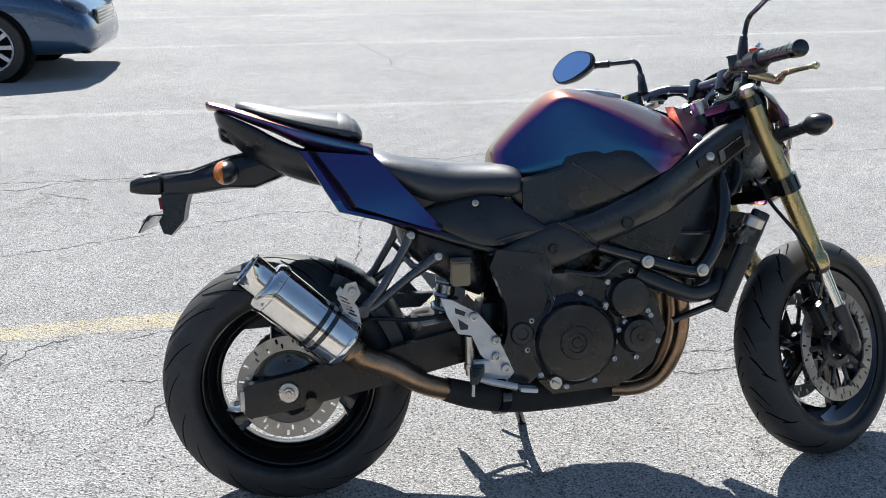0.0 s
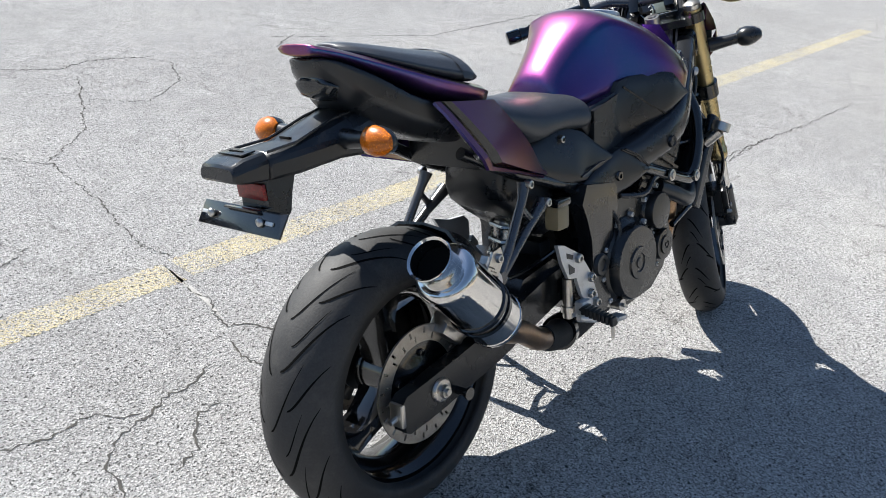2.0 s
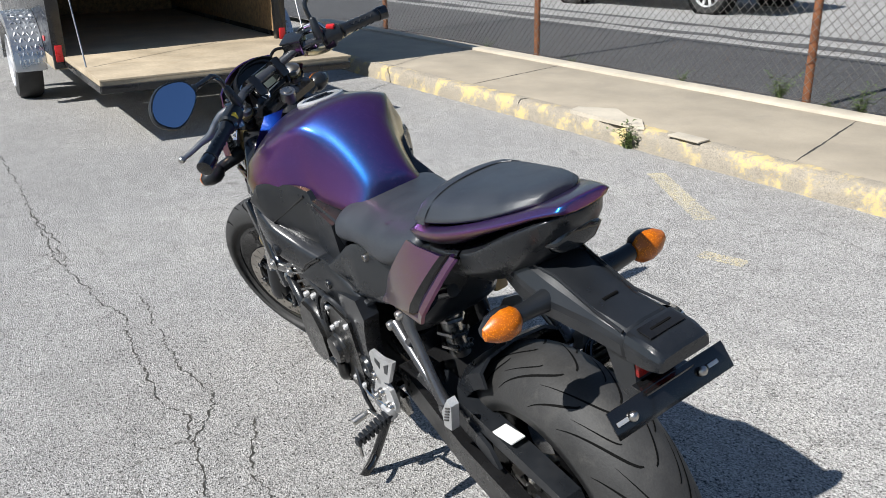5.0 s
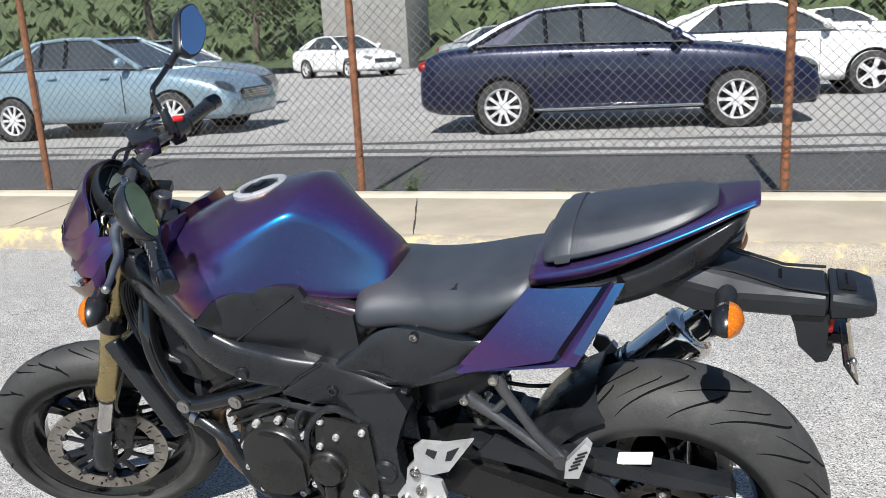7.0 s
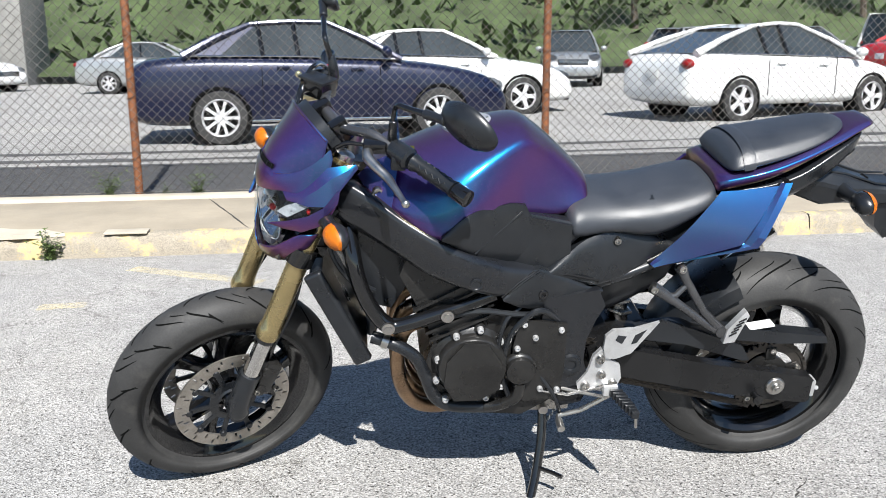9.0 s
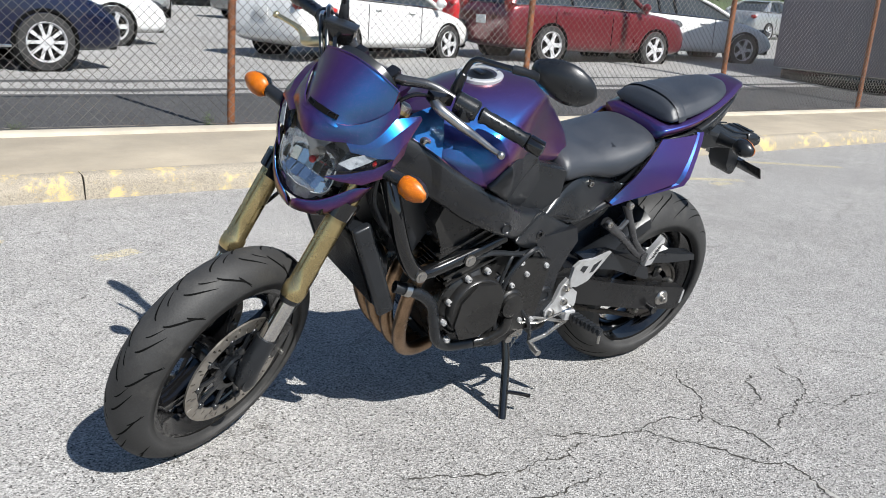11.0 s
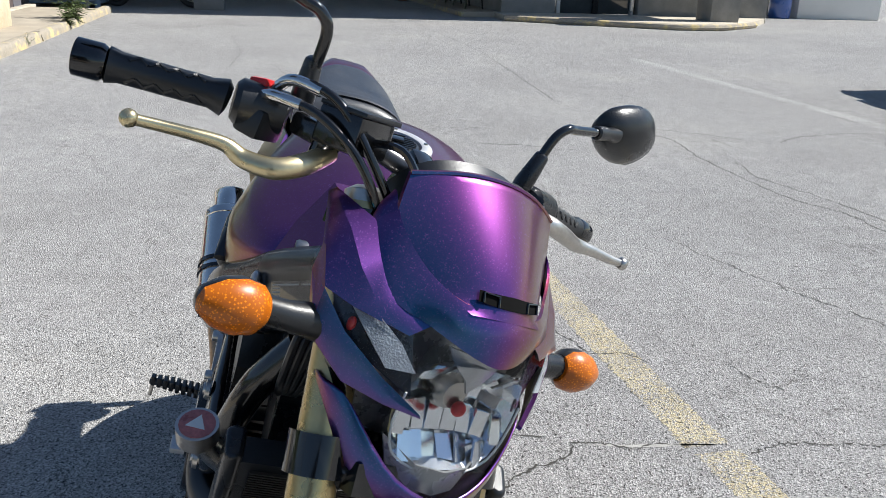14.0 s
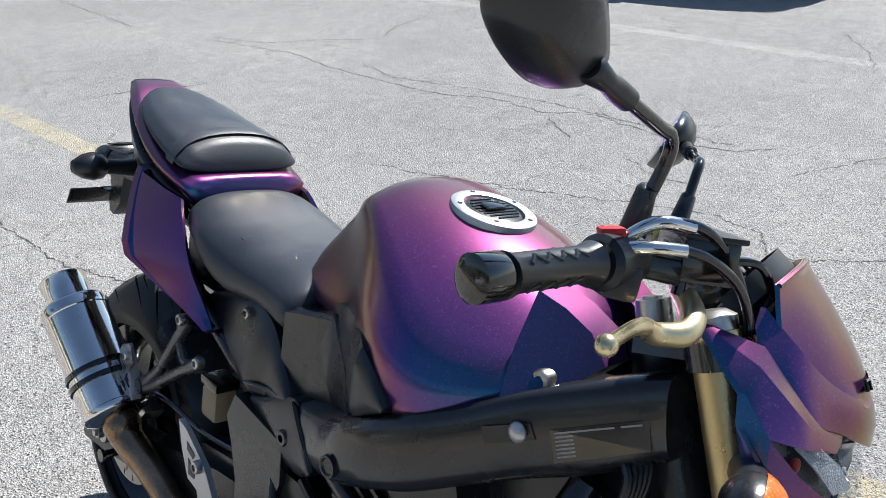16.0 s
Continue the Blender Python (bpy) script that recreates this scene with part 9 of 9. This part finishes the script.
cr = thing("cruiser_motorcycle", pose(-19.0, -2.35, 0, 0, 0, 90), "chrome and black cruiser motorcycle parked in the shade", "motorcycle")
for wx, r in ((-0.78, 0.32), (0.86, 0.34)):
    w_ = part("wheel", lathe([(r * 0.66, -0.035), (r * 0.72, 0), (r * 0.66, 0.035)], 24, 'y', (wx, 0, r)), CHROME, cr)
    part("tyre", lathe([(r * 0.70, -0.06), (r * 0.92, -0.065), (r, 0), (r * 0.92, 0.065), (r * 0.70, 0.06)], 28, 'y', (wx, 0, r)), RUBBER, w_)
    for a in np.arange(0, 6.2, 0.524):
        part("spoke", rod((wx, 0, r), (wx + r * 0.7 * math.cos(a), 0, r + r * 0.7 * math.sin(a)), 0.006, 5), CHROME, w_)
part("fuel_tank", ball((0.22, 0, 0.82), (0.30, 0.15, 0.13), 18, 10, (0, -8, 0)), WHITE, cr, "pale teardrop tank")
part("engine", join(rod((0.12, 0, 0.42), (0.26, 0, 0.72), 0.10, 14), rod((0.02, 0, 0.42), (-0.10, 0, 0.72), 0.10, 14), box((0.05, 0, 0.36), (0.42, 0.26, 0.22), 0.05)), CHROME, cr, "chrome twin engine")
part("saddle", ball((-0.28, 0, 0.70), (0.34, 0.16, 0.08), 16, 8), SEAT, cr)
part("sissy_bar", tube([(-0.62, 0.1, 0.7), (-0.72, 0.1, 1.15), (-0.72, -0.1, 1.15), (-0.62, -0.1, 0.7)], 0.014, 8), CHROME, cr)
part("fork", join(*[rod((0.86, s * 0.1, 0.34), (0.55, s * 0.1, 1.0), 0.022, 10) for s in (1, -1)]), CHROME, cr)
part("handlebar", tube([(0.30, -0.36, 1.08), (0.50, -0.2, 1.12), (0.54, 0, 1.05), (0.50, 0.2, 1.12), (0.30, 0.36, 1.08)], 0.014, 8, smooth=4), CHROME, cr)
part("exhaust", tube([(0.3, -0.15, 0.40), (0.0, -0.20, 0.22), (-0.5, -0.21, 0.24), (-1.0, -0.21, 0.26)], 0.04, 10, smooth=4), CHROME, cr)
part("fender", tube([(-0.45, 0, 0.62), (-0.62, 0, 0.70), (-0.85, 0, 0.69), (-1.08, 0, 0.56)], 0.07, 10, smooth=4), BLACKC, cr)
part("headlight", ball((0.66, 0, 0.94), (0.09, 0.09, 0.09), 14, 8), CHROME, cr)

# block building with a roof over the drive-through
bld = thing("block_building", Matrix.Identity(4), "grey concrete block building with a flat roof over a drive-through", "building", kind="structure")
for y in (-1.1,):
    col = part("column", box((-18.6, y, 1.85), (0.62, 0.62, 3.7), 0.01), BLOCKWALL, bld, "concrete block column")
    for i in range(9):
        part("block", box((-18.6, y, 0.2 + 0.405 * i), (0.65, 0.65, 0.385), 0.012), BLOCKWALL, col)
part("roof_slab", box((-24.0, 3.2, 3.95), (13.6, 18.5, 0.5), 0.02), BLOCKWALL, bld)
part("fascia", box((-17.16, 3.2, 3.85), (0.08, 18.5, 0.75), 0.01), GREYWALL, bld)
part("front_wall", box((-18.2, 6.15, 1.85), (0.3, 1.3, 3.7), 0.0), BLOCKWALL, bld)
part("front_wall", box((-18.2, 10.6, 1.85), (0.3, 3.4, 3.7), 0.0), BLOCKWALL, bld)
part("door_header", box((-18.2, 7.85, 3.0), (0.3, 2.1, 1.4), 0.0), BLOCKWALL, bld)
part("side_wall", box((-24.2, 5.65, 1.85), (11.8, 0.3, 3.7), 0.0), BLOCKWALL, bld)
for i in range(3):
    w_ = part("window", box((-20.6 - i * 2.1, 5.49, 1.75), (1.5, 0.06, 1.2), 0.01), CARGLASS, bld, "dark window")
    part("window_frame", box((-20.6 - i * 2.1, 5.47, 1.12), (1.6, 0.12, 0.08), 0.01), GREYWALL, w_)
dr_ = part("glass_door", box((-18.25, 7.85, 1.25), (0.06, 1.9, 2.25), 0.01), CARGLASS, bld, "dark double glass door")
for y in (6.92, 7.85, 8.78):
    part("door_frame", box((-18.2, y, 1.25), (0.10, 0.09 if y != 7.85 else 0.14, 2.3), 0.008), ALU if y != 7.85 else GLOSS, dr_)
for y in (6.35, 9.45):
    sg = part("notice_board", box((-18.02, y, 1.0), (0.03, 0.95, 0.75), 0.006), WHITE, bld, "white notice with unreadable lines")
    for i in range(7):
        part("print_line", box((-18.002, y, 1.28 - 0.085 * i), (0.004, 0.78 - 0.1 * (i % 3), 0.022), 0), PRINT, sg)
pier = part("corner_pier", box((-16.6, 10.2, 1.9), (0.7, 0.7, 3.8), 0.02), BLOCKWALL, bld, "pale block pier at the corner")
part("back_wall", box((-30.6, 9.0, 1.85), (0.3, 7.0, 3.7), 0), BLOCKWALL, bld)
walk2 = solo("pavement_entrance", loft([[V(a, b, z) for a, b in ((-18.2, 5.35), (-16.9, 5.30), (-15.9, 7.2), (-15.2, 8.6), (-15.3, 9.6), (-16.4, 11.0), (-18.2, 12.4))] for z in (0.0, 0.12)]), CONCRETE_PALE, "pale concrete pavement at the entrance", "pavement", kind="structure")
edge = [(-16.9, 5.28), (-15.88, 7.2), (-15.17, 8.6), (-15.27, 9.62), (-16.4, 11.05)]
solo("kerb_entrance", tube([(a, b, 0.06) for a, b in edge], 0.072, 8), KERB, "yellow-painted kerb edge of the entrance", "kerb", kind="structure")
solo("pavement_side", box((-22.5, 5.1, 0.05), (9.0, 1.0, 0.12), 0.02), CONCRETE, "concrete walk along the building", "pavement", kind="structure")
solo("kerb_side", box((-22.5, 4.57, 0.05), (9.0, 0.10, 0.125), 0.015), KERB, "yellow-painted kerb along the building", "kerb", kind="structure")


def bench(x, y):
    b = thing("bench", Matrix.Translation((x, y, 0.11)), "weathered pale slatted bench against the wall", "bench", "benches by the entrance")
    for i in range(3):
        part("seat_slat", box((0, -0.16 + 0.13 * i, 0.43), (1.7, 0.11, 0.035), 0.006), CONCRETE_PALE, b)
    for i in range(3):
        part("back_slat", box((0, 0.22 + 0.02 * i, 0.58 + 0.13 * i), (1.7, 0.03, 0.11), 0.006), CONCRETE_PALE, b)
    for s in (-0.72, 0.72):
        part("leg", tube([(s, -0.18, 0.0), (s, -0.12, 0.42), (s, 0.2, 0.42), (s, 0.30, 0.92)], 0.022, 8), GLOSS, b)
        part("leg", tube([(s, 0.2, 0.42), (s, 0.26, 0.0)], 0.022, 8), GLOSS, b)


bench(-20.0, 5.1)
bench(-22.4, 5.1)
cone = thing("traffic_cone", Matrix.Translation((-24.6, 4.2, 0)), "orange traffic cone near the gate", "traffic cone")
part("cone", tube([(0, 0, 0.02), (0, 0, 0.7)], 0.1, 14, [0.14, 0.025]), ORANGE, cone)
part("foot", box((0, 0, 0.015), (0.36, 0.36, 0.03), 0.006), GLOSS, cone)
barrel = solo("barrel", lathe([(0, 0), (0.28, 0), (0.30, 0.05), (0.30, 0.85), (0.28, 0.9), (0, 0.9)], 24, 'z', (-20.5, 14.2, 0)), car_paint("blue_barrel_paint", (0.02, 0.09, 0.35), 0), "blue plastic barrel beside the building", "barrel")
solo("shed", box((-21.5, 16.0, 1.2), (2.2, 2.6, 2.4), 0.02), WHITEWALL, "small white shed beside the building", "shed")

truck = thing("utility_truck", pose(-37.5, 1.7, 0, 0, 0, 0), "white utility truck facing the passage", "truck")
part("cab", loft([[V(x, y, z) for x, z in ((3.2, 0.55), (5.2, 0.55), (5.2, 1.15), (4.5, 1.25), (4.0, 1.95), (3.2, 1.98))] for y in (-0.95, 0.95)]), WHITE, truck)
part("bed", box((1.5, 0, 1.15), (3.2, 2.0, 1.0), 0.03), WHITE, truck)
part("windscreen", loft([[V(4.52, -0.82, 1.27), V(4.52, 0.82, 1.27)], [V(4.04, -0.74, 1.90), V(4.04, 0.74, 1.90)]], closed=False, caps=False), CARGLASS, truck)
part("grille", box((5.21, 0, 0.92), (0.04, 1.2, 0.28), 0.02), GLOSS, truck)
part("bumper", box((5.25, 0, 0.60), (0.12, 1.95, 0.18), 0.03), CHROME_TRIM, truck)
for s in (1, -1):
    part("headlight", box((5.2, s * 0.78, 0.95), (0.06, 0.24, 0.2), 0.02), HEADLAMP, truck)
    for x in (1.0, 4.4):
        wheel_part(truck, (x, s * 0.95, 0.40), 0.40, s, 8)
fence2 = thing("back_fence", Matrix.Translation((-31.5, 3.0, 0)), "low pipe fence behind the passage", "fence")
for i in range(9):
    part("post", rod((0, -5 + 1.25 * i, 0), (0, -5 + 1.25 * i, 1.4), 0.03, 8), RUST, fence2)
for z in (0.5, 0.95, 1.38):
    part("rail", rod((0, -5, z), (0, 5, z), 0.02, 6), GALV, fence2)

# ---- hillside and trees behind the far lot ----
rh = random.Random(9)
hill = []
for i in range(31):
    x = 70 - i * 6
    row = []
    for j, (y, z) in enumerate([(-36, 0.3), (-40, 1.2), (-46, 3.6), (-54, 6.5), (-66, 10.0), (-90, 14.0)]):
        row.append(V(x + rh.uniform(-1, 1), y + rh.uniform(-1, 1), z * (1 + 0.12 * math.sin(i * 0.7)) + lot_z(x, y) + rh.uniform(-0.15, 0.35) * (j > 0)))
    hill.append(row)
solo("backdrop_hill", loft(hill, closed=False, caps=False), GREEN, "grassy hillside with scrub behind the car lot", "hillside", kind="structure", angle=180)
tufts = bmesh.new()
for i in range(2600):
    x, u = rh.uniform(-80, 60), rh.random()
    y = -37 - u * 30
    z = np.interp(-y, [36, 40, 46, 54, 66], [0.3, 1.2, 3.6, 6.5, 10.0]) + 0.3
    for k in range(3):
        a, L, w = rh.uniform(0, 6.28), rh.uniform(0.5, 1.3), rh.uniform(0.12, 0.3)
        d = V(math.cos(a), math.sin(a), rh.uniform(0.5, 1.6)).normalized()
        s_ = d.cross(V(0, 0, 1)).normalized()
        o = V(x + rh.uniform(-0.4, 0.4), y, z - 0.2)
        f = [tufts.verts.new(p) for p in (o, o + d * L * 0.5 + s_ * w, o + d * L, o + d * L * 0.5 - s_ * w)]
        tufts.faces.new(f)
tagged(solo("hill_scrub", tufts, LEAVES, "scrub and tall grass on the hillside", "scrub", kind="stuff", angle=180))


def tree(x, y, z, h, seed):
    r = random.Random(seed)
    t = thing("tree", Matrix.Translation((x, y, z)), "leafy green tree on the hillside", "tree", "trees on the hillside")
    limbs = [tube([(0, 0, 0), (r.uniform(-0.2, 0.2), 0, h * 0.35), (r.uniform(-0.3, 0.3), r.uniform(-0.3, 0.3), h * 0.75)], 0.2, 8, [h * 0.035, h * 0.025, h * 0.01])]
    tips = []
    for i in range(9):
        a, q = r.uniform(0, 6.28), r.uniform(0.3, 0.7)
        p0 = V(0, 0, h * q)
        p1 = p0 + V(math.cos(a), math.sin(a), r.uniform(0.3, 0.9)) * h * r.uniform(0.18, 0.34)
        limbs.append(tube([p0, p0.lerp(p1, 0.5) + V(0, 0, 0.1), p1], 0.05, 6, [h * 0.014, h * 0.009, h * 0.004]))
        tips += [p1, p0.lerp(p1, 0.6)]
    part("trunk", join(*limbs), BARK, t)
    bm = bmesh.new()
    for tip_ in tips + [V(0, 0, h * 0.8)]:
        for i in range(110):
            o = tip_ + V(r.gauss(0, 1), r.gauss(0, 1), r.gauss(0, 0.8)) * h * 0.09
            d = V(r.gauss(0, 1), r.gauss(0, 1), r.gauss(0, 1)).normalized()
            s_ = d.orthogonal().normalized()
            L, w = h * r.uniform(0.015, 0.03), h * r.uniform(0.008, 0.014)
            f = [bm.verts.new(p) for p in (o, o + d * L + s_ * w, o + d * 2 * L, o + d * L - s_ * w)]
            bm.faces.new(f)
    tagged(part("crown", bm, LEAVES, t, angle=180), kind="stuff")


for k, (x, y, h) in enumerate([(16, -37, 6), (19, -40, 7), (23, -38, 6), (-14, -42, 6), (-20, -46, 7), (-27, -43, 6), (-8, -48, 6), (2, -50, 7), (10, -46, 6), (-36, -46, 7), (32, -42, 7)]):
    tree(x, y, float(np.interp(-y, [36, 40, 46, 54], [0.2, 1.0, 3.2, 6.0])), h, 100 + k)
solo("outbuilding", box((15.5, -36, 2.2), (4.0, 3.0, 4.4), 0.02), BLOCKWALL, "grey block outbuilding at the edge of the far lot", "building")
